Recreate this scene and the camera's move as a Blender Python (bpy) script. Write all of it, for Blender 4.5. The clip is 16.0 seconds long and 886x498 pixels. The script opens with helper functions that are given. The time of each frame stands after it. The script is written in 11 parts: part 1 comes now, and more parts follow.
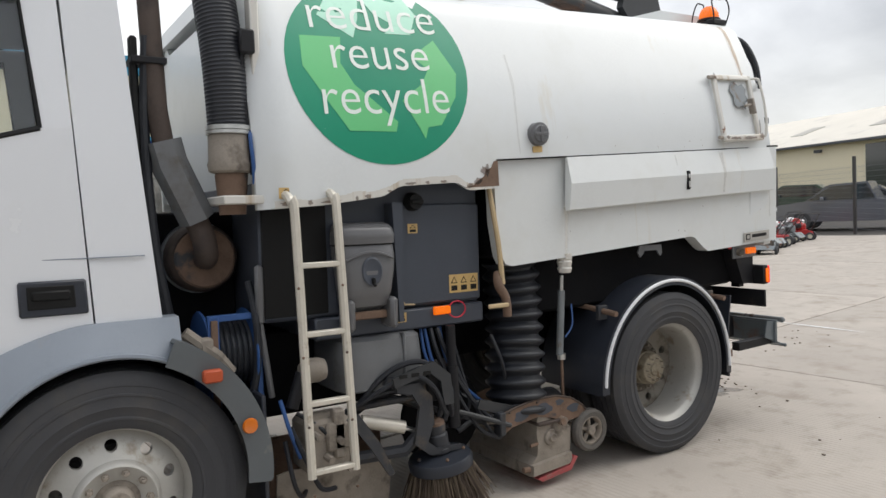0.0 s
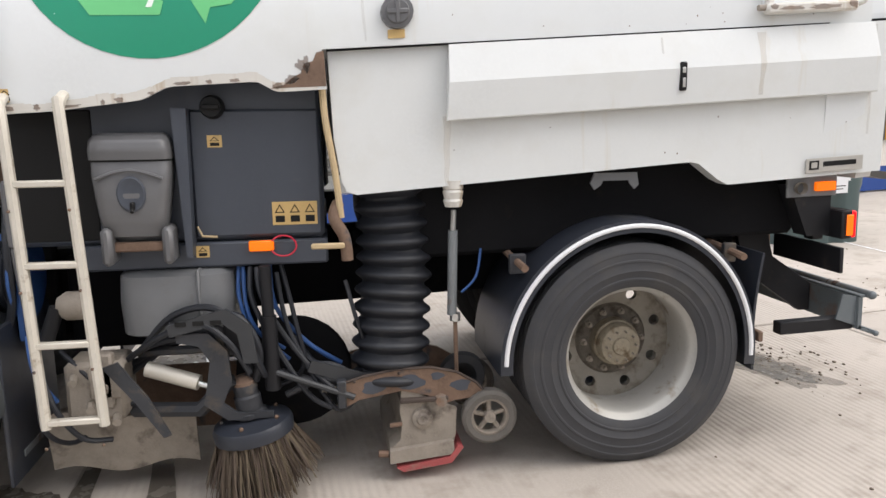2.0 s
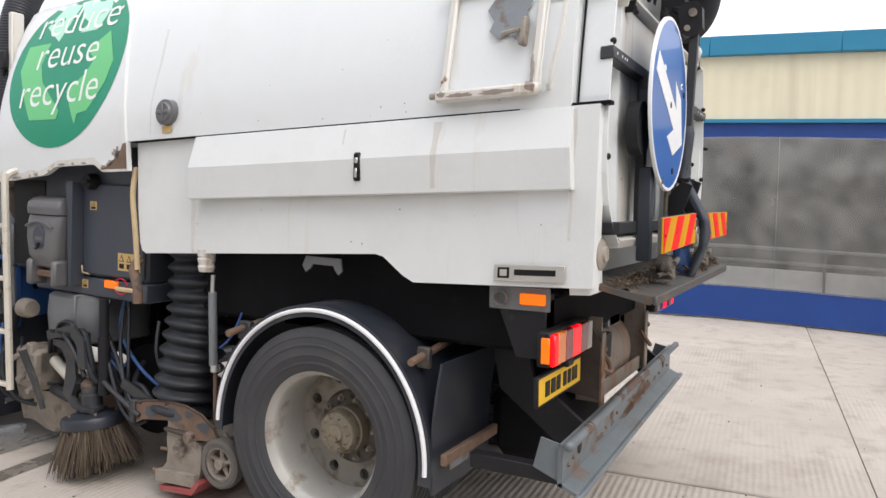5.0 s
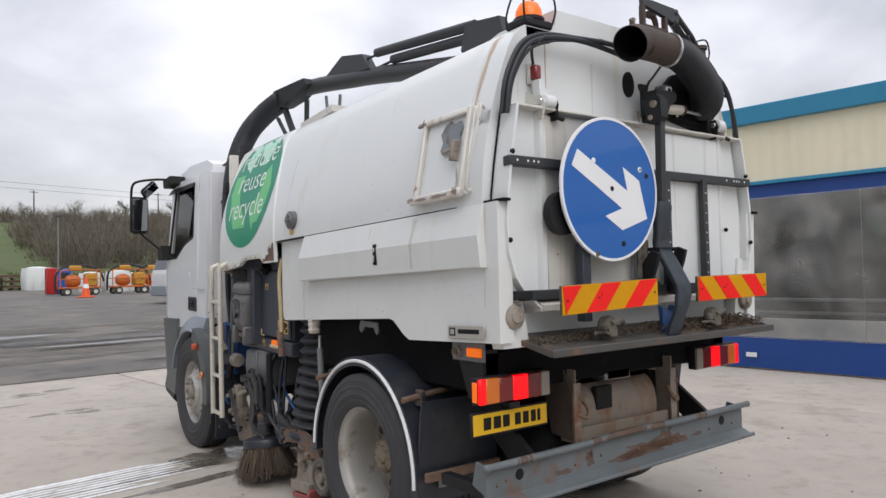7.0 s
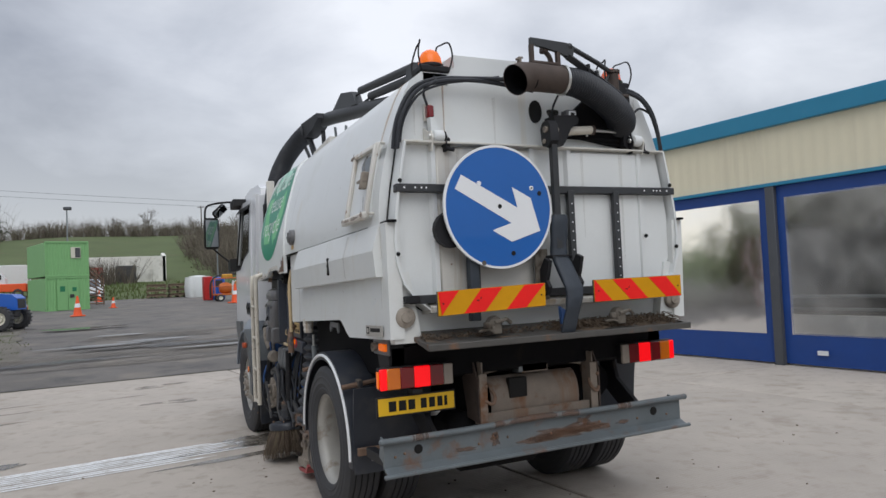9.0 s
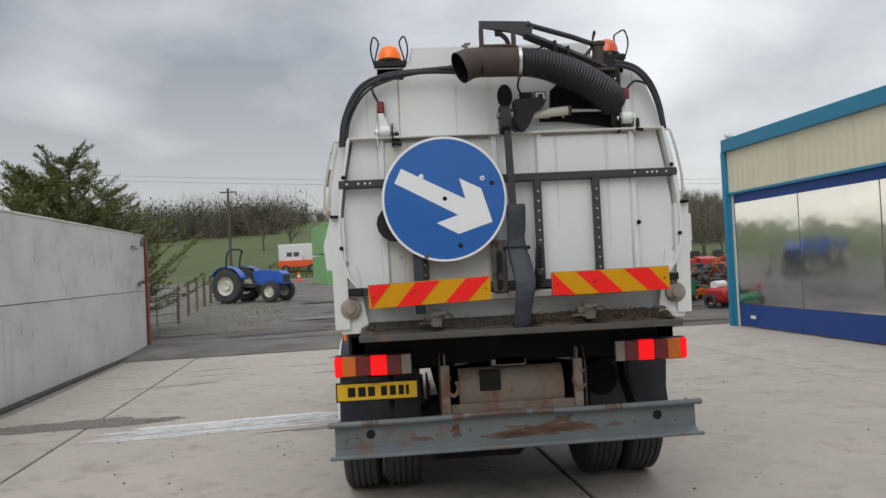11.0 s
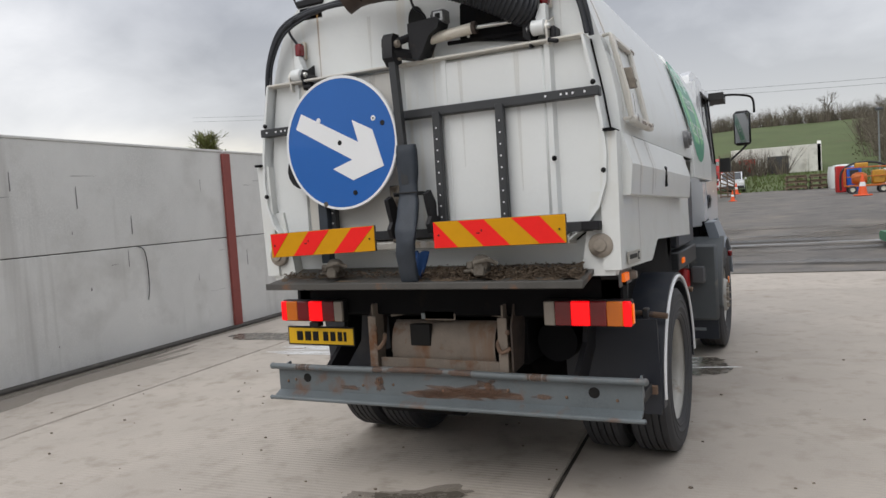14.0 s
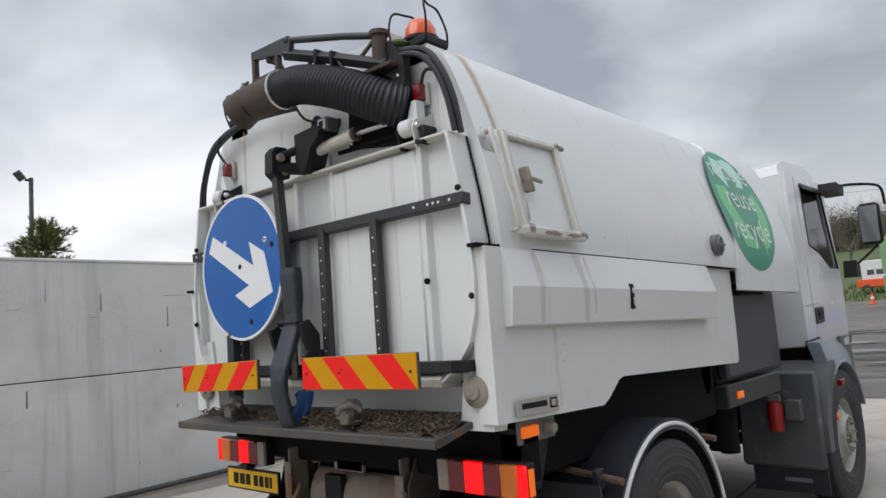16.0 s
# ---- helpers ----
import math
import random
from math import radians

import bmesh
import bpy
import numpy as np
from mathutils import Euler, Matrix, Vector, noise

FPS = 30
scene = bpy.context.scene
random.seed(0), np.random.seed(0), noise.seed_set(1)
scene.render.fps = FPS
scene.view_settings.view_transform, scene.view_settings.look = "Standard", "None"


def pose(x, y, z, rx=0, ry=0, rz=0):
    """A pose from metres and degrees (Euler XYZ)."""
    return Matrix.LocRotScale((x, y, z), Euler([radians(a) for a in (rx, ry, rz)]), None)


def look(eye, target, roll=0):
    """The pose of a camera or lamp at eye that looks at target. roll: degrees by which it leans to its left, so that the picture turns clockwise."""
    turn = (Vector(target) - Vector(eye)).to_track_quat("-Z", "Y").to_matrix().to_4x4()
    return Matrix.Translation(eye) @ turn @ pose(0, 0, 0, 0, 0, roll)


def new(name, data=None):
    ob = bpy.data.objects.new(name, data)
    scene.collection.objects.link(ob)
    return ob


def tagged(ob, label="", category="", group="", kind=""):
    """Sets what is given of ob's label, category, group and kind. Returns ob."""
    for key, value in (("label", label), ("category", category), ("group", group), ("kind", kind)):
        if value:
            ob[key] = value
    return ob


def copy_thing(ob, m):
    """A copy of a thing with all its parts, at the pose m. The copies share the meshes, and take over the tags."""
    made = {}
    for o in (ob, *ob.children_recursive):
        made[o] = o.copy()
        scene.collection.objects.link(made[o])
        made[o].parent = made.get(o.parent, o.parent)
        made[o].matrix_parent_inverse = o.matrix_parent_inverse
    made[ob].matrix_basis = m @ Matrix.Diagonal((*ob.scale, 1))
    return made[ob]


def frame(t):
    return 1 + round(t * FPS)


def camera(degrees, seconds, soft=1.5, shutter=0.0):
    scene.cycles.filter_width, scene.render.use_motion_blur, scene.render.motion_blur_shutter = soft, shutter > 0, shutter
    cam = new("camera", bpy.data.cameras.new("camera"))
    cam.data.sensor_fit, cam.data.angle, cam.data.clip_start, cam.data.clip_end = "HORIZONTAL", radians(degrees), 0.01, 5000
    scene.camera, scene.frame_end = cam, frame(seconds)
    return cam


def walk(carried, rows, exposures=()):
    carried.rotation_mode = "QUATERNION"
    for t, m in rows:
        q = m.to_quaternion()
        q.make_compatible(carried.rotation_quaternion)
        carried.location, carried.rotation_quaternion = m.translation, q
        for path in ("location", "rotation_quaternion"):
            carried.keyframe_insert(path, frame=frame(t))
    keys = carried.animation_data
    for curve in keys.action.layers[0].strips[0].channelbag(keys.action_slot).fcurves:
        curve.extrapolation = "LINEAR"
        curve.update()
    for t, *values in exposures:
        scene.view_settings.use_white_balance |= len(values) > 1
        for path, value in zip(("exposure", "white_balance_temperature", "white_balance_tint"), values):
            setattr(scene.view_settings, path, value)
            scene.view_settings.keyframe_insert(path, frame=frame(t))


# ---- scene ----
cam = camera(63.1, 16.0)
PATH = [
    (0, (-4.285, 5.125, 1.679), (-2.602, 4.059, 1.559), -3),
    (0.5, (-4.27, 4.541, 1.667), (-2.55, 3.524, 1.613), -3),
    (1, (-4.254, 3.948, 1.664), (-2.427, 3.161, 1.517), -2.4),
    (1.5, (-4.147, 3.359, 1.643), (-2.28, 2.739, 1.349), -3),
    (2, (-4.144, 2.771, 1.617), (-2.211, 2.468, 1.267), -2.3),
    (2.5, (-4.012, 2.194, 1.592), (-2.066, 1.967, 1.255), -0.2),
    (3, (-3.975, 1.582, 1.571), (-2.01, 1.483, 1.282), -0.3),
    (3.5, (-3.921, 1.018, 1.575), (-1.969, 1.21, 1.251), 0),
    (4, (-3.814, 0.484, 1.572), (-1.894, 0.886, 1.249), -1.2),
    (4.2, (-3.831, 0.262, 1.58), (-1.924, 0.788, 1.349), -1.2),
    (6.3, (-3.383, -1.734, 1.613), (-2.026, -0.275, 1.437), -0.3),
    (6.5, (-3.366, -1.887, 1.631), (-2.068, -0.368, 1.542), -1.4),
    (7, (-3.368, -2.398, 1.647), (-2.173, -0.795, 1.712), -1.4),
    (7.5, (-3.231, -2.703, 1.666), (-2.066, -1.097, 1.92), -1.3),
    (8, (-3.104, -3.076, 1.686), (-2.005, -1.419, 1.907), -3.1),
    (8.5, (-2.918, -3.496, 1.669), (-1.919, -1.767, 1.794), -3.1),
    (9, (-2.595, -3.71, 1.641), (-1.742, -1.903, 1.723), -2.6),
    (9.5, (-2.229, -3.999, 1.619), (-1.522, -2.13, 1.699), -2.7),
    (9.7, (-2.059, -4.148, 1.638), (-1.444, -2.245, 1.68), -2.6),
    (11.8, (0.068, -4.233, 1.667), (-0.061, -2.238, 1.726), -3.1),
    (12, (0.233, -4.226, 1.66), (0.033, -2.237, 1.726), -3.2),
    (12.5, (0.731, -4.153, 1.657), (0.318, -2.197, 1.706), -2.9),
    (13, (1.132, -3.906, 1.661), (0.642, -1.967, 1.651), -3.5),
    (13.5, (1.568, -3.72, 1.652), (0.908, -1.832, 1.676), -3.5),
    (14, (1.932, -3.336, 1.672), (1.027, -1.557, 1.552), -3.7),
    (14.5, (2.222, -2.936, 1.677), (1.264, -1.194, 1.46), -4.5),
    (15, (2.511, -2.6, 1.683), (1.36, -0.976, 1.499), -3.8),
    (15.5, (2.63, -2.204, 1.663), (1.385, -0.639, 1.671), -4.2),
    (16, (2.848, -1.957, 1.693), (1.512, -0.484, 1.9), -4.2),
]
walk(cam, [(t, look(eye, target, roll)) for t, eye, target, roll in PATH],
     [(0.0, 0.48, 6550, 9), (1.0, 0.68, 6450, 8), (1.5, 0.90, 6550, 10), (2.0, 1.02, 6650, 12), (2.5, 1.06, 6600, 13), (4.0, 1.02, 6600, 13), (6.5, 0.54, 6500, 12), (7.0, 0.33, 6400, 12), (7.5, 0.04, 5900, 10),
      (8.0, -0.06, 5650, 9), (8.5, 0.02, 5950, 9), (9.0, 0.03, 6200, 10), (9.5, 0.04, 6300, 9), (12.5, 0.02, 6500, 8), (14.0, 0.20, 6500, 10), (15.0, 0.36, 6500, 11), (15.5, 0.34, 6550, 11), (16.0, 0.20, 6300, 9)])

# ---- light ----
world = bpy.data.worlds.new("overcast_sky")
scene.world = world
world.use_nodes = True
SUN_EL, SUN_AZ = radians(48), radians(198)
GLOW_AZ = radians(306)


def build_sky():
    nt = world.node_tree
    nt.nodes.clear()
    N, L = nt.nodes.new, nt.links.new
    out = N("ShaderNodeOutputWorld")
    sky = N("ShaderNodeTexSky")
    sky.sky_type, sky.sun_disc = "NISHITA", False
    sky.sun_elevation, sky.sun_rotation = SUN_EL, SUN_AZ
    tc = N("ShaderNodeTexCoord")
    sep = N("ShaderNodeSeparateXYZ")
    L(tc.outputs["Generated"], sep.inputs[0])
    lift = N("ShaderNodeMath")
    lift.operation, lift.inputs[1].default_value = "ADD", 0.38
    L(sep.outputs[2], lift.inputs[0])
    low = N("ShaderNodeMath")
    low.operation, low.inputs[1].default_value = "MAXIMUM", 0.05
    L(lift.outputs[0], low.inputs[0])
    flat = N("ShaderNodeVectorMath")
    flat.operation = "DIVIDE"
    comb = N("ShaderNodeCombineXYZ")
    for k in range(3):
        L(low.outputs[0], comb.inputs[k])
    L(tc.outputs["Generated"], flat.inputs[0])
    L(comb.outputs[0], flat.inputs[1])
    big, small = N("ShaderNodeTexNoise"), N("ShaderNodeTexNoise")
    for n, sc, det in ((big, 0.95, 3), (small, 2.8, 6)):
        n.inputs["Scale"].default_value, n.inputs["Detail"].default_value = sc, det
        n.inputs["Roughness"].default_value, n.inputs["Distortion"].default_value = 0.55, 0.25
        L(flat.outputs[0], n.inputs["Vector"])
    mix = N("ShaderNodeMix")
    mix.data_type, mix.inputs[0].default_value = "FLOAT", 0.26
    L(big.outputs["Fac"], mix.inputs[2])
    L(small.outputs["Fac"], mix.inputs[3])
    ramp = N("ShaderNodeValToRGB")
    e = ramp.color_ramp.elements
    e[0].position, e[0].color = 0.38, (0.335, 0.35, 0.39, 1)
    e[1].position, e[1].color = 0.64, (0.98, 0.98, 1.0, 1)
    mid = e.new(0.5)
    mid.color = (0.61, 0.625, 0.665, 1)
    # a heavy bank of cloud stands over the hill, an even sheet behind the yard
    bank = N("ShaderNodeVectorMath")
    bank.operation = "DOT_PRODUCT"
    bank.inputs[1].default_value = (-0.30, 0.905, 0.30)
    L(tc.outputs["Generated"], bank.inputs[0])
    bk = N("ShaderNodeMapRange")
    bk.interpolation_type = "SMOOTHSTEP"
    bk.inputs["From Min"].default_value, bk.inputs["From Max"].default_value = 0.80, 0.985
    bk.inputs["To Max"].default_value = -0.13
    L(bank.outputs["Value"], bk.inputs["Value"])
    thin = N("ShaderNodeMapRange")
    thin.interpolation_type = "SMOOTHSTEP"
    thin.inputs["From Min"].default_value, thin.inputs["From Max"].default_value = 0.2, -0.6
    thin.inputs["To Max"].default_value = -0.035
    L(sep.outputs[1], thin.inputs["Value"])
    s1, s2 = N("ShaderNodeMath"), N("ShaderNodeMath")
    L(mix.outputs[0], s1.inputs[0])
    L(bk.outputs[0], s1.inputs[1])
    L(s1.outputs[0], s2.inputs[0])
    L(thin.outputs[0], s2.inputs[1])
    # the sheet thins high up beyond the wall
    west = N("ShaderNodeVectorMath")
    west.operation = "DOT_PRODUCT"
    west.inputs[1].default_value = (-0.66, 0.55, 0.51)
    L(tc.outputs["Generated"], west.inputs[0])
    wr = N("ShaderNodeMapRange")
    wr.interpolation_type = "SMOOTHSTEP"
    wr.inputs["From Min"].default_value, wr.inputs["From Max"].default_value = 0.84, 0.98
    wr.inputs["To Max"].default_value = 0.03
    L(west.outputs["Value"], wr.inputs["Value"])
    s3 = N("ShaderNodeMath")
    L(s2.outputs[0], s3.inputs[0])
    L(wr.outputs[0], s3.inputs[1])
    L(s3.outputs[0], ramp.inputs[0])
    # the cloud sheet is thin and bright along the horizon
    hz = N("ShaderNodeMapRange")
    hz.inputs["From Min"].default_value, hz.inputs["From Max"].default_value = 0.02, 0.30
    hz.inputs["To Min"].default_value, hz.inputs["To Max"].default_value = 0.45, 0.0
    L(sep.outputs[2], hz.inputs["Value"])
    hmix = N("ShaderNodeMix")
    hmix.data_type = "RGBA"
    hmix.inputs[7].default_value = (1.0, 0.97, 0.9, 1)
    L(hz.outputs[0], hmix.inputs[0])
    L(ramp.outputs[0], hmix.inputs[6])
    # an overcast sky is brightest overhead
    top = N("ShaderNodeMapRange")
    top.interpolation_type = "SMOOTHSTEP"
    top.inputs["From Min"].default_value, top.inputs["From Max"].default_value = 0.45, 0.95
    top.inputs["To Min"].default_value, top.inputs["To Max"].default_value = 1.0, 1.9
    L(sep.outputs[2], top.inputs["Value"])
    # a clear gap low down beyond the wall
    near = N("ShaderNodeVectorMath")
    near.operation = "DOT_PRODUCT"
    near.inputs[1].default_value = (math.sin(GLOW_AZ), math.cos(GLOW_AZ), 0.0)
    L(tc.outputs["Generated"], near.inputs[0])
    nr = N("ShaderNodeMapRange")
    nr.interpolation_type = "SMOOTHSTEP"
    nr.inputs["From Min"].default_value, nr.inputs["From Max"].default_value = 0.78, 0.985
    nr.inputs["To Max"].default_value = 0.65
    L(near.outputs["Value"], nr.inputs["Value"])
    ne = N("ShaderNodeMapRange")
    ne.interpolation_type = "SMOOTHSTEP"
    ne.inputs["From Min"].default_value, ne.inputs["From Max"].default_value = 0.14, 0.03
    L(sep.outputs[2], ne.inputs["Value"])
    patchy = N("ShaderNodeMapRange")
    patchy.inputs["From Min"].default_value, patchy.inputs["From Max"].default_value = 0.36, 0.56
    L(small.outputs["Fac"], patchy.inputs["Value"])
    lit1, lit2 = N("ShaderNodeMath"), N("ShaderNodeMath")
    lit1.operation = lit2.operation = "MULTIPLY"
    L(nr.outputs[0], lit1.inputs[0])
    L(ne.outputs[0], lit1.inputs[1])
    L(lit1.outputs[0], lit2.inputs[0])
    L(patchy.outputs[0], lit2.inputs[1])
    gm = N("ShaderNodeMix")
    gm.data_type = "RGBA"
    gm.inputs[7].default_value = (1.28, 1.16, 0.93, 1)
    L(lit2.outputs[0], gm.inputs[0])
    L(hmix.outputs[2], gm.inputs[6])
    b1, b2, ms = N("ShaderNodeBackground"), N("ShaderNodeBackground"), N("ShaderNodeMixShader")
    b1.inputs[1].default_value = 0.10
    L(top.outputs[0], b2.inputs[1])
    ms.inputs[0].default_value = 0.9
    L(sky.outputs[0], b1.inputs[0])
    L(gm.outputs[2], b2.inputs[0])
    L(b1.outputs[0], ms.inputs[1])
    L(b2.outputs[0], ms.inputs[2])
    L(ms.outputs[0], out.inputs[0])


build_sky()
sun_data = bpy.data.lights.new("sun", "SUN")
sun_data.energy, sun_data.angle, sun_data.color = 1.25, radians(50), (1.0, 0.96, 0.9)
sun = new("sun", sun_data)
# the light comes through the cloud from behind the yard
sun.matrix_world = look((0, 0, 0), (-math.sin(SUN_AZ) * math.cos(SUN_EL), -math.cos(SUN_AZ) * math.cos(SUN_EL), -math.sin(SUN_EL)))


# ---- materials ----
def mat(name, col, rough=0.5, metal=0.0, var=0.1, scale=4.0, fine=90.0, bump=0.1, depth=0.002, dirt=None, streak=None, rnd=0.0, coat=0.0, alpha=None, spec=0.5, island=0.0):
    """A surface with variation at two scales. dirt: (colour, threshold, scale, softness); streak: the same, drawn out down the face."""
    m = bpy.data.materials.new(name)
    m.use_nodes = True
    nt = m.node_tree
    N, L = nt.nodes.new, nt.links.new
    b = nt.nodes["Principled BSDF"]
    b.inputs["Roughness"].default_value, b.inputs["Metallic"].default_value = rough, metal
    b.inputs["Coat Weight"].default_value = coat
    b.inputs["Specular IOR Level"].default_value = spec
    tc = N("ShaderNodeTexCoord")

    def noise(sc, det=5.0, stretch=None):
        n = N("ShaderNodeTexNoise")
        n.inputs["Scale"].default_value, n.inputs["Detail"].default_value = sc, det
        n.inputs["Roughness"].default_value = 0.6
        src = tc.outputs["Object"]
        if stretch:
            mp = N("ShaderNodeMapping")
            mp.inputs["Scale"].default_value = stretch
            L(src, mp.inputs[0])
            src = mp.outputs[0]
        L(src, n.inputs["Vector"])
        return n.outputs["Fac"]

    def blend(fac, a, bb):
        x = N("ShaderNodeMix")
        x.data_type = "RGBA"
        L(fac, x.inputs[0])
        for sock, v in ((x.inputs[6], a), (x.inputs[7], bb)):
            if isinstance(v, tuple):
                sock.default_value = (*v[:3], 1)
            else:
                L(v, sock)
        return x.outputs[2]

    def ramp(fac, lo, hi):
        r = N("ShaderNodeMapRange")
        r.inputs["From Min"].default_value, r.inputs["From Max"].default_value = lo, hi
        L(fac, r.inputs["Value"])
        return r.outputs[0]

    broad, grain = noise(scale), noise(fine, 3.0)
    tint = lambda k: tuple(min(1.0, c * k) for c in col)  # noqa: E731
    c = blend(ramp(broad, 0.3, 0.7), tint(1 - var), tint(1 + var))
    c = blend(ramp(grain, 0.25, 0.75), c, blend(ramp(grain, 0.0, 1.0), tint(1 - 0.6 * var), tint(1 + 0.6 * var)))
    if rnd:
        info = N("ShaderNodeObjectInfo")
        hs = N("ShaderNodeHueSaturation")
        L(ramp_to(N, L, info.outputs["Random"], 1 - rnd, 1 + rnd), hs.inputs["Value"])
        L(c, hs.inputs["Color"])
        c = hs.outputs[0]
    if island:
        geo = N("ShaderNodeNewGeometry")
        hs = N("ShaderNodeHueSaturation")
        L(ramp_to(N, L, geo.outputs["Random Per Island"], 1 - island, 1 + island), hs.inputs["Value"])
        L(ramp_to(N, L, geo.outputs["Random Per Island"], 0.48, 0.52), hs.inputs["Hue"])
        L(c, hs.inputs["Color"])
        c = hs.outputs[0]
    if streak:
        sc, th, size, soft = streak
        f = noise(size, 4.0, (1, 1, 0.06))
        c = blend(ramp(f, th, th + soft), c, tuple(sc))
    if dirt:
        dc, th, size, soft = dirt
        f = ramp(noise(size, 8.0), th, th + soft)
        c = blend(f, c, tuple(dc))
        rr = N("ShaderNodeMapRange")
        rr.inputs["To Min"].default_value, rr.inputs["To Max"].default_value = rough, min(1.0, rough + 0.3)
        L(f, rr.inputs["Value"])
        L(rr.outputs[0], b.inputs["Roughness"])
    L(c, b.inputs["Base Color"])
    if bump:
        bp = N("ShaderNodeBump")
        bp.inputs["Strength"].default_value, bp.inputs["Distance"].default_value = bump, depth
        L(grain, bp.inputs["Height"])
        L(bp.outputs[0], b.inputs["Normal"])
    if alpha is not None:
        b.inputs["Alpha"].default_value = alpha
    return m


def ramp_to(N, L, fac, lo, hi):
    r = N("ShaderNodeMapRange")
    r.inputs["To Min"].default_value, r.inputs["To Max"].default_value = lo, hi
    L(fac, r.inputs["Value"])
    return r.outputs[0]


def glow(name, col, strength, base=None):
    m = bpy.data.materials.new(name)
    m.use_nodes = True
    b = m.node_tree.nodes["Principled BSDF"]
    b.inputs["Base Color"].default_value = (*(base or col), 1)
    b.inputs["Emission Color"].default_value = (*col, 1)
    b.inputs["Emission Strength"].default_value = strength
    b.inputs["Roughness"].default_value = 0.25
    return m


def glass(name, col, rough=0.05, trans=1.0, ior=1.45):
    m = bpy.data.materials.new(name)
    m.use_nodes = True
    b = m.node_tree.nodes["Principled BSDF"]
    b.inputs["Base Color"].default_value = (*col, 1)
    b.inputs["Roughness"].default_value = rough
    b.inputs["Transmission Weight"].default_value = trans
    b.inputs["IOR"].default_value = ior
    return m


RUST = (0.20, 0.085, 0.035)
GRIME = (0.10, 0.085, 0.065)
white_paint = mat("white_paint", (0.70, 0.72, 0.715), 0.34, var=0.045, scale=2.2, fine=60, bump=0.03, coat=0.15, streak=((0.60, 0.55, 0.44), 0.63, 6.0, 0.2), dirt=((0.64, 0.65, 0.62), 0.54, 2.2, 0.35))
white_panel = mat("white_panel", (0.69, 0.705, 0.69), 0.38, var=0.05, scale=2.0, fine=70, bump=0.03, coat=0.1, streak=((0.58, 0.52, 0.40), 0.62, 7.0, 0.2), dirt=((0.63, 0.63, 0.59), 0.53, 3.0, 0.35))
white_rusty = mat("white_rusty", (0.62, 0.60, 0.55), 0.5, var=0.08, scale=5, streak=((0.36, 0.25, 0.13), 0.58, 10.0, 0.16), dirt=(RUST, 0.66, 9.0, 0.05))
cab_white = mat("cab_white", (0.70, 0.715, 0.735), 0.25, var=0.025, scale=1.5, fine=40, bump=0.02, coat=0.4, dirt=((0.55, 0.54, 0.5), 0.64, 2.5, 0.3))
cab_grey = mat("cab_grey", (0.23, 0.26, 0.30), 0.42, var=0.08, scale=4, coat=0.1, dirt=((0.3, 0.28, 0.24), 0.6, 3.0, 0.25))
fender_grey = mat("fender_grey", (0.095, 0.105, 0.11), 0.5, var=0.1, scale=5, dirt=((0.30, 0.27, 0.22), 0.58, 5.0, 0.25))
navy_box = mat("charcoal_paint", (0.055, 0.063, 0.080), 0.42, var=0.15, scale=3, bump=0.05, dirt=((0.10, 0.10, 0.10), 0.62, 3.0, 0.25))
plastic_grey = mat("grey_plastic", (0.125, 0.125, 0.128), 0.33, var=0.1, scale=5, bump=0.15, dirt=((0.15, 0.14, 0.13), 0.62, 4.0, 0.25))
tank_grey = mat("tank_grey", (0.15, 0.155, 0.16), 0.45, var=0.14, scale=5, dirt=(GRIME, 0.58, 6.0, 0.2))
black_steel = mat("black_steel", (0.012, 0.012, 0.014), 0.55, var=0.25, scale=6, bump=0.2, spec=0.3, dirt=((0.055, 0.043, 0.034), 0.60, 8.0, 0.2))
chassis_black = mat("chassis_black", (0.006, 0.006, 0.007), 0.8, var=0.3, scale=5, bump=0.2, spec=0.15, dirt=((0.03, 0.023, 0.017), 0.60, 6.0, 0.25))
dark_bar = mat("dark_grey_steel", (0.032, 0.034, 0.037), 0.5, var=0.15, scale=8, bump=0.1, dirt=((0.14, 0.07, 0.04), 0.70, 14.0, 0.08))
rubber = mat("tyre_rubber", (0.043, 0.044, 0.048), 0.72, var=0.15, scale=6, fine=120, bump=0.25, dirt=((0.085, 0.08, 0.073), 0.52, 5.0, 0.3))
hose_black = mat("hose_rubber", (0.014, 0.016, 0.021), 0.5, var=0.2, scale=8, bump=0.2, dirt=((0.08, 0.08, 0.08), 0.60, 5.0, 0.3))
mud_rubber = mat("mudguard_plastic", (0.026, 0.030, 0.040), 0.4, var=0.15, scale=4, bump=0.1, dirt=((0.075, 0.072, 0.068), 0.57, 4.0, 0.3))
# darker than the rim: shade of the deep dish put into the colour, plus dirt
shaded_disc_steel = mat("shaded_wheel_disc_steel", (0.27, 0.25, 0.215), 0.55, metal=0.2, var=0.16, scale=7, bump=0.2, dirt=((0.13, 0.10, 0.07), 0.50, 10.0, 0.2))
rim_steel = mat("wheel_steel", (0.42, 0.41, 0.38), 0.48, metal=0.25, var=0.12, scale=6, bump=0.15, dirt=((0.22, 0.17, 0.11), 0.56, 9.0, 0.18))
hub_steel = mat("hub_steel", (0.27, 0.235, 0.175), 0.6, metal=0.3, var=0.3, scale=25, bump=0.5, depth=0.004, dirt=((0.14, 0.10, 0.06), 0.52, 18.0, 0.15))
rust_mat = mat("rusty_steel", (0.165, 0.105, 0.072), 0.8, var=0.4, scale=14, bump=0.5, depth=0.003, dirt=((0.06, 0.062, 0.068), 0.56, 6.0, 0.08))
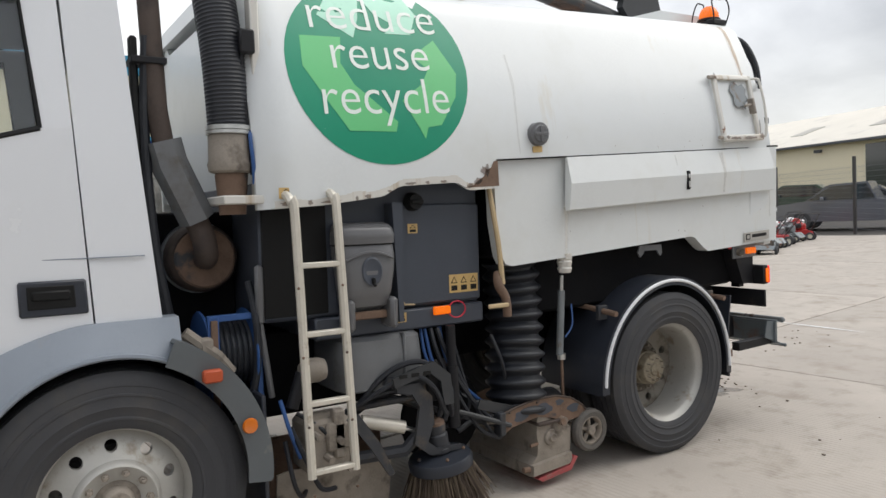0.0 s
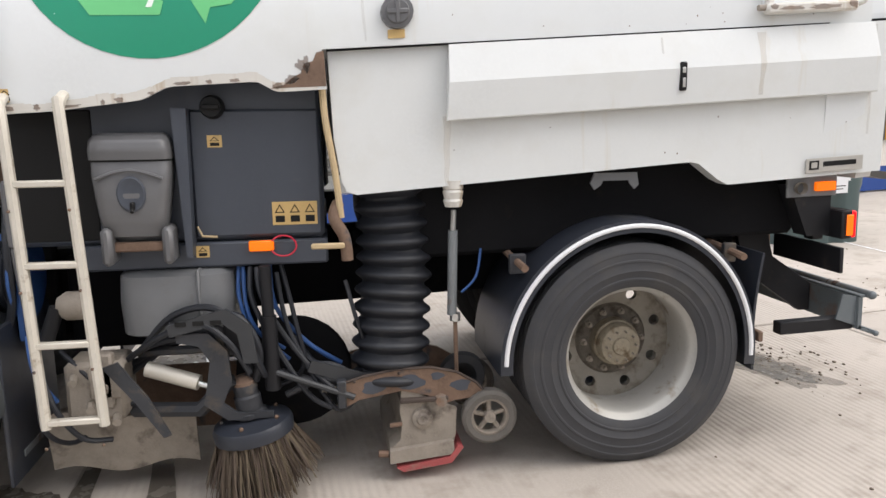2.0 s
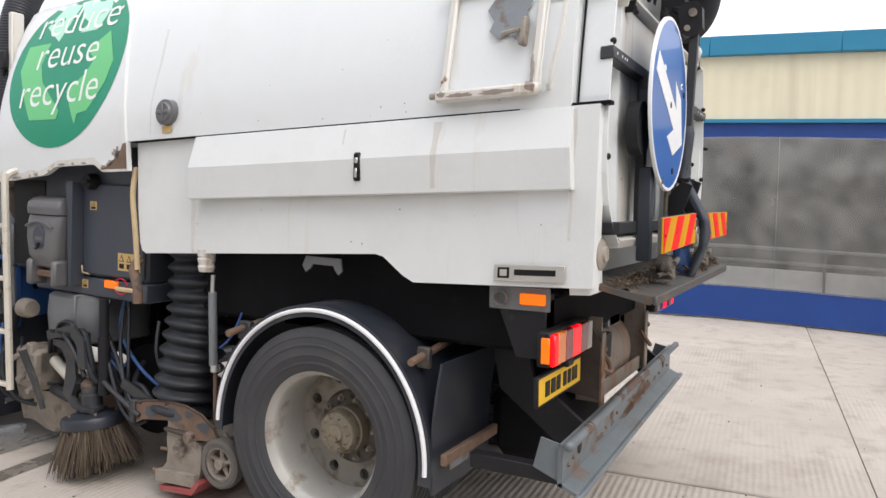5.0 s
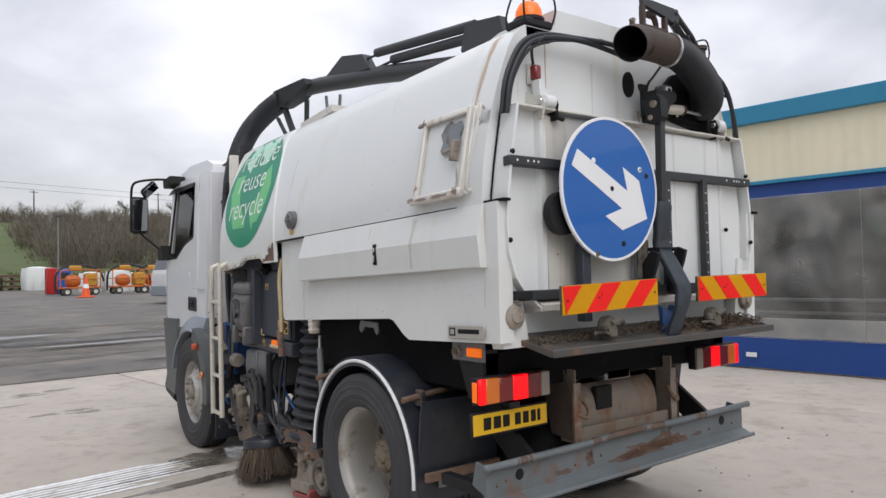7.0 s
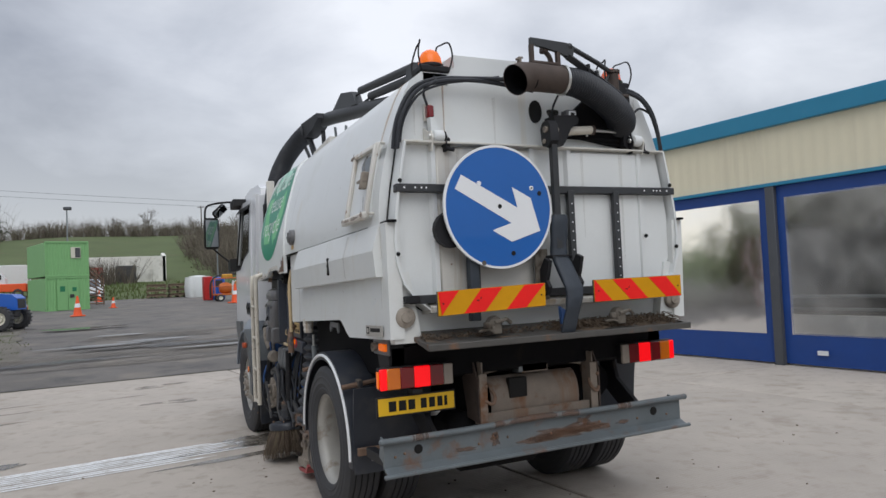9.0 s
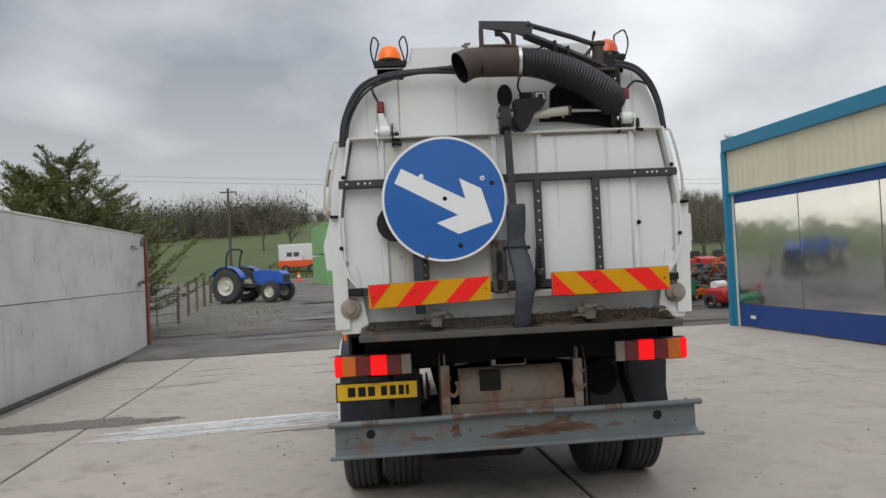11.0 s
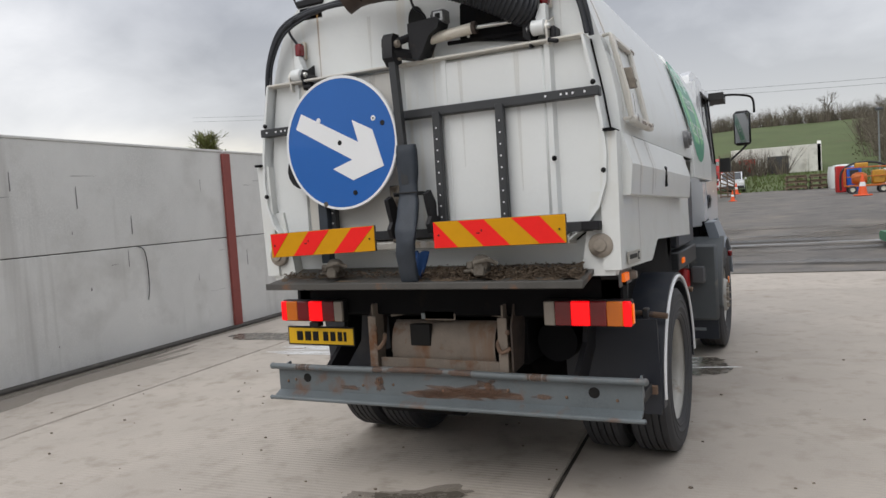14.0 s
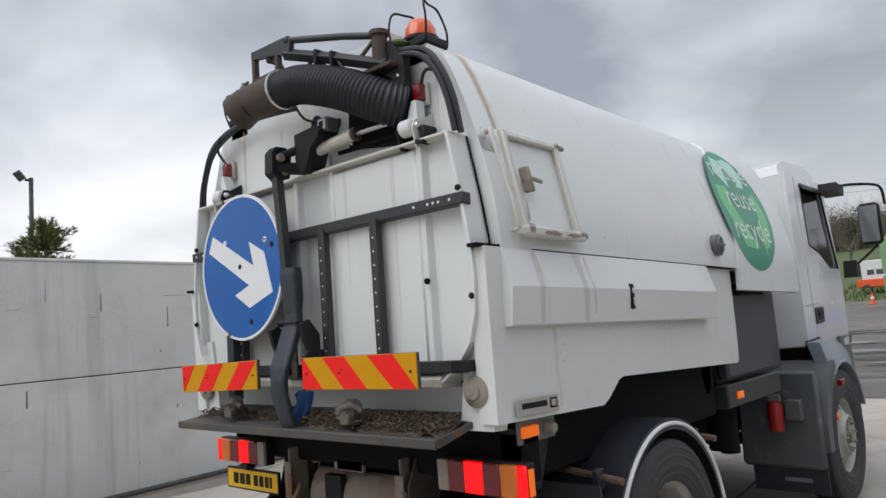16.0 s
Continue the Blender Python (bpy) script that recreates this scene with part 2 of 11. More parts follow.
cast_grey = mat("dirty_cast_steel", (0.27, 0.235, 0.195), 0.7, var=0.3, scale=12, bump=0.5, depth=0.003, dirt=((0.07, 0.055, 0.045), 0.54, 9.0, 0.2))
galv = mat("galvanised_steel", (0.22, 0.24, 0.25), 0.5, metal=0.35, var=0.15, scale=6, bump=0.12, dirt=((0.17, 0.085, 0.04), 0.62, 4.5, 0.10))
bumper_grey = mat("bumper_grey_paint", (0.125, 0.145, 0.155), 0.42, var=0.25, scale=5, bump=0.3, dirt=((0.16, 0.085, 0.05), 0.545, 4.2, 0.14))
alu = mat("ladder_aluminium", (0.62, 0.58, 0.50), 0.42, metal=0.25, var=0.12, scale=10, bump=0.12, dirt=((0.25, 0.17, 0.09), 0.62, 12.0, 0.15))
steel_bright = mat("bright_steel", (0.60, 0.60, 0.58), 0.3, metal=0.85, var=0.1, scale=9, bump=0.05)
exhaust_rust = mat("exhaust_rust", (0.065, 0.047, 0.038), 0.75, var=0.3, scale=9, bump=0.4, dirt=((0.035, 0.03, 0.03), 0.55, 5.0, 0.2))
decal_green = mat("decal_green", (0.003, 0.255, 0.140), 0.35, var=0.06, scale=3, bump=0.02, dirt=((0.05, 0.30, 0.16), 0.64, 4.0, 0.2))
decal_light = mat("decal_light_green", (0.13, 0.52, 0.20), 0.35, var=0.05, scale=3, bump=0.02)
decal_pale = mat("decal_pale_arrow", (0.42, 0.74, 0.58), 0.35, var=0.06, scale=8, bump=0.02, dirt=((0.2, 0.5, 0.35), 0.62, 9.0, 0.15))
decal_white = mat("decal_white", (0.74, 0.80, 0.74), 0.35, var=0.05, scale=20, bump=0.02, dirt=((0.25, 0.5, 0.35), 0.66, 22.0, 0.05))
sign_blue = mat("sign_blue", (0.006, 0.105, 0.40), 0.35, var=0.05, scale=4, bump=0.02, coat=0.3, dirt=((0.04, 0.12, 0.32), 0.6, 6.0, 0.3))
sign_white = mat("sign_white", (0.78, 0.79, 0.80), 0.35, var=0.03, scale=6, bump=0.02, dirt=((0.55, 0.55, 0.53), 0.66, 9.0, 0.2))
board_red = mat("reflective_red", (0.84, 0.018, 0.016), 0.5, var=0.06, scale=20, bump=0.05, spec=0.2)
board_yellow = mat("reflective_yellow", (0.60, 0.285, 0.003), 0.5, var=0.06, scale=20, bump=0.05, spec=0.2)
plate_yellow = mat("plate_yellow", (0.72, 0.43, 0.006), 0.45, var=0.04, scale=6, bump=0.02, dirt=((0.45, 0.30, 0.05), 0.66, 6.0, 0.2))
ink = mat("black_ink", (0.009, 0.009, 0.009), 0.5, var=0.1, bump=0.0, spec=0.25)
sticker = mat("label_yellow", (0.56, 0.38, 0.15), 0.5, var=0.1, scale=20, bump=0.02, dirt=((0.35, 0.26, 0.14), 0.6, 12.0, 0.2))
silver_label = mat("silver_label", (0.50, 0.48, 0.44), 0.4, metal=0.4, var=0.1, scale=15, bump=0.05)
lens_red = mat("red_lens", (0.17, 0.002, 0.004), 0.2, var=0.05, scale=20, bump=0.02, coat=0.5)
lens_amber = mat("amber_lens", (0.62, 0.15, 0.006), 0.2, var=0.05, scale=20, bump=0.02, coat=0.5)
lens_clear = mat("clear_lens", (0.30, 0.26, 0.22), 0.25, var=0.08, scale=20, bump=0.02, coat=0.5)
lit_red = glow("lit_red_lens", (1.0, 0.0, 0.004), 0.8, (0.30, 0.002, 0.004))
lit_amber = glow("lit_amber_lens", (1.0, 0.16, 0.0), 0.42, (0.55, 0.12, 0.004))
beacon_amber = mat("beacon_amber", (0.72, 0.085, 0.004), 0.2, var=0.08, scale=15, bump=0.0, coat=0.6)
brush_fibre = mat("brush_bristle", (0.085, 0.062, 0.042), 0.8, var=0.35, scale=30, bump=0.2, island=0.4)


def thin_pane(name, tint, haze, gloss, rough=0.03, ior=1.5, ripple=0.0):
    """A thin clear sheet: it lets light straight through, with gloss by its angle and a little haze."""
    m = bpy.data.materials.new(name)
    m.use_nodes = True
    nt = m.node_tree
    N, L = nt.nodes.new, nt.links.new
    nt.nodes.remove(nt.nodes["Principled BSDF"])
    out = nt.nodes["Material Output"]
    clear, gl, df = N("ShaderNodeBsdfTransparent"), N("ShaderNodeBsdfGlossy"), N("ShaderNodeBsdfDiffuse")
    clear.inputs[0].default_value = (*tint, 1)
    gl.inputs["Color"].default_value = (gloss, gloss, gloss, 1)
    gl.inputs["Roughness"].default_value = rough
    df.inputs[0].default_value = (0.5, 0.49, 0.46, 1)
    tc, ns = N("ShaderNodeTexCoord"), N("ShaderNodeTexNoise")
    ns.inputs["Scale"].default_value, ns.inputs["Detail"].default_value = 2.2, 6.0
    L(tc.outputs["Object"], ns.inputs["Vector"])
    hz = N("ShaderNodeMapRange")
    hz.inputs["From Min"].default_value, hz.inputs["From Max"].default_value = 0.35, 0.75
    hz.inputs["To Min"].default_value, hz.inputs["To Max"].default_value = haze * 0.5, haze * 1.8
    L(ns.outputs["Fac"], hz.inputs["Value"])
    a, b = N("ShaderNodeMixShader"), N("ShaderNodeMixShader")
    L(hz.outputs[0], a.inputs[0])
    L(clear.outputs[0], a.inputs[1])
    L(df.outputs[0], a.inputs[2])
    fr = N("ShaderNodeFresnel")
    fr.inputs["IOR"].default_value = ior
    L(fr.outputs[0], b.inputs[0])
    L(a.outputs[0], b.inputs[1])
    L(gl.outputs[0], b.inputs[2])
    if ripple:
        bp, wv = N("ShaderNodeBump"), N("ShaderNodeTexNoise")
        wv.inputs["Scale"].default_value = 1.6
        L(tc.outputs["Object"], wv.inputs["Vector"])
        bp.inputs["Strength"].default_value, bp.inputs["Distance"].default_value = 1.0, ripple
        L(wv.outputs["Fac"], bp.inputs["Height"])
        L(bp.outputs[0], gl.inputs["Normal"])
    L(b.outputs[0], out.inputs[0])
    return m


window_dark = thin_pane("cab_window", (0.93, 0.945, 0.945), 0.015, 0.9)
mirror_mat = mat("mirror_glass", (0.30, 0.31, 0.32), 0.03, metal=1.0, var=0.02, bump=0.0)
seat_dark = mat("cab_interior", (0.05, 0.05, 0.055), 0.8, var=0.2, scale=6)
hose_blue = mat("hose_blue", (0.03, 0.09, 0.26), 0.5, var=0.15, scale=10)
blue_cloth = mat("blue_sleeve", (0.030, 0.038, 0.050), 0.6, var=0.2, scale=10, bump=0.3, depth=0.004)
gear_steel = mat("dusty_gear_steel", (0.030, 0.032, 0.037), 0.55, var=0.3, scale=9, bump=0.3, dirt=((0.12, 0.095, 0.07), 0.56, 7.0, 0.15))
dusty_tyre = mat("dusty_rubber", (0.12, 0.11, 0.098), 0.85, var=0.25, scale=14, bump=0.2)
shelf_steel = mat("shelf_steel", (0.070, 0.066, 0.06), 0.55, var=0.3, scale=5, bump=0.4, dirt=((0.20, 0.095, 0.045), 0.58, 6.0, 0.12))
grimy_cap = mat("grimy_cap", (0.12, 0.105, 0.085), 0.75, var=0.4, scale=20, bump=0.5, depth=0.004, dirt=((0.05, 0.038, 0.028), 0.5, 14.0, 0.15))
guard_rust = mat("rusty_guard_steel", (0.215, 0.178, 0.145), 0.7, var=0.25, scale=9, bump=0.4, depth=0.003, streak=((0.20, 0.12, 0.075), 0.54, 7.0, 0.15), dirt=((0.17, 0.085, 0.045), 0.56, 5.0, 0.12))
rust_bloom = mat("rust_bloom", (0.19, 0.10, 0.058), 0.85, var=0.4, scale=16, bump=0.4, alpha=0.5, dirt=((0.10, 0.06, 0.042), 0.52, 12.0, 0.15))
debris_mat = mat("leaf_debris", (0.10, 0.072, 0.048), 0.95, var=0.4, scale=40, bump=0.8, depth=0.01)
red_paint = mat("red_paint", (0.42, 0.018, 0.018), 0.4, var=0.1, scale=5, dirt=((0.2, 0.06, 0.05), 0.64, 5.0, 0.2))
worn_red = mat("worn_red_shoe", (0.36, 0.075, 0.075), 0.6, var=0.2, scale=10, dirt=((0.25, 0.17, 0.14), 0.52, 12.0, 0.15))
red_cord = mat("red_cord", (0.55, 0.02, 0.05), 0.5, var=0.1)
wood_handle = mat("wood_handle", (0.50, 0.38, 0.22), 0.6, var=0.15, scale=15)
moss = mat("moss", (0.07, 0.12, 0.02), 0.9, var=0.3, scale=30)


# ---- mesh tools ----
class G:
    """Gathers the faces of one mesh."""

    def __init__(self):
        self.v, self.f = [], []

    def add(self, verts, faces):
        n = len(self.v)
        self.v += [tuple(p) for p in verts]
        self.f += [tuple(i + n for i in f) for f in faces]
        return self

    def box(self, x0, x1, y0, y1, z0, z1, c=0.004, m=None):
        """A box with chamfered edges."""
        s = ((min(x0, x1), max(x0, x1)), (min(y0, y1), max(y0, y1)), (min(z0, z1), max(z0, z1)))
        c = min(c, *(0.45 * (b - a) for a, b in s))
        vs, ids = [], {}
        for i in (0, 1):
            for j in (0, 1):
                for k in (0, 1):
                    for a in range(3):
                        p = [s[0][i], s[1][j], s[2][k]]
                        for q, bit in enumerate((i, j, k)):
                            if q != a:
                                p[q] += c if bit == 0 else -c
                        ids[i, j, k, a] = len(vs)
                        vs.append(p)
        fs = []
        for a in range(3):
            o1, o2 = [q for q in range(3) if q != a]
            for bit in (0, 1):
                ring = []
                for u, w in ((0, 0), (1, 0), (1, 1), (0, 1)):
                    key = [0, 0, 0]
                    key[a], key[o1], key[o2] = bit, u, w
                    ring.append(ids[(*key, a)])
                fs.append(ring)
            for u in (0, 1):
                for w in (0, 1):
                    k0, k1 = [0, 0, 0], [0, 0, 0]
                    k0[a], k1[a] = 0, 1
                    for kk in (k0, k1):
                        kk[o1], kk[o2] = u, w
                    fs.append([ids[(*k0, o1)], ids[(*k1, o1)], ids[(*k1, o2)], ids[(*k0, o2)]])
        for i in (0, 1):
            for j in (0, 1):
                for k in (0, 1):
                    fs.append([ids[i, j, k, a] for a in range(3)])
        if m is not None:
            vs = [m @ Vector(p) for p in vs]
        return self.add(vs, fs)

    def prism(self, poly, axis, a0, a1, m=None):
        """A polygon, given in the two other axes in order, drawn out along an axis."""
        def at(p, a):
            p = list(p)
            p.insert("xyz".index(axis), a)
            return Vector(p)
        n = len(poly)
        vs = [at(p, a0) for p in poly] + [at(p, a1) for p in poly]
        if m is not None:
            vs = [m @ p for p in vs]
        fs = [list(range(n)), list(range(2 * n - 1, n - 1, -1))] + [[i, (i + 1) % n, n + (i + 1) % n, n + i] for i in range(n)]
        return self.add(vs, fs)

    def lathe(self, prof, axis="z", at=(0, 0, 0), seg=24, m=None, a0=0.0, a1=360.0):
        """Turns a profile of (radius, height) round an axis."""
        full = abs(a1 - a0 - 360) < 1e-6
        cnt = seg if full else seg + 1
        vs, fs = [], []
        for k in range(cnt):
            a = radians(a0 + (a1 - a0) * k / seg)
            for r, h in prof:
                p = {"z": (r * math.cos(a), r * math.sin(a), h), "x": (h, r * math.cos(a), r * math.sin(a)), "y": (r * math.cos(a), h, r * math.sin(a))}[axis]
                p = Vector(p) + Vector(at)
                vs.append(m @ p if m is not None else p)
        n = len(prof)
        for k in range(seg):
            k2 = (k + 1) % cnt
            for i in range(n - 1):
                a, b, c, d = k * n + i, k * n + i + 1, k2 * n + i + 1, k2 * n + i
                if prof[i][0] < 1e-6:
                    fs.append([a, b, c])
                elif prof[i + 1][0] < 1e-6:
                    fs.append([a, b, d])
                else:
                    fs.append([a, b, c, d])
        return self.add(vs, fs)

    def tube(self, pts, r, seg=8, caps=True, m=None, squash=None):
        """A round bar along points; r one radius or one for each point."""
        pts = [Vector(p) for p in pts]
        rs = r if isinstance(r, (list, tuple)) else [r] * len(pts)
        vs, fs = [], []
        up = None
        for i, p in enumerate(pts):
            t = (pts[min(i + 1, len(pts) - 1)] - pts[max(i - 1, 0)]).normalized()
            if up is None:
                up = t.orthogonal().normalized()
            up = (up - t * up.dot(t))
            up = up.normalized() if up.length > 1e-6 else t.orthogonal().normalized()
            w = t.cross(up)
            for k in range(seg):
                a = 2 * math.pi * (k + 0.5) / seg
                q = p + rs[i] * (math.cos(a) * up + math.sin(a) * w)
                vs.append(m @ q if m is not None else q)
        for i in range(len(pts) - 1):
            for k in range(seg):
                k2 = (k + 1) % seg
                fs.append([i * seg + k, i * seg + k2, (i + 1) * seg + k2, (i + 1) * seg + k])
        if caps:
            fs += [list(range(seg)), list(range((len(pts) - 1) * seg, len(pts) * seg))]
        return self.add(vs, fs)

    def sheet(self, fn, nu, nv, thick=None):
        """A surface fn(u, v), u and v from 0 to 1; thick: a vector that gives it a back."""
        vs = [Vector(fn(i / nu, j / nv)) for j in range(nv + 1) for i in range(nu + 1)]
        w = nu + 1
        fs = [[j * w + i, j * w + i + 1, (j + 1) * w + i + 1, (j + 1) * w + i] for j in range(nv) for i in range(nu)]
        if thick is not None:
            n = len(vs)
            vs += [p + Vector(thick) for p in vs]
            fs += [[n + i for i in reversed(f)] for f in fs]
            edge = [i for i in range(nu)] + [j * w + nu for j in range(nv)] + [nv * w + i for i in range(nu, 0, -1)] + [j * w for j in range(nv, 0, -1)]
            fs += [[a, b, n + b, n + a] for a, b in zip(edge, edge[1:] + edge[:1])]
        return self.add(vs, fs)

    def ball(self, at, r, seg=12, rings=8, m=None):
        prof = [(max(0.0, math.sin(math.pi * i / rings)), -math.cos(math.pi * i / rings)) for i in range(rings + 1)]
        rx, ry, rz = r if isinstance(r, (list, tuple)) else (r, r, r)
        g = G().lathe(prof, seg=seg)
        vs = [Vector((at[0] + p[0] * rx, at[1] + p[1] * ry, at[2] + p[2] * rz)) for p in g.v]
        if m is not None:
            vs = [m @ p for p in vs]
        return self.add(vs, g.f)


WORLD = {}


def mesh_of(name, g, material, shape=None, angle=38, recalc=True, weld=False):
    me = bpy.data.meshes.new(name)
    vs = [shape(*p) for p in g.v] if shape else g.v
    me.from_pydata([tuple(p) for p in vs], [], g.f)
    if recalc:
        bm = bmesh.new()
        bm.from_mesh(me)
        if weld:
            bmesh.ops.remove_doubles(bm, verts=bm.verts, dist=1e-4)
        bmesh.ops.recalc_face_normals(bm, faces=bm.faces)
        bm.to_mesh(me)
        bm.free()
    me.polygons.foreach_set("use_smooth", [True] * len(me.polygons))
    me.set_sharp_from_angle(angle=radians(angle))
    me.materials.append(material)
    return me


def islands(g):
    """Splits a gathered mesh into its connected shapes."""
    up = list(range(len(g.v)))

    def root(i):
        while up[i] != i:
            up[i] = up[up[i]]
            i = up[i]
        return i
    for f in g.f:
        for i in f[1:]:
            up[root(i)] = root(f[0])
    groups = {}
    for f in g.f:
        groups.setdefault(root(f[0]), []).append(f)
    out = []
    for fs in groups.values():
        ids = sorted({i for f in fs for i in f})
        at = {i: k for k, i in enumerate(ids)}
        out.append(G().add([g.v[i] for i in ids], [tuple(at[i] for i in f) for f in fs]))
    return out


def pieces(name, g, material, parent=None, label="", shape=None, **kw):
    """Each connected shape as a part of its own."""
    return [part(name, q, material, parent, label, shape, **kw) for q in islands(g)][0]


LEVEL = Matrix.Identity(4)
STAND = [LEVEL]


def part(name, g, material, parent=None, label="", shape=None, angle=38, m=None, recalc=True):
    """One mesh object, in world metres (or placed by m), under a thing or part."""
    me = g if isinstance(g, bpy.types.Mesh) else mesh_of(name, g, material, shape, angle, recalc)
    ob = new(name, me)
    ob.matrix_basis = STAND[0] @ m if m is not None else STAND[0].copy()
    WORLD[ob] = ob.matrix_basis.copy()
    if parent is not None:
        ob.parent = parent
        ob.matrix_parent_inverse = WORLD[parent].inverted()
    if label:
        tagged(ob, label)
    return ob


def thing(name, at, label, category, group="", kind="", m=None):
    ob = new(name)
    ob.empty_display_size = 0.2
    ob.matrix_basis = m if m is not None else Matrix.Translation(at)
    WORLD[ob] = ob.matrix_basis.copy()
    return tagged(ob, label, category, group, kind)


def solo(name, g, material, label, category, group="", kind="", **kw):
    ob = part(name, g, material, **kw)
    return tagged(ob, label, category, group, kind)


def lettering(text, size):
    """The outline faces of a word in the built-in font, flat in x and y, its middle at 0."""
    cu = bpy.data.curves.new("word", "FONT")
    cu.body, cu.size, cu.align_x, cu.align_y = text, size, "CENTER", "CENTER"
    cu.resolution_u, cu.offset = 4, -0.006 * size
    ob = new("word", cu)
    me = bpy.data.meshes.new_from_object(ob.evaluated_get(bpy.context.evaluated_depsgraph_get()))
    bm = bmesh.new()
    bm.from_mesh(me)
    for _ in range(5):
        long = [e for e in bm.edges if e.calc_length() > 0.2 * size]
        if not long:
            break
        bmesh.ops.subdivide_edges(bm, edges=long, cuts=1)
        bmesh.ops.triangulate(bm, faces=bm.faces[:])
    bm.verts.index_update()
    g = G().add([tuple(v.co) for v in bm.verts], [tuple(v.index for v in f.verts) for f in bm.faces])
    bm.free()
    bpy.data.objects.remove(ob)
    bpy.data.curves.remove(cu)
    bpy.data.meshes.remove(me)
    return g


def bend(pts, n=6):
    """A smooth line through points."""
    pts = [Vector(p) for p in pts]
    out = []
    for i in range(len(pts) - 1):
        p0, p1, p2, p3 = pts[max(i - 1, 0)], pts[i], pts[i + 1], pts[min(i + 2, len(pts) - 1)]
        for k in range(n):
            t = k / n
            out.append(0.5 * ((2 * p1) + (p2 - p0) * t + (2 * p0 - 5 * p1 + 4 * p2 - p3) * t * t + (3 * p1 - p0 - 3 * p2 + p3) * t ** 3))
    return out + [pts[-1]]


def ribbed(g, pts, r, depth, pitch, seg=20, steps=4):
    """A corrugated hose along points."""
    line = bend(pts, 24)
    dist = [0.0]
    for a, b in zip(line, line[1:]):
        dist.append(dist[-1] + (b - a).length)
    n = max(8, int(dist[-1] / pitch * steps))
    path, radii = [], []
    j = 0
    for i in range(n + 1):
        s = dist[-1] * i / n
        while j < len(dist) - 2 and dist[j + 1] < s:
            j += 1
        t = (s - dist[j]) / max(1e-9, dist[j + 1] - dist[j])
        path.append(line[j].lerp(line[j + 1], t))
        rr = r(i / n) if callable(r) else r
        radii.append(rr - depth * abs(math.sin(math.pi * (i % steps) / steps)) ** (1.0 if steps == 4 else 2.2))
    return g.tube(path, radii, seg)

# ---- the sweeper lorry ----
SLOPE = 0.028
SIT = 0.042


def tilt(x, y, z):
    """The body sits a little nose-down on its chassis; so do the panels hung on it."""
    return (x, y - 0.02 * (z - 0.9), z + SLOPE * (2.74 - y) - SIT)


def lean(x, y, z):
    """The hopper itself."""
    return (x, y, z + SLOPE * (2.74 - y))


HALF = ((1.25, 1.09), (1.40, 1.105), (1.60, 1.115), (1.96, 1.115), (2.10, 1.105), (2.25, 1.075), (2.40, 1.035), (2.55, 0.985), (2.70, 0.925), (2.80, 0.87), (2.85, 0.80))


def flank(z):
    for (z0, w0), (z1, w1) in zip(HALF, HALF[1:]):
        if z <= z1:
            return w0 + (w1 - w0) * (z - z0) / (z1 - z0)
    return HALF[-1][1]


def side(z):
    """Half the hopper's width at a height of the panels."""
    return flank(z - SIT)


def climb(z, v):
    """The height reached by going v up the curved flank."""
    for _ in range(12):
        k = (flank(z - SIT + 0.01) - flank(z - SIT - 0.01)) / 0.02
        z = min(z + v / 12 / math.hypot(1.0, k), 2.89)
    return z


def tail(x, y, z):
    """The tail door hangs on the sloping body."""
    return lean(x, y + 0.06, z + 0.028 * (0.2 - y))


def aft(x, y, z):
    return (x, y + 0.06, z)


truck = thing("sweeper_truck", (0, 2.4, 0), "white road sweeper lorry with green recycling decals, parked", "truck")


def section(z0, grow=0.0, roof=2.89, n=14):
    zs = [z0 + (2.85 - z0) * i / n for i in range(n + 1)]
    right = [(flank(z) + grow, z) for z in zs] + [(0.62, roof + grow)]
    return right + [(-x, z) for x, z in reversed(right)]


hopper = part("hopper_body", G().prism(section(1.915), "y", 0.295, 3.02), white_paint, truck, "white painted steel debris hopper", lean, angle=25)
part("rear_frame", G().prism(section(1.25), "y", 0.298, 0.5), white_paint, truck, "", lean, angle=25)
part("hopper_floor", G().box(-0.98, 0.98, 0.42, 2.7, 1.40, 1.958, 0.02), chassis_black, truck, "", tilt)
part("roof_hump", G().prism([(0.30, 2.86), (0.30, 2.975), (0.75, 2.99), (1.15, 2.90), (1.15, 2.86)], "x", -0.57, 0.57), white_paint, truck, "", lean)


def seam_y(z):
    k = max(0.0, (z - 1.76) / 1.0)
    return 2.745 + 0.05 * k + 0.17 * k * k


def lower_edge(y, s=-1):
    """The shroud's lower edge, with its arched cut-out on one side."""
    if s > 0:
        return 1.815
    k = min(1.0, max(0.0, min((y - 2.95) / 0.10, (3.50 - y) / 0.14)))
    return 1.800 - 0.02 * min(1.0, max(0.0, (y - 3.5) / 0.3)) + 0.046 * k * k * (3 - 2 * k)


def shroud():
    g = G()
    for s in (-1, 1):
        def fn(u, v):
            y = 2.78 + (4.06 - 2.78) * u
            low = lower_edge(y, s) - SIT
            z = low + (2.85 - low) * v
            y = seam_y(z) + (4.06 - seam_y(z)) * u
            # the nose of the shroud rounds in
            inn = 0.10 * max(0.0, (y - 3.90) / 0.16) ** 2
            return (s * (flank(z) + 0.016 - inn), y, z)
        g.sheet(fn, 40, 22, (-s * 0.03, 0, 0))
    g.prism([(-0.79, 2.84), (-0.62, 2.905), (0.62, 2.905), (0.79, 2.84), (0.79, 2.82), (-0.79, 2.82)], "y", 2.98, 4.06)
    g.prism(section(1.82, -0.10, 2.87), "y", 3.98, 4.03)
    return g


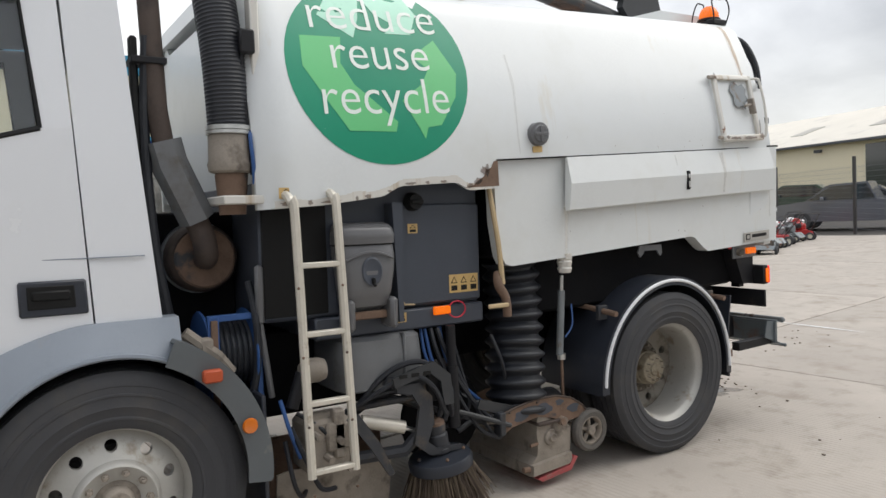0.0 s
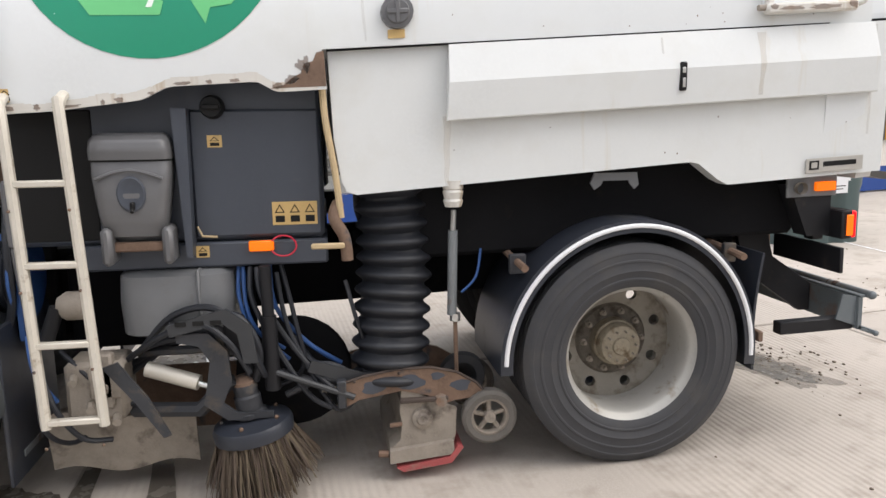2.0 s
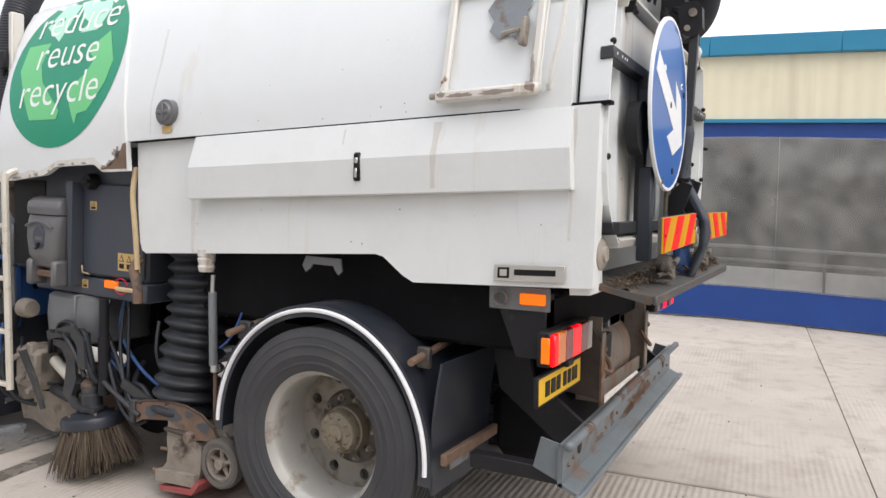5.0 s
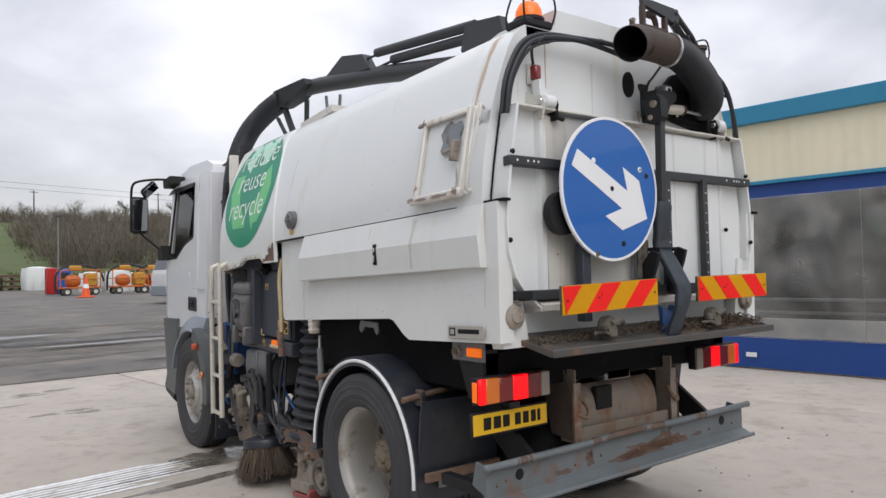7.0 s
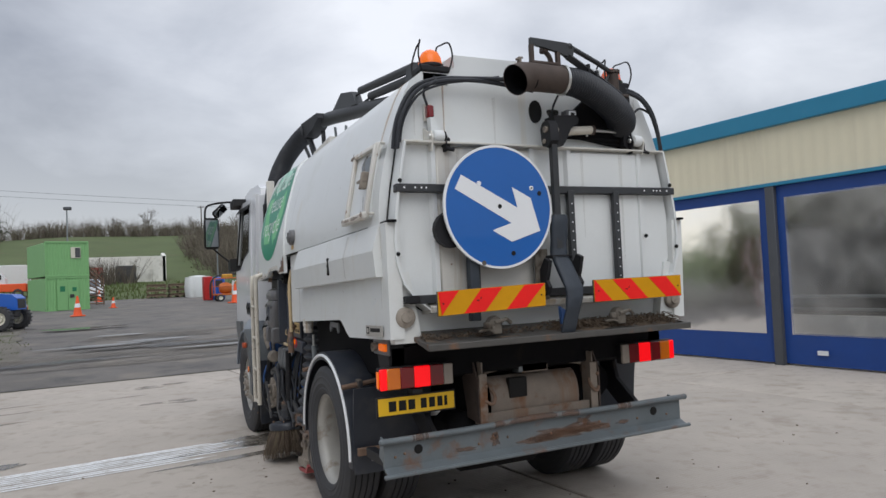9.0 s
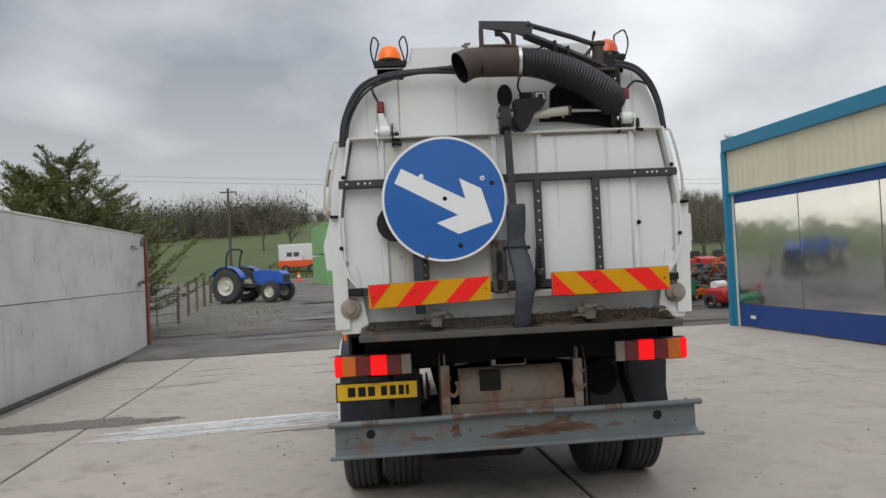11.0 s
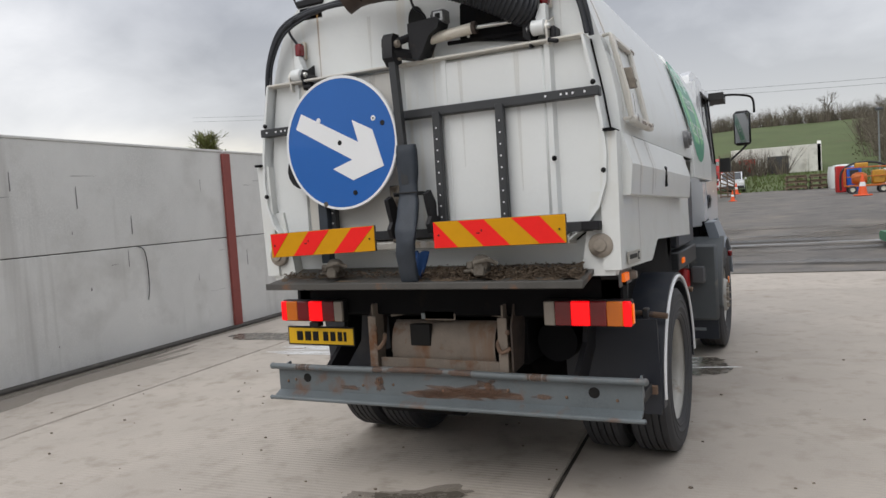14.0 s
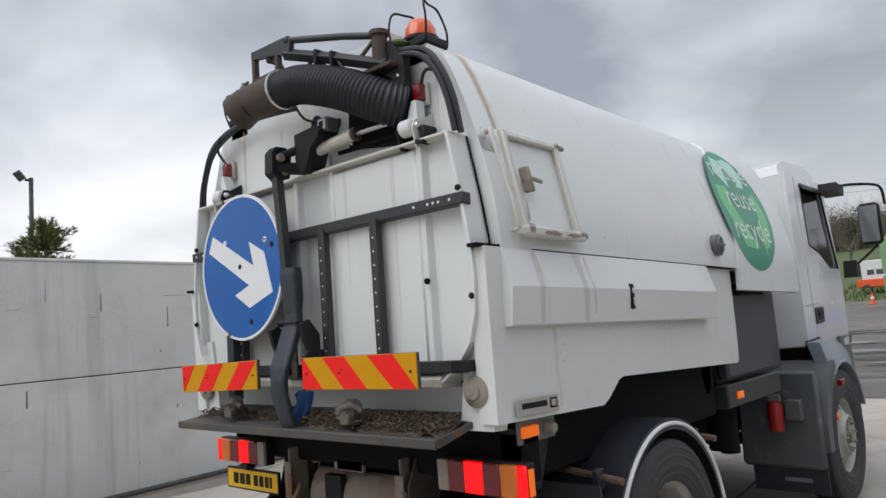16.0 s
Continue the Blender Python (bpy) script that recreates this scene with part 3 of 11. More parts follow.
part("front_shroud", shroud(), white_paint, truck, "white front shroud with rust along its lower edge", lean, angle=30)


def shroud_edge(s):
    g = G()
    n = 48
    for a, b in ((2.80, 4.03),):
        for i in range(n):
            y0, y1 = a + (b - a) * i / n, a + (b - a) * (i + 1) / n
            h = 0.035 + 0.02 * noise.noise(Vector((y0 * 9, s, 3)))
            x = s * (side(1.81) + 0.0185)
            g.add([(x, y0, lower_edge(y0)), (x, y1, lower_edge(y1)), (x, y1, lower_edge(y1) + h), (x, y0, lower_edge(y0) + h)], [(0, 1, 2, 3)])
    return g


for s in (-1,):
    part("rusty_edge", shroud_edge(s), white_rusty, truck, "rust-bitten lower edge of the shroud", tilt)


def rust_patch(s):
    g = G()
    x = s * (side(1.85) + 0.0195)
    pts = [(2.765, 1.812), (2.99, 1.815), (2.93, 1.828), (2.90, 1.852), (2.865, 1.868), (2.85, 1.905), (2.815, 1.912), (2.80, 1.945), (2.77, 1.95)]
    return g.add([(x, y, z) for y, z in pts], [range(len(pts))])


part("rust_patch", rust_patch(-1), rust_mat, truck, "", tilt)


def on_flank(s, yc, zc, off):
    """Lays a flat drawing (right, up) onto the hopper's flank, to be read from outside."""
    def fn(u, v, w=0.0):
        z = climb(zc, v)
        y = yc + s * u
        inn = 0.10 * max(0.0, (y - 3.90) / 0.16) ** 2
        return tilt(s * (side(z) + 0.016 - inn + off), y, z)
    return fn


def fan(poly, n=10):
    """A polygon filled with small faces, so that it can follow a curved face."""
    bm = bmesh.new()
    f = bm.faces.new([bm.verts.new((x, y, 0)) for x, y in poly])
    bmesh.ops.triangulate(bm, faces=[f])
    for _ in range(n):
        es = [e for e in bm.edges if e.calc_length() > 0.09]
        if not es:
            break
        bmesh.ops.subdivide_edges(bm, edges=es, cuts=1)
        bmesh.ops.triangulate(bm, faces=bm.faces[:])
    bm.verts.index_update()
    g = G().add([tuple(v.co) for v in bm.verts], [tuple(v.index for v in f.verts) for f in bm.faces])
    bm.free()
    return g


def disc_sheet(r, rings=7, seg=48):
    vs, fs = [(0, 0, 0)], []
    for i in range(1, rings + 1):
        for k in range(seg):
            a = 2 * math.pi * k / seg
            vs.append((r * i / rings * math.cos(a), r * i / rings * math.sin(a), 0))
    for k in range(seg):
        fs.append((0, 1 + k, 1 + (k + 1) % seg))
        for i in range(rings - 1):
            a, b = 1 + i * seg + k, 1 + i * seg + (k + 1) % seg
            fs.append((a, a + seg, b + seg, b))
    return G().add(vs, fs)


for s, DECAL_R, DECAL_Y in ((-1, 0.508, 3.41), (1, 0.455, 3.17)):
    DECAL_Z = 2.452 if s < 0 else 2.40
    base = part("recycling_decal", disc_sheet(DECAL_R), decal_green, truck, "round green recycling decal with arrows", on_flank(s, DECAL_Y, DECAL_Z, 0.0025))
    arrows = (
        (decal_light, [(-0.82, 0.30), (-0.40, 0.30), (-0.45, 0.02), (-0.34, -0.20), (0.08, -0.58), (0.05, -0.68), (-0.45, -0.66), (-0.62, -0.40), (-0.84, -0.02)]),
        (decal_light, [(0.66, 0.32), (0.86, -0.06), (0.80, -0.32), (0.58, -0.62), (0.42, -0.64), (0.38, -0.76), (0.16, -0.36), (0.42, -0.18), (0.52, -0.02), (0.36, 0.12)]),
        (decal_pale, [(-0.60, 0.54), (-0.26, 0.30), (-0.17, 0.52), (-0.10, 0.80), (-0.42, 0.84)]),
        (decal_pale, [(-0.08, 0.80), (0.12, 0.88), (0.42, 0.84), (0.52, 0.62), (0.40, 0.37), (0.10, 0.37), (0.22, 0.48), (0.02, 0.60)]),
    )
    for m_, poly in arrows:
        part("arrow", fan([(x * DECAL_R, y * DECAL_R) for x, y in poly]), m_, base, "", on_flank(s, DECAL_Y, DECAL_Z, 0.0040))
    for word, dv, width in (("reduce", 0.285, 0.72), ("reuse", 0.065, 0.55), ("recycle", -0.17, 0.71)):
        g = lettering(word, 0.2)
        w = max(p[0] for p in g.v) - min(p[0] for p in g.v)
        g.v = [(p[0] * width / w * DECAL_R / 0.51, p[1] * width / w * 1.08 * DECAL_R / 0.51, 0) for p in g.v]
        part("word", g, decal_white, base, "the word " + word + " in white", on_flank(s, DECAL_Y, climb(DECAL_Z, dv), 0.0052))

# side panels, flaps, caps, hatches on both flanks
for s in (-1, 1):
    outline = [(2.70, 1.375), (2.66, 1.36), (1.17, 1.385), (1.13, 1.375), (1.03, 1.295), (0.98, 1.268), (0.205, 1.272), (0.205, 1.953), (2.755, 1.953), (2.745, 1.60), (2.72, 1.42)]

    def bulge(x, y, z, s=s):
        k = max(0.0, (y - 2.45) / 0.3)
        return tilt(x - s * 0.045 * k * k - s * 0.012 * max(0.0, (1.5 - z) / 0.25) ** 2, y, z)
    panel = part("side_panel", G().prism(outline, "x", s * 1.03, s * 1.118), white_panel, truck, "white side panel with dirt streaks", bulge)
    part("panel_seam", G().box(s * 1.06, s * 1.108, 0.17, 2.76, 1.951, 1.965, 0.001), chassis_black, panel, "", tilt)
    flap_out = [(1.112, 1.950), (1.124, 1.950), (1.168, 1.795), (1.155, 1.645), (1.148, 1.640), (1.112, 1.640)]
    flap = part("side_flap", G().prism([(s * x, z) for x, z in flap_out], "y", 0.29, 2.275), white_panel, panel, "creased white locker flap", lambda x, y, z: tilt(x, y - 0.10 * (z - 1.64) * (1 if y > 1 else 0) + 0.05 * (z - 1.64), z), angle=20)
    part("flap_lock", G().box(s * 1.150, s * 1.174, 1.228, 1.260, 1.700, 1.822, 0.006), ink, panel, "black recessed flap lock", tilt)
    part("lock_key", G().box(s * 1.170, s * 1.178, 1.238, 1.250, 1.715, 1.755, 0.002).box(s * 1.170, s * 1.177, 1.236, 1.252, 1.775, 1.80, 0.003), steel_bright, panel, "", tilt)
    cap = part("filler_cap", G().lathe([(0, 0.055), (0.045, 0.055), (0.050, 0.045), (0.066, 0.042), (0.068, 0.0)], "x", (0, 0, 0), 16, m=Matrix.Diagonal((s, 1, 1, 1))), plastic_grey, truck, "weathered grey filler cap", lambda x, y, z, s=s: tilt(x + s * 1.098, y + 2.47, z + 2.087))
    part("cap_spokes", G().box(s * 1.150, s * 1.160, 2.425, 2.515, 2.078, 2.096, 0.003).box(s * 1.150, s * 1.1605, 2.461, 2.479, 2.042, 2.132, 0.003), plastic_grey, cap, "", tilt)
    if s < 0:
        part("cap_label", G().box(s * 1.117, s * 1.121, 2.44, 2.51, 1.985, 2.02, 0.001), sticker, truck, "", tilt)
    # access hatch
    def on_side(x, y, z, s=s):
        return tilt(s * (side(z) - 0.012 + x), y, z)
    hatch = part("access_hatch", G().box(-0.01, 0.035, 0.44, 0.86, 2.01, 2.47, 0.008), white_paint, truck, "hinged white access hatch with flaking paint", on_side)
    part("hatch_frame", G().box(0.03, 0.062, 0.44, 0.475, 2.01, 2.47, 0.008).box(0.03, 0.062, 0.825, 0.86, 2.01, 2.47, 0.008).box(0.03, 0.06, 0.47, 0.83, 2.432, 2.47, 0.008).box(0.03, 0.075, 0.43, 0.87, 2.00, 2.045, 0.010), white_rusty, hatch, "chipped raised frame", on_side)
    if s < 0:
        flake = [(0.66, 2.41), (0.62, 2.425), (0.58, 2.40), (0.53, 2.41), (0.50, 2.37), (0.52, 2.33), (0.50, 2.29), (0.545, 2.27), (0.55, 2.22), (0.585, 2.25), (0.63, 2.235), (0.67, 2.27), (0.655, 2.31), (0.69, 2.36)]
        part("bare_patch", G().add([(0.0365, y, z) for y, z in flake], [range(len(flake))]), galv, hatch, "patch of bare grey metal", on_side)
    part("hatch_latch", G().box(0.035, 0.085, 0.50, 0.52, 2.19, 2.30, 0.005).tube([(0.06, 0.505, 2.26), (0.07, 0.60, 2.245)], 0.010, 6), cast_grey, hatch, "", on_side)
    for zz in (2.03, 2.45):
        part("hatch_hinge", G().tube([(0.05, 0.83, zz), (0.05, 0.90, zz)], 0.014, 8), cast_grey, hatch, "", on_side)
    part("grab_rail", G().tube(bend([(-0.0, 0.40, 2.45), (0.055, 0.37, 2.45), (0.06, 0.355, 2.42), (0.06, 0.36, 2.25), (0.06, 0.385, 2.06), (0.045, 0.40, 2.03), (-0.01, 0.41, 2.03)], 4), 0.009, 6), white_rusty, truck, "bent white grab rail", on_side)
    # round outlet cap on the rear corner
    part("corner_plate", G().prism([(s * 0.90, 1.20), (s * 1.07, 1.20), (s * 1.086, 1.26), (s * 1.086, 1.50), (s * 1.02, 1.62), (s * 0.97, 1.62)], "y", 0.158, 0.236), white_panel, truck, "", tail)
    oc = part("outlet_cap", G().lathe([(0, -0.045), (0.030, -0.045), (0.034, -0.035), (0.052, -0.033), (0.062, -0.025), (0.062, 0.0)], "y", (s * 1.012, 0.157, 1.352), 20), cast_grey, truck, "ribbed grey drain cap", tail)
    part("cap_ribs", G().box(s * 1.016 - 0.045, s * 1.016 + 0.045, 0.190, 0.203, 1.345, 1.359, 0.003).box(s * 1.016 - 0.007, s * 1.016 + 0.007, 0.1905, 0.203, 1.307, 1.397, 0.003), cast_grey, oc, "", tail)

# rust-yellow runs down the flanks
stain_mat = mat("rust_run", (0.50, 0.28, 0.09), 0.6, var=0.3, scale=14, bump=0.0, alpha=0.42)
faint_stain = mat("faint_rust_run", (0.46, 0.36, 0.20), 0.6, var=0.3, scale=14, bump=0.0, alpha=0.11)


def run(s, y, w, z0, z1, seed, off=0.003):
    def fn(u, v):
        z = z1 + (z0 - z1) * v
        ww = w * (1.0 - 0.6 * v) * (1.0 + 0.5 * noise.noise(Vector((z * 9, seed, s))))
        return (s * (side(z) + off), y + ww * (u - 0.5) + 0.012 * noise.noise(Vector((z * 4, seed, 2))), z)
    return G().sheet(fn, 3, 26)


for s in (-1, 1):
    part("run_stain", run(s, 0.47, 0.045, 2.42, 2.87, 1), stain_mat, truck, "yellow rust run", tilt, recalc=False)
    part("run_stain", run(s, 0.50, 0.018, 2.42, 2.86, 2), faint_stain, truck, "", tilt, recalc=False)
    for y in (2.6,):
        part("run_stain", run(s, y, 0.02, 1.98, 2.55, 5), faint_stain, truck, "", tilt, recalc=False)
# rust eating the lower edge of the hopper and the hatch
def fleck(s, y, z, ry, rz, seed, off):
    ring = [(y + ry * w * math.cos(a), z + rz * w * math.sin(a)) for a, w in [(2 * math.pi * j / 28, 1.0 + 0.6 * noise.noise(Vector((2.0 * math.cos(2 * math.pi * j / 28), 2.0 * math.sin(2 * math.pi * j / 28), 2.7 * seed)))) for j in range(28)]]
    return G().add([(s * (side(z) + off), y, z)] + [(s * (side(q) + off), p, q) for p, q in ring], [(0, 1 + j, 1 + (j + 1) % 28) for j in range(28)])


for s in (-1,):
    for k, (y, z, ry, rz) in enumerate(((3.97, 1.800, 0.03, 0.010), (3.86, 1.798, 0.012, 0.012), (3.75, 1.795, 0.05, 0.005), (3.62, 1.802, 0.008, 0.012), (3.56, 1.808, 0.014, 0.010), (3.44, 1.825, 0.012, 0.008), (3.32, 1.856, 0.035, 0.006), (3.22, 1.856, 0.012, 0.008), (3.12, 1.855, 0.02, 0.006), (2.96, 1.825, 0.02, 0.012), (2.90, 1.845, 0.03, 0.016), (2.84, 1.90, 0.012, 0.03), (2.865, 1.90, 0.02, 0.02))):
        part("rust_fleck", fleck(s, y, z, ry, rz, k + 3 * s, 0.0195), rust_bloom, truck, "rust along the lower edge", tilt, recalc=False)
for s in (-1, 1):
    for k, (y, z, ry, rz) in enumerate(((0.84, 2.03, 0.02, 0.012), (0.76, 2.02, 0.05, 0.009), (0.60, 2.02, 0.07, 0.010), (0.46, 2.10, 0.008, 0.05), (0.458, 2.03, 0.02, 0.02), (0.85, 2.455, 0.012, 0.02))):
        part("rust_fleck", fleck(s, y, z, ry, rz, k + 40 + 3 * s, 0.0645 if z < 2.05 else 0.0525), rust_bloom, truck, "chipped rusty paint on the hatch frame", tilt, recalc=False)
FLAP = ((1.95, 1.124), (1.795, 1.168), (1.645, 1.155))


def flap_x(z):
    (a, p), (b, q), (c, r) = FLAP
    return p + (q - p) * (a - z) / (a - b) if z > b else q + (r - q) * (b - z) / (b - c)


def flap_run(s, y, w, z0, z1, seed):
    def fn(u, v):
        z = z1 + (z0 - z1) * v
        ww = w * (1.0 - 0.4 * v) * (1.0 + 0.5 * noise.noise(Vector((z * 9, seed, s))))
        return (s * (flap_x(z) + 0.0025), y + ww * (u - 0.5) + 0.01 * noise.noise(Vector((z * 5, seed, 2))), z)
    return G().sheet(fn, 3, 20)


flap_stain = mat("flap_rust_run", (0.46, 0.32, 0.16), 0.6, var=0.35, scale=14, bump=0.0, alpha=0.16)
for s, y, w, z0, z1, seed in ((-1, 0.87, 0.035, 1.66, 1.93, 1), (-1, 1.33, 0.012, 1.86, 1.93, 2), (1, 0.50, 0.05, 1.65, 1.945, 3), (1, 0.83, 0.055, 1.65, 1.945, 4), (1, 0.90, 0.02, 1.68, 1.94, 5)):
    part("run_stain", flap_run(s, y, w, z0, z1, seed), flap_stain, truck, "brown rust run over the flap", tilt, recalc=False)
for s, y, w, z0, z1, seed in ((-1, 2.275, 0.035, 1.37, 1.66, 6), (-1, 2.26, 0.012, 1.66, 1.93, 7), (1, 0.62, 0.03, 1.30, 1.63, 8), (-1, 0.30, 0.02, 1.45, 1.94, 9)):
    part("run_stain", G().sheet(lambda u, v, s=s, y=y, w=w, z0=z0, z1=z1, seed=seed: (s * 1.1205, y + w * (1 - 0.5 * v) * (u - 0.5) + 0.012 * noise.noise(Vector((v * 3, seed, 4))), z1 + (z0 - z1) * v), 3, 16), flap_stain, truck, "brown run down the panel", tilt, recalc=False)


def specks(s, seed):
    """Stone chips and rust pin-pricks over the panels."""
    rr = random.Random(seed)
    g = G()
    for _ in range(22):
        y, z = rr.uniform(0.35, 2.6), rr.choice((rr.uniform(1.42, 1.62), rr.uniform(1.97, 2.08), rr.uniform(2.1, 2.6)))
        r = rr.uniform(0.0015, 0.004)
        x = s * (1.1215 if z < 1.95 else side(z) + 0.002)
        g.add([(x, y - r, z), (x, y, z - r * rr.uniform(0.8, 2.2)), (x, y + r, z), (x, y, z + r)], [(0, 1, 2, 3)])
    return g


for s in (-1, 1):
    tagged(part("paint_chips", specks(s, 17 + s), rust_mat, truck, "small rusty paint chips", tilt, recalc=False), kind="stuff")
# rust runs and grime on the tail
for k, (x, w, z0, z1, m_) in enumerate(((-0.66, 0.03, 2.42, 2.80, stain_mat), (-0.30, 0.05, 2.42, 2.72, faint_stain), (0.10, 0.06, 2.40, 2.50, stain_mat), (0.84, 0.03, 2.42, 2.78, faint_stain), (-0.86, 0.04, 2.45, 2.74, faint_stain))):
    part("run_stain", G().sheet(lambda u, v, x=x, w=w, z0=z0, z1=z1: (x + 0.5 * w * (1 - 0.7 * v) * (u - 0.5), 0.2935, z1 + (z0 - z1) * v), 3, 14), m_, truck, "", lean, recalc=False)
for k, (x, w, z0, z1) in enumerate(((-0.62, 0.05, 1.75, 2.365), (-0.25, 0.08, 1.9, 2.365), (0.30, 0.05, 1.8, 2.365), (0.62, 0.06, 1.65, 2.365))):
    part("run_stain", G().sheet(lambda u, v, x=x, w=w, z0=z0, z1=z1: (x + 0.5 * w * (1 - 0.8 * v) * (u - 0.5), 0.2035, z1 + (z0 - z1) * v), 3, 14), faint_stain, truck, "", lean, recalc=False)

# maker's label, lettering as plain bars
for s in (-1, 1):
    lab = part("maker_label", G().box(s * 1.116, s * 1.122, 0.31, 0.60, 1.29, 1.355, 0.001), silver_label, truck, "silver maker's label", tilt)
    pieces("label_bar", G().box(s * 1.1215, s * 1.1235, 0.345, 0.515, 1.315, 1.338, 0.001).box(s * 1.1215, s * 1.1235, 0.535, 0.585, 1.303, 1.345, 0.001), ink, lab, "", tilt)
    part("label_mark", G().box(s * 1.123, s * 1.1245, 0.545, 0.575, 1.311, 1.337, 0.001), silver_label, lab, "", tilt)

# tail door
DOOR = [(0.985, 2.385), (1.005, 2.28), (1.035, 2.12), (1.06, 1.95), (1.07, 1.80), (1.06, 1.66), (1.02, 1.54), (0.95, 1.45), (0.86, 1.385)]
outline = DOOR + [(-x, z) for x, z in reversed(DOOR)]
door = part("tail_door", G().prism([(x * 0.97, z) for x, z in outline], "y", 0.175, 0.238), white_paint, truck, "white rear door with rust stains", tail, angle=25)
part("door_ledge", G().box(-0.985, 0.985, 0.112, 0.237, 2.380, 2.393, 0.003), white_rusty, door, "", tail)
part("door_sill", G().prism([(0.175, 1.45), (0.10, 1.40), (0.11, 1.37), (0.238, 1.365), (0.238, 1.45)], "x", -0.86, 0.86), white_rusty, door, "", tail)
for s in (-1, 1):
    rim = [(s * x, 0.0, z) for x, z in DOOR]
    g = G()
    for (x0, _, z0), (x1, _, z1) in zip(rim, rim[1:]):
        g.add([(x0, 0.11, z0), (x1, 0.11, z1), (x1, 0.24, z1), (x0, 0.24, z0), (x0 * 0.985, 0.11, z0), (x1 * 0.985, 0.11, z1), (x1 * 0.985, 0.24, z1), (x0 * 0.985, 0.24, z0)], [(0, 1, 2, 3), (4, 5, 6, 7), (0, 1, 5, 4), (3, 2, 6, 7), (0, 3, 7, 4), (1, 2, 6, 5)])
    part("door_rim", g, white_paint, door, "bowed white flange", tail, recalc=True)
    part("rim_seal", G().tube([(s * (x + 0.006), 0.225, z) for x, z in DOOR], 0.0045, 6), chassis_black, door, "", tail)
    for x, z in ((1.02, 2.15), (1.05, 1.72)):
        part("rim_bolt", G().ball((s * x, 0.112, z), 0.014, 8, 5), ink, door, "", tail)
part("door_skin", G().box(0.205, 0.765, 0.148, 0.18, 1.46, 2.372, 0.012), white_paint, door, "", tail)
part("door_skin", G().box(-0.765, -0.10, 0.154, 0.18, 1.46, 2.372, 0.012), white_rusty, door, "streaked white skin panel", tail)
for x in (-0.785, -0.085, 0.20, 0.785):
    part("door_rib", G().prism([(x - 0.03, 0.18), (x - 0.014, 0.146), (x + 0.014, 0.146), (x + 0.03, 0.18)], "z", 1.44, 2.378), white_paint, door, "", tail)
part("door_bolt", G().ball((0.80, 0.13, 1.80), 0.014, 8, 5), chassis_black, door, "", tail)

# rails on the door
rack = part("rail_frame", G().box(-1.05, 1.05, 0.10, 0.152, 2.083, 2.130, 0.004), dark_bar, truck, "dark grey perforated mounting rail", tail)
for x, w in ((-0.55, 0.022), (0.165, 0.022), (0.53, 0.022)):
    part("upright", G().box(x - w, x + w, 0.088, 0.128, 1.46, 2.10, 0.003), dark_bar, rack, "", tail)
    pieces("upright_holes", G().add([p for k in range(9) for p in ((x - 0.004, 0.0875, 1.53 + 0.06 * k), (x + 0.004, 0.0875, 1.53 + 0.06 * k), (x + 0.004, 0.0875, 1.538 + 0.06 * k), (x - 0.004, 0.0875, 1.538 + 0.06 * k))], [(4 * k, 4 * k + 1, 4 * k + 2, 4 * k + 3) for k in range(9)]), sign_white, rack, "", tail)
for x in (-1.0, -0.93, -0.89, -0.86, 0.78, 0.86, 0.89, 0.92, 0.98):
    part("rail_hole", G().lathe([(0, 0.0), (0.006, 0.0), (0.006, 0.002)], "y", (x, 0.0985, 2.107), 8), sign_white, rack, "", tail)
part("lower_rail", G().box(-0.98, 0.98, 0.10, 0.145, 1.425, 1.475, 0.004), dark_bar, rack, "", tail)
for s in (-1, 1):
    part("stay", G().box(s * 0.93, s * 1.02, 0.09, 0.17, 1.43, 1.475, 0.004), black_steel, rack, "", tail)

# keep-left arrow sign
SC = (-0.415, 0.085, 2.06)
sign = part("arrow_sign", G().lathe([(0, -0.006), (0.361, -0.006), (0.3635, -0.004), (0.3635, 0.004), (0.361, 0.006), (0, 0.006)], "y", SC, 56), sign_blue, truck, "round blue traffic sign with a white arrow pointing down to the right")
part("sign_border", G().lathe([(0.362, -0.0075), (0.375, -0.0075), (0.377, -0.004), (0.377, 0.006), (0.362, 0.006), (0.362, -0.0075)], "y", SC, 56), sign_white, sign, "white rim")


def sign_arrow():
    poly = [(-0.668, 2.251), (-0.290, 2.055), (-0.323, 2.181), (-0.193, 2.115), (-0.134, 1.911), (-0.340, 1.846), (-0.471, 1.918), (-0.338, 1.961), (-0.712, 2.166)]
    return G().prism(poly, "y", SC[1] - 0.0085, SC[1] - 0.004)


part("arrow", sign_arrow(), sign_white, sign, "white arrow")
for x, z, m_ in ((-0.414, 2.062, ink), (-0.127, 2.145, black_steel), (-0.333, 1.776, ink), (-0.539, 1.722, grimy_cap), (-0.183, 2.176, sign_white), (-0.55, 2.20, sign_white)):
    part("bolt", G().lathe([(0, -0.0095), (0.007, -0.0095), (0.012, -0.0105), (0.015, -0.008), (0.015, 0.0)], "y", (x, SC[1], z), 12), m_, sign)
part("bolt", G().lathe([(0, -0.0125), (0.005, -0.0125), (0.006, -0.008)], "y", (-0.183, SC[1], 2.176), 8), ink, sign)
pieces("sign_bracket", G().box(-0.62, -0.56, 0.105, 0.16, 1.38, 1.78, 0.004).box(-0.66, -0.36, 0.105, 0.16, 2.03, 2.10, 0.004), blue_cloth, sign)
part("sign_plate", G().lathe([(0, 0.0), (0.11, 0.0), (0.11, 0.05), (0, 0.05)], "y", (-0.72, 0.12, 1.93), 16), black_steel, sign)

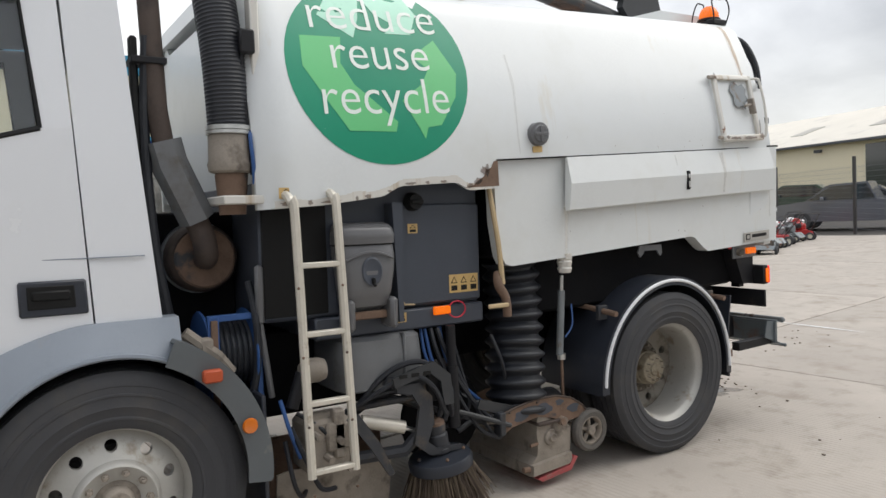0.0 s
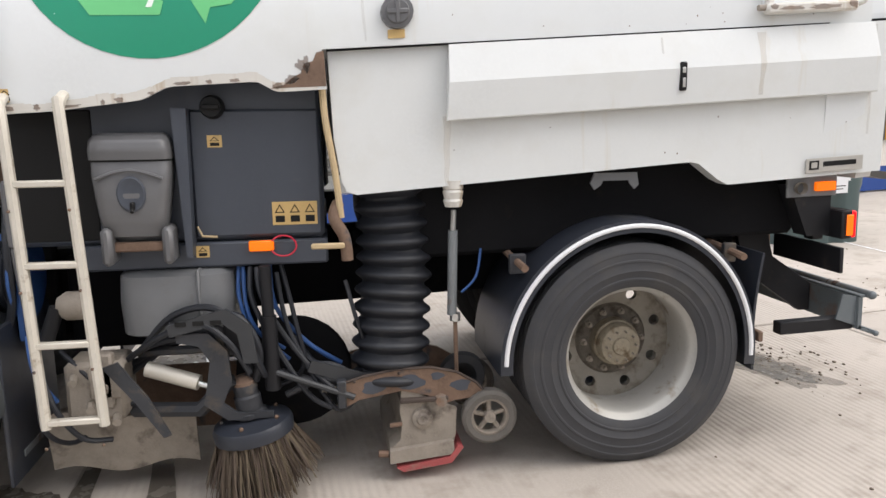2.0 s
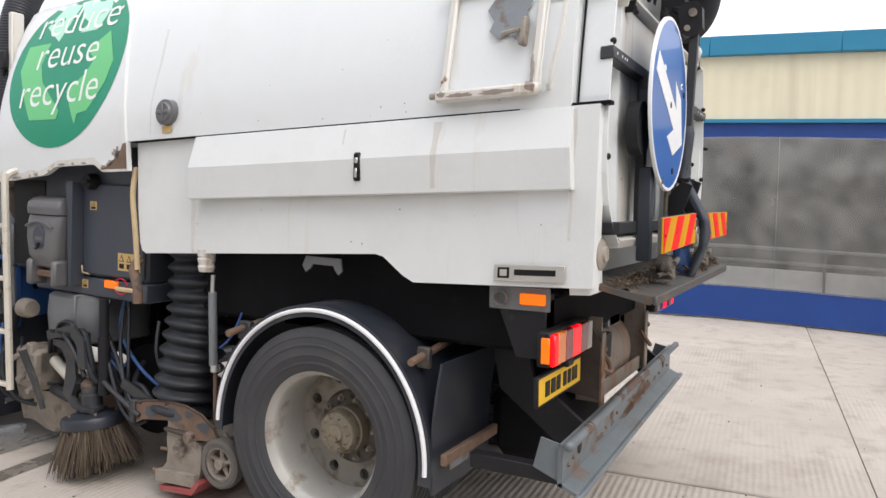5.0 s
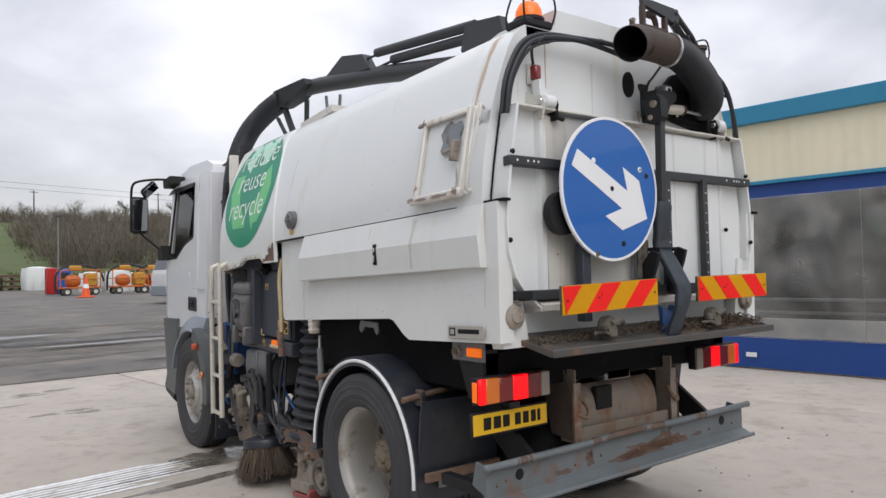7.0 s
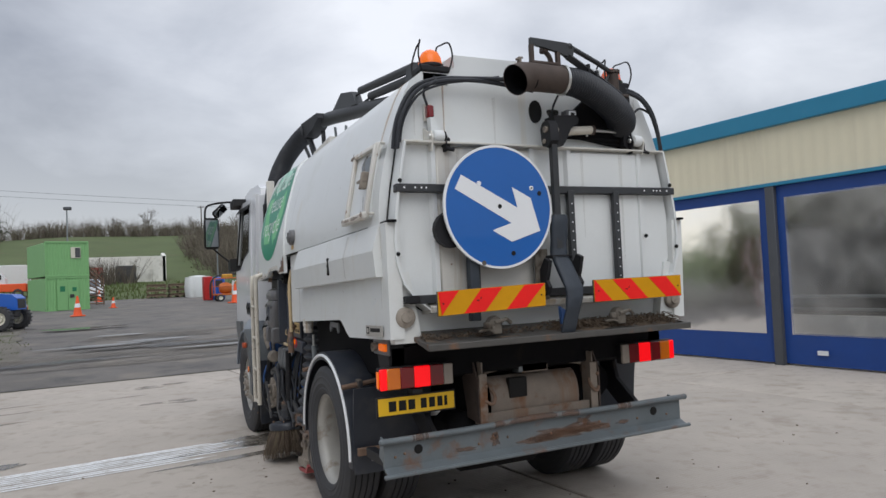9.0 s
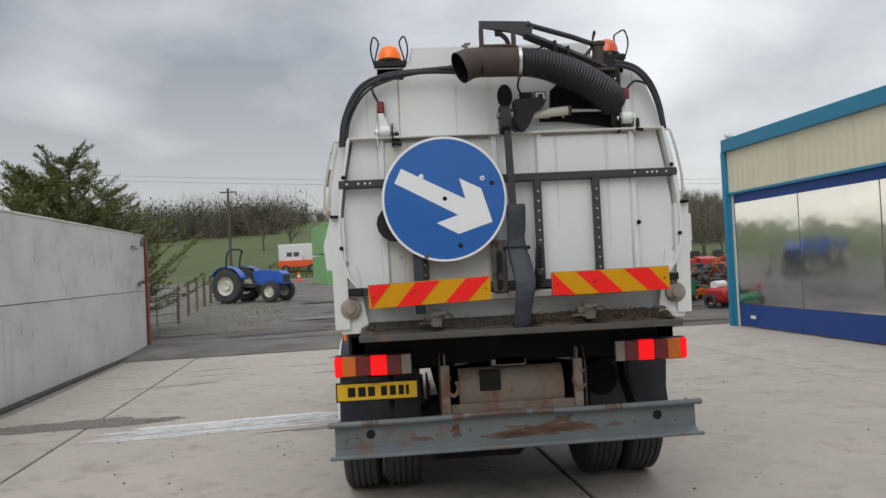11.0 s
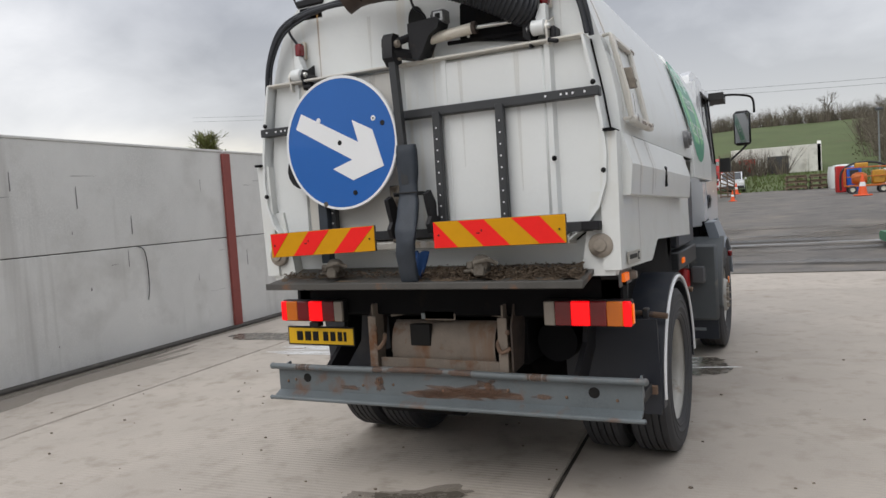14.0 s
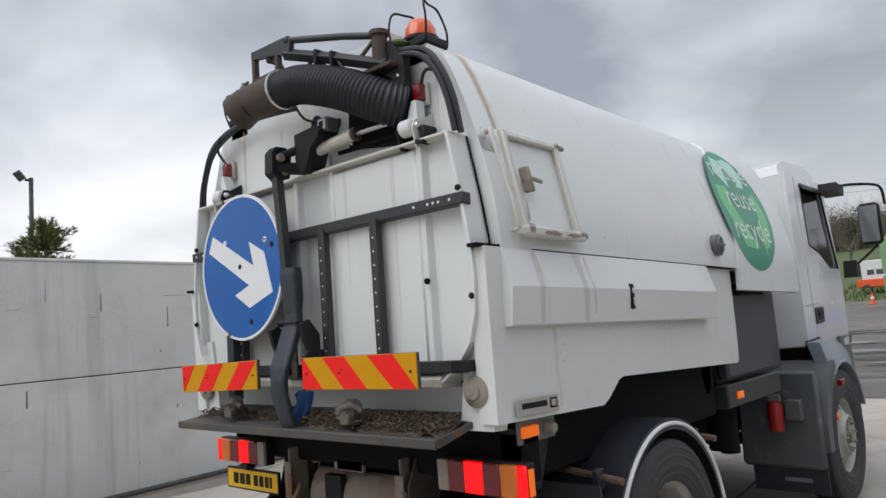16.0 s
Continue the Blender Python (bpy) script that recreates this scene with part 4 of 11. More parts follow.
# chevron marker boards
BOARDS = (
    (-0.892, -0.175, 1.578, 0.010, (((-0.892, -0.758), (-0.873, -0.873)), ((-0.615, -0.470), (-0.732, -0.593)), ((-0.320, -0.177), (-0.449, -0.314)))),
    (0.190, 0.900, 1.592, 0.003, (((0.190, 0.198), (0.190, 0.327)), ((0.334, 0.479), (0.469, 0.614)), ((0.625, 0.774), (0.767, 0.898)))))
for x0, x1, zt, skew, stripes in BOARDS:
    def lean(x, y, z, x0=x0, x1=x1, skew=skew):
        return (x, y, z + skew * ((x - x0) / (x1 - x0) - 0.5) * 2)
    board = part("marker_board", G().box(x0, x1, -0.008, -0.002, zt - 0.138, zt, 0.001), board_yellow, truck, "red and yellow reflective marker board", lean)
    part("board_back", G().box(x0 - 0.001, x1 + 0.001, -0.0015, 0.0125, zt - 0.139, zt + 0.001, 0.001), shelf_steel, board, "grey metal back", lean)
    for (ta, tb), (ba, bb) in stripes:
        part("stripe", G().prism([(ba + 0.001, zt - 0.136), (bb - 0.001, zt - 0.136), (tb - 0.001, zt - 0.002), (ta + 0.001, zt - 0.002)], "y", -0.0105, -0.007), board_red, board, "red stripe", lean)
    for dx in (0.03, x1 - x0 - 0.03):
        part("screw", G().lathe([(0, -0.014), (0.005, -0.013), (0.005, -0.009)], "y", (x0 + dx, 0, zt - 0.07), 8), ink, board, "", lean)
    part("scuff", G().box(x0 + 0.245, x0 + 0.262, -0.0112, -0.0102, zt - 0.072, zt - 0.066, 0.0003).box(x0 + 0.27, x0 + 0.276, -0.0112, -0.0102, zt - 0.062, zt - 0.05, 0.0003), ink, board, "", lean)

# debris shelf
shelf = part("debris_shelf", G().prism([(0.0, 1.252), (0.0, 1.270), (0.16, 1.290), (0.30, 1.330), (0.30, 1.30), (0.02, 1.238)], "x", -0.955, 0.965), shelf_steel, truck, "rusty steel shelf heaped with wet leaf debris")
part("shelf_lip", G().box(-0.96, 0.97, -0.008, 0.006, 1.236, 1.274, 0.004), shelf_steel, shelf)


def ease_in(u):
    return min(1.0, max(0.0, (u - 0.42) * 5))


def heap():
    g = G()
    rr = random.Random(5)
    for _ in range(1900):
        x = rr.uniform(-0.93, 0.93)
        if x < -0.05 and rr.random() < 0.55:
            x = rr.uniform(0.0, 0.93)
        y = rr.uniform(0.035, 0.2) if x > -0.05 else rr.uniform(0.09, 0.2)
        a, b = rr.uniform(0.004, 0.015), rr.uniform(0.003, 0.009)
        z = 1.272 + 0.16 * y + rr.uniform(0, 0.03) * (1.4 if x > -0.1 else 0.8)
        m = Matrix.Translation((x, y, z)) @ Euler((rr.uniform(-0.6, 0.6), rr.uniform(-0.6, 0.6), rr.uniform(0, 6.3))).to_matrix().to_4x4()
        g.add([m @ Vector(p) for p in ((-a, 0, 0), (0, -b, 0.002), (a, 0, 0), (0, b, 0.003), (0, 0, 0.006))], [(0, 1, 4), (1, 2, 4), (2, 3, 4), (3, 0, 4), (0, 3, 2, 1)])
    g.sheet(lambda u, v: (-0.93 + 1.87 * u, 0.03 + 0.22 * v, 1.262 + 0.045 * v + 0.024 * noise.noise(Vector((u * 22, v * 4, 0))) + 0.012 * ease_in(u)), 90, 8)
    return g


tagged(part("leaf_debris", heap(), debris_mat, shelf, "dark wet leaves and grit", recalc=False), kind="stuff")
for x in (-0.50, 0.42):
    part("door_latch", G().lathe([(0, -0.04), (0.02, -0.04), (0.03, -0.025), (0.043, -0.02), (0.05, 0.0), (0.046, 0.03), (0, 0.03)], "y", (x, 0.06, 1.36), 14).box(x - 0.03, x + 0.03, 0.02, 0.12, 1.30, 1.35, 0.006).box(x - 0.075, x - 0.035, 0.03, 0.07, 1.335, 1.375, 0.008).tube([(x - 0.02, 0.018, 1.37), (x + 0.06, 0.02, 1.385), (x + 0.10, 0.04, 1.36)], 0.012, 8).tube([(x - 0.10, 0.07, 1.32), (x - 0.05, 0.045, 1.33), (x - 0.02, 0.03, 1.315)], 0.010, 8), grimy_cap, truck, "grimy door clamp")

def set_aft(*a, **k):
    return part(*a, shape=aft, **k)


# upper tail: hinge arms, red lamps, beacons, cables
for s, zl in ((-1, 2.667), (1, 2.70)):
    x = s * 0.775
    lamp = set_aft("high_tail_lamp", G().box(x - 0.022, x + 0.022, 0.165, 0.215, zl - 0.045, zl + 0.03, 0.008), lens_red, truck, "small red high-level lamp")
    set_aft("lamp_base", G().box(x - 0.018, x + 0.018, 0.205, 0.235, zl - 0.05, zl + 0.04, 0.003), black_steel, lamp)
    arm = set_aft("hinge_arm", G().prism([(x - 0.016, zl - 0.05), (x + 0.014, zl - 0.05), (x - s * 0.02 + 0.034, zl - 0.15), (x - s * 0.02 + 0.036, zl - 0.18), (x - s * 0.02 - 0.03, zl - 0.18), (x - s * 0.02 - 0.03, zl - 0.14)], "y", 0.15, 0.20), white_paint, truck, "white door hinge arm")
    set_aft("lamp_mount", G().box(x - 0.028, x + 0.028, 0.205, 0.232, zl - 0.06, zl + 0.045, 0.006), white_rusty, arm)
    hx = x - s * 0.02
    set_aft("hinge_boss", G().lathe([(0, -0.036), (0.030, -0.036), (0.038, -0.030), (0.038, 0.030), (0.030, 0.036), (0, 0.036)], "x", (hx, 0.13, zl - 0.17), 16), white_paint, arm)
    set_aft("hinge_pin", G().lathe([(0, -0.062), (0.014, -0.062), (0.018, -0.055), (0.018, 0.055), (0.014, 0.062), (0, 0.062)], "x", (hx, 0.13, zl - 0.17), 10), steel_bright, arm)
    for q in (-0.046, 0.046):
        set_aft("hinge_cheek", G().prism([(0.10, zl - 0.18), (0.12, zl - 0.14), (0.16, zl - 0.14), (0.232, zl - 0.10), (0.232, zl - 0.26), (0.12, zl - 0.26)], "x", hx + q - 0.005, hx + q + 0.005), white_rusty if q * s > 0 else black_steel, arm)
    set_aft("hinge_block", G().box(hx + 0.056, hx + 0.086, 0.13, 0.22, zl - 0.25, zl - 0.17, 0.008).tube([(hx + 0.05, 0.12, zl - 0.24), (hx + 0.10, 0.12, zl - 0.25)], 0.012, 8), black_steel, arm)
    bx, bz = s * 0.705, 2.965
    beacon = set_aft("beacon", G().lathe([(0.075, 0.0), (0.075, 0.02), (0.07, 0.06), (0.052, 0.095), (0.025, 0.112), (0, 0.116)], "z", (bx, 0.30, bz), 20), lit_amber if s < 0 else beacon_amber, truck, "amber flashing beacon")
    set_aft("beacon_base", G().box(bx - 0.10, bx + 0.10, 0.22, 0.38, bz - 0.045, bz, 0.01), black_steel, beacon)
    set_aft("beacon_foot", G().box(bx - 0.09, bx + 0.09, 0.235, 0.38, bz - 0.13, bz - 0.043, 0.008), white_rusty, beacon)
    for dx in (-0.095, 0.095):
        set_aft("beacon_guard", G().tube(bend([(bx + dx, 0.23, bz - 0.03), (bx + dx * 1.22, 0.215, bz + 0.06), (bx + dx * 1.05, 0.225, bz + 0.145), (bx + dx * 0.80, 0.28, bz + 0.15), (bx + dx * 0.72, 0.35, bz + 0.14), (bx + dx * 1.0, 0.37, bz + 0.04), (bx + dx, 0.37, bz - 0.03)], 4), 0.0055, 6), black_steel, beacon)
    set_aft("beacon_collar", G().lathe([(0.078, -0.004), (0.084, 0.0), (0.084, 0.014), (0.076, 0.02)], "z", (bx, 0.30, bz), 20), black_steel, beacon)
cables = [
    [(-1.03, 0.17, 2.42), (-1.0, 0.165, 2.60), (-0.90, 0.16, 2.78), (-0.74, 0.16, 2.855), (-0.50, 0.15, 2.875), (-0.25, 0.13, 2.88), (-0.08, 0.14, 2.86)],
    [(-1.015, 0.15, 2.42), (-0.985, 0.15, 2.59), (-0.88, 0.15, 2.765), (-0.72, 0.15, 2.84), (-0.48, 0.14, 2.862), (-0.22, 0.15, 2.85), (-0.05, 0.15, 2.83)],
    [(-0.99, 0.16, 2.46), (-0.96, 0.155, 2.60), (-0.86, 0.15, 2.75), (-0.70, 0.15, 2.825), (-0.52, 0.15, 2.86), (-0.30, 0.15, 2.90)],
    [(1.01, 0.17, 2.46), (0.985, 0.165, 2.62), (0.93, 0.16, 2.76), (0.84, 0.17, 2.86), (0.70, 0.17, 2.90), (0.62, 0.2, 2.92)],
    [(0.995, 0.15, 2.47), (0.965, 0.15, 2.62), (0.91, 0.15, 2.75), (0.82, 0.15, 2.84), (0.68, 0.16, 2.88)],
    [(0.79, 0.19, 2.73), (0.84, 0.17, 2.77), (0.92, 0.17, 2.745)],
    [(-0.79, 0.19, 2.70), (-0.82, 0.16, 2.78), (-0.74, 0.15, 2.85), (-0.70, 0.33, 2.93)],
]
for k, line in enumerate(cables):
    set_aft("cable", G().tube(bend(line, 6), 0.014 if k in (0, 1, 3, 4) else 0.008, 8), hose_black, truck, "black electric cable")

# wander suction hose and its arm across the top of the tail
suction = part("suction_mouth", G().tube([(-0.292, 0.028, 2.832), (-0.225, 0.044, 2.862), (-0.165, 0.05, 2.868), (0.07, 0.05, 2.864)], [0.096, 0.091, 0.088, 0.086], 26, caps=False), exhaust_rust, truck, "rusty steel mouth of the suction pipe")
part("mouth_inside", G().tube([(-0.290, 0.029, 2.833), (-0.225, 0.044, 2.862), (-0.05, 0.05, 2.866)], [0.090, 0.084, 0.08], 26, caps=False).tube([(-0.06, 0.05, 2.866), (-0.05, 0.05, 2.866)], 0.082, 20), chassis_black, suction)
part("hose_clamp", G().lathe([(0.088, -0.009), (0.096, -0.009), (0.096, 0.009), (0.088, 0.009)], "x", (0.068, 0.05, 2.864), 26), steel_bright, suction)
part("pipe_lug", G().box(-0.255, -0.235, 0.03, 0.06, 2.94, 2.985, 0.004).tube([(-0.27, 0.04, 2.965), (-0.22, 0.05, 2.985)], 0.008, 6), cast_grey, suction)
part("wander_hose", ribbed(G(), [(0.072, 0.05, 2.864), (0.20, 0.056, 2.852), (0.33, 0.075, 2.815), (0.46, 0.105, 2.765), (0.56, 0.14, 2.715), (0.635, 0.19, 2.675), (0.68, 0.25, 2.655)], lambda t: 0.089 + 0.014 * t, 0.008, 0.019, 24), hose_black, truck, "black corrugated suction hose", angle=60)
boom = part("hose_arm", G().prism([(-0.160, 3.115), (0.110, 3.105), (0.140, 3.092), (0.165, 3.075), (0.150, 3.005), (0.050, 3.040), (-0.130, 3.072), (-0.160, 3.072)], "y", 0.035, 0.062), dark_bar, truck, "dark steel pivoting hose arm")
part("arm_bar", G().tube([(0.11, 0.045, 3.025), (0.36, 0.115, 2.945), (0.64, 0.19, 2.845)], 0.028, 4), dark_bar, boom)
part("arm_ram", G().tube([(0.14, 0.048, 3.085), (0.42, 0.14, 3.035), (0.575, 0.20, 3.002)], 0.0165, 10).ball((0.135, 0.046, 3.087), 0.022, 10, 6), dark_bar, boom)
for x, z0 in ((-0.150, 2.965), (0.045, 2.945)):
    part("arm_hanger", G().box(x - 0.013, x + 0.013, 0.036, 0.066, z0, 3.075, 0.003), exhaust_rust, boom)
part("hanger_foot", G().box(-0.165, 0.058, 0.034, 0.068, 2.955, 2.972, 0.003), exhaust_rust, boom)
part("arm_hook", G().box(-0.062, -0.02, 0.05, 0.10, 3.035, 3.075, 0.006).tube(bend([(-0.04, 0.07, 3.05), (0.0, 0.08, 3.02), (0.02, 0.09, 2.985)], 4), 0.016, 6), exhaust_rust, boom)
for k, q in enumerate((0.36, 0.52)):
    p = Vector((0.11, 0.045, 3.025)).lerp(Vector((0.64, 0.19, 2.845)), q)
    part("arm_clip", G().box(p.x - 0.010, p.x + 0.010, p.y - 0.03, p.y + 0.03, p.z - 0.034, p.z + 0.036, 0.003), black_steel, boom)
part("arm_cable", G().tube(bend([(0.20, 0.10, 2.95), (0.27, 0.12, 2.985), (0.35, 0.12, 2.97), (0.42, 0.12, 2.90), (0.44, 0.12, 2.87)], 5), 0.008, 6), hose_black, boom)
part("pivot_post", G().lathe([(0, 2.835), (0.036, 2.835), (0.036, 2.99), (0.046, 2.992), (0.046, 3.012), (0.02, 3.018), (0, 3.018)], "z", (0.60, 0.20, 0), 14), exhaust_rust, boom)
part("pivot_stay", G().tube([(0.565, 0.20, 2.985), (0.485, 0.16, 2.895)], 0.010, 6), dark_bar, boom)
part("pivot_bracket", G().prism([(0.54, 2.85), (0.585, 2.955), (0.66, 2.955), (0.735, 2.86), (0.735, 2.50), (0.70, 2.47), (0.665, 2.50), (0.66, 2.78)], "y", 0.205, 0.25), black_steel, boom, "black hose bracket")
part("bracket_web", G().box(0.53, 0.70, 0.16, 0.24, 2.825, 2.845, 0.004), exhaust_rust, boom)
pieces("bracket_bolt", G().ball((0.70, 0.203, 2.78), 0.009, 8, 5).ball((0.712, 0.203, 2.56), 0.008, 8, 5).ball((0.36, 0.21, 2.555), 0.009, 8, 5), steel_bright, boom)
set_aft("moss_tuft", G().ball((0.66, 0.2, 2.945), (0.05, 0.05, 0.022), 10, 6), moss, boom, "tuft of green moss")
part("hose_port", G().prism([(0.012 + 0.048 * math.cos(a), 2.715 + 0.075 * math.sin(a)) for a in [2 * math.pi * k / 20 for k in range(20)]], "y", 0.285, 0.299), ink, truck, "black opening in the tail")
part("soot_smudge", G().prism([(0.15 + 0.04 * (1 + 0.35 * math.sin(3 * a)) * math.cos(a), 2.70 + 0.05 * (1 + 0.3 * math.cos(2 * a)) * math.sin(a)) for a in [2 * math.pi * k / 20 for k in range(20)]], "y", 0.290, 0.2942), mat("soot", (0.05, 0.048, 0.045), 0.9, alpha=0.75, var=0.4, scale=25), truck, "sooty smudge")
part("port_housing", G().prism([(0.045, 2.655), (0.215, 2.665), (0.235, 2.64), (0.225, 2.61), (0.17, 2.575), (0.125, 2.49), (0.10, 2.46), (0.065, 2.465), (0.045, 2.53)], "y", 0.12, 0.235), black_steel, truck, "black linkage housing")
part("linkage_arm", G().tube([(-0.02, 0.05, 2.545), (0.06, 0.17, 2.60)], 0.022, 8).tube([(-0.02, 0.06, 2.50), (0.07, 0.19, 2.49)], 0.030, 6).box(0.03, 0.15, 0.19, 0.24, 2.50, 2.62, 0.02), black_steel, truck, "black folded linkage arm")
part("hose_backing", G().prism([(0.29, 2.55), (0.69, 2.49), (0.70, 2.84), (0.60, 2.87), (0.40, 2.82), (0.30, 2.735)], "y", 0.255, 0.286), chassis_black, truck, "black backing plate behind the hose")
part("hose_backing_lip", G().tube([(0.22, 0.25, 2.545), (0.70, 0.25, 2.535)], 0.011, 8), chassis_black, truck)
ram = part("hydraulic_ram", G().tube([(0.15, 0.185, 2.568), (0.39, 0.205, 2.592)], 0.029, 14), alu, truck, "bright hydraulic ram")
part("ram_rod", G().tube([(0.38, 0.205, 2.591), (0.63, 0.215, 2.590)], 0.0105, 10), steel_bright, ram)
pieces("ram_collar", G().tube([(0.388, 0.205, 2.592), (0.410, 0.206, 2.592)], 0.033, 14).ball((0.645, 0.215, 2.592), (0.03, 0.02, 0.022), 10, 6), exhaust_rust, ram)
part("cable_loop", G().tube(bend([(0.08, 0.10, 2.80), (0.075, 0.16, 2.74), (0.10, 0.22, 2.71), (0.095, 0.24, 2.62), (0.06, 0.2, 2.52), (0.09, 0.18, 2.47)], 6), 0.007, 6), hose_black, truck, "loose black cable")
camera_box = set_aft("reversing_camera", G().box(0.17, 0.25, 0.10, 0.17, 2.64, 2.71, 0.006), plastic_grey, truck, "small reversing camera in a pale ring")
set_aft("camera_ring", G().box(0.185, 0.24, 0.094, 0.102, 2.65, 2.70, 0.004), sign_white, camera_box)
set_aft("camera_lens", G().box(0.197, 0.228, 0.0905, 0.096, 2.66, 2.69, 0.004), ink, camera_box)
lever = part("linkage_lever", G().prism([(0.035, 2.50), (0.075, 2.50), (0.100, 1.80), (0.065, 1.80)], "x", -0.042, -0.002), dark_bar, truck, "dark linkage lever with a sleeve", shape=lambda x, y, z: (x + 0.03 * (2.5 - z), y, z))
part("lever_knuckle", G().prism([(0.015, 2.47), (0.020, 2.57), (0.045, 2.60), (0.10, 2.60), (0.13, 2.56), (0.115, 2.45), (0.06, 2.43)], "x", -0.062, 0.0), black_steel, lever)
part("knuckle_pin", G().tube([(-0.078, 0.06, 2.545), (0.02, 0.06, 2.545)], 0.02, 10).tube([(-0.07, 0.085, 2.475), (0.012, 0.085, 2.475)], 0.015, 8), cast_grey, lever)


def sleeve():
    g = G()
    # height, half width, depth, half thickness, sideways
    rows = [(2.010, 0.054, 0.084, 0.030, 0.010), (1.98, 0.058, 0.084, 0.034, 0.010), (1.86, 0.056, 0.090, 0.030, 0.008), (1.80, 0.052, 0.092, 0.026, 0.004), (1.755, 0.056, 0.088, 0.024, 0.004), (1.70, 0.062, 0.066, 0.026, 0.012), (1.62, 0.062, 0.022, 0.024, 0.024), (1.55, 0.060, -0.014, 0.022, 0.030), (1.49, 0.056, -0.022, 0.022, 0.026), (1.43, 0.052, -0.016, 0.020, 0.018), (1.35, 0.050, 0.012, 0.018, 0.010), (1.275, 0.050, 0.038, 0.016, 0.008)]
    def fn(u, v):
        k = v * (len(rows) - 1)
        i = min(int(k), len(rows) - 2)
        a, b, t = rows[i], rows[i + 1], k - int(k) if int(k) < len(rows) - 1 else 1.0
        z, w, y, th, sx = (p + (q - p) * t for p, q in zip(a, b))
        ang = 2 * math.pi * u
        wob = 0.007 * noise.noise(Vector((math.cos(ang) * 1.5, math.sin(ang) * 1.5, z * 11)))
        ca, sa = math.cos(ang), math.sin(ang)
        q = (abs(ca) ** 4 + abs(sa) ** 4) ** -0.25
        return (sx + (w + wob) * ca * q, y + (th + wob) * sa * q, z)
    return g.sheet(fn, 24, 44)


part("lever_sleeve", sleeve(), blue_cloth, lever, "grey-blue cloth sleeve", angle=60)
part("sleeve_strap", G().box(-0.072, 0.082, 0.048, 0.054, 1.748, 1.757, 0.002).box(-0.072, -0.062, 0.05, 0.13, 1.735, 1.757, 0.003).box(0.072, 0.082, 0.05, 0.13, 1.735, 1.757, 0.003), black_steel, lever)
part("blue_wrap", G().sheet(lambda u, v: (0.02 + 0.07 * (1 - 0.75 * v) * (u - 0.3) * 1.4, 0.085 - 0.03 * v + 0.03 * math.sin(7 * u + 2 * v), 1.42 - 0.16 * v + 0.015 * math.sin(9 * u)), 14, 8, (0, 0.02, 0)), hose_blue, lever, "crumpled blue cloth wrap", angle=60)
for x, z0, z1 in ((-0.105, 1.50, 1.72), (0.135, 1.52, 1.74)):
    part("linkage_bracket", G().prism([(0.13, z0), (0.06, z0 + 0.01), (0.035, z0 + 0.06), (0.065, z0 + 0.10), (0.045, z0 + 0.15), (0.025, z1), (0.075, z1 + 0.02), (0.13, z1 - 0.05)], "x", x - 0.012, x + 0.012), black_steel, truck)
part("linkage_plate", G().box(-0.145, -0.05, 0.135, 0.15, 1.48, 1.80, 0.004), grimy_cap, truck)
part("strap_bracket", G().box(0.118, 0.15, 0.12, 0.15, 1.50, 1.62, 0.005), black_steel, truck)

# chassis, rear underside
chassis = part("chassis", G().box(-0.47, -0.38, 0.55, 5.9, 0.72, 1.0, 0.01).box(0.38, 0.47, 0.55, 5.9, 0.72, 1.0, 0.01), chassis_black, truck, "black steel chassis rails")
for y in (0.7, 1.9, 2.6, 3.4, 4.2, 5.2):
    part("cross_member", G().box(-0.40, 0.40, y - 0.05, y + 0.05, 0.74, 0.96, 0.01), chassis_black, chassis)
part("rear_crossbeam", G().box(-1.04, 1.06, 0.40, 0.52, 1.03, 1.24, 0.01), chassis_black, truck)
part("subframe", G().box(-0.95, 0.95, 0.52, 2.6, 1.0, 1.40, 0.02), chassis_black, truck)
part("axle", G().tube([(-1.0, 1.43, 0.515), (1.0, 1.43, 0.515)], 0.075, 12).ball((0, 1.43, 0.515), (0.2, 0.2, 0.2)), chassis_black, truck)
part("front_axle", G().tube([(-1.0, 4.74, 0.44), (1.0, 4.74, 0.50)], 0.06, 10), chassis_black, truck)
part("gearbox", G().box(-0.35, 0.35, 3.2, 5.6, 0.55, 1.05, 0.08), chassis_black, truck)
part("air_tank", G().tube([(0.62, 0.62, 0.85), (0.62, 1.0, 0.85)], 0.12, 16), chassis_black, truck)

def back(x, y, z):
    """The bumper stands a little askew."""
    return (x, y + 0.095 + 0.028 * x, z)


bumper = part("rear_bumper", G().prism([(0.215, 0.545), (0.235, 0.545), (0.235, 0.700), (0.215, 0.700)], "x", -1.15, 1.15), bumper_grey, truck, "dented grey steel rear bumper with rust", shape=back)


def rolled(z0, dy):
    """The rolled upper and lower flange, dented in the middle."""
    pts = []
    for i in range(25):
        x = -1.17 + 2.34 * i / 24
        pts.append((x, 0.185 + dy, z0 + (0.012 * math.exp(-((x + 0.1) / 0.3) ** 2) if z0 > 0.6 else 0.0)))
    return pts


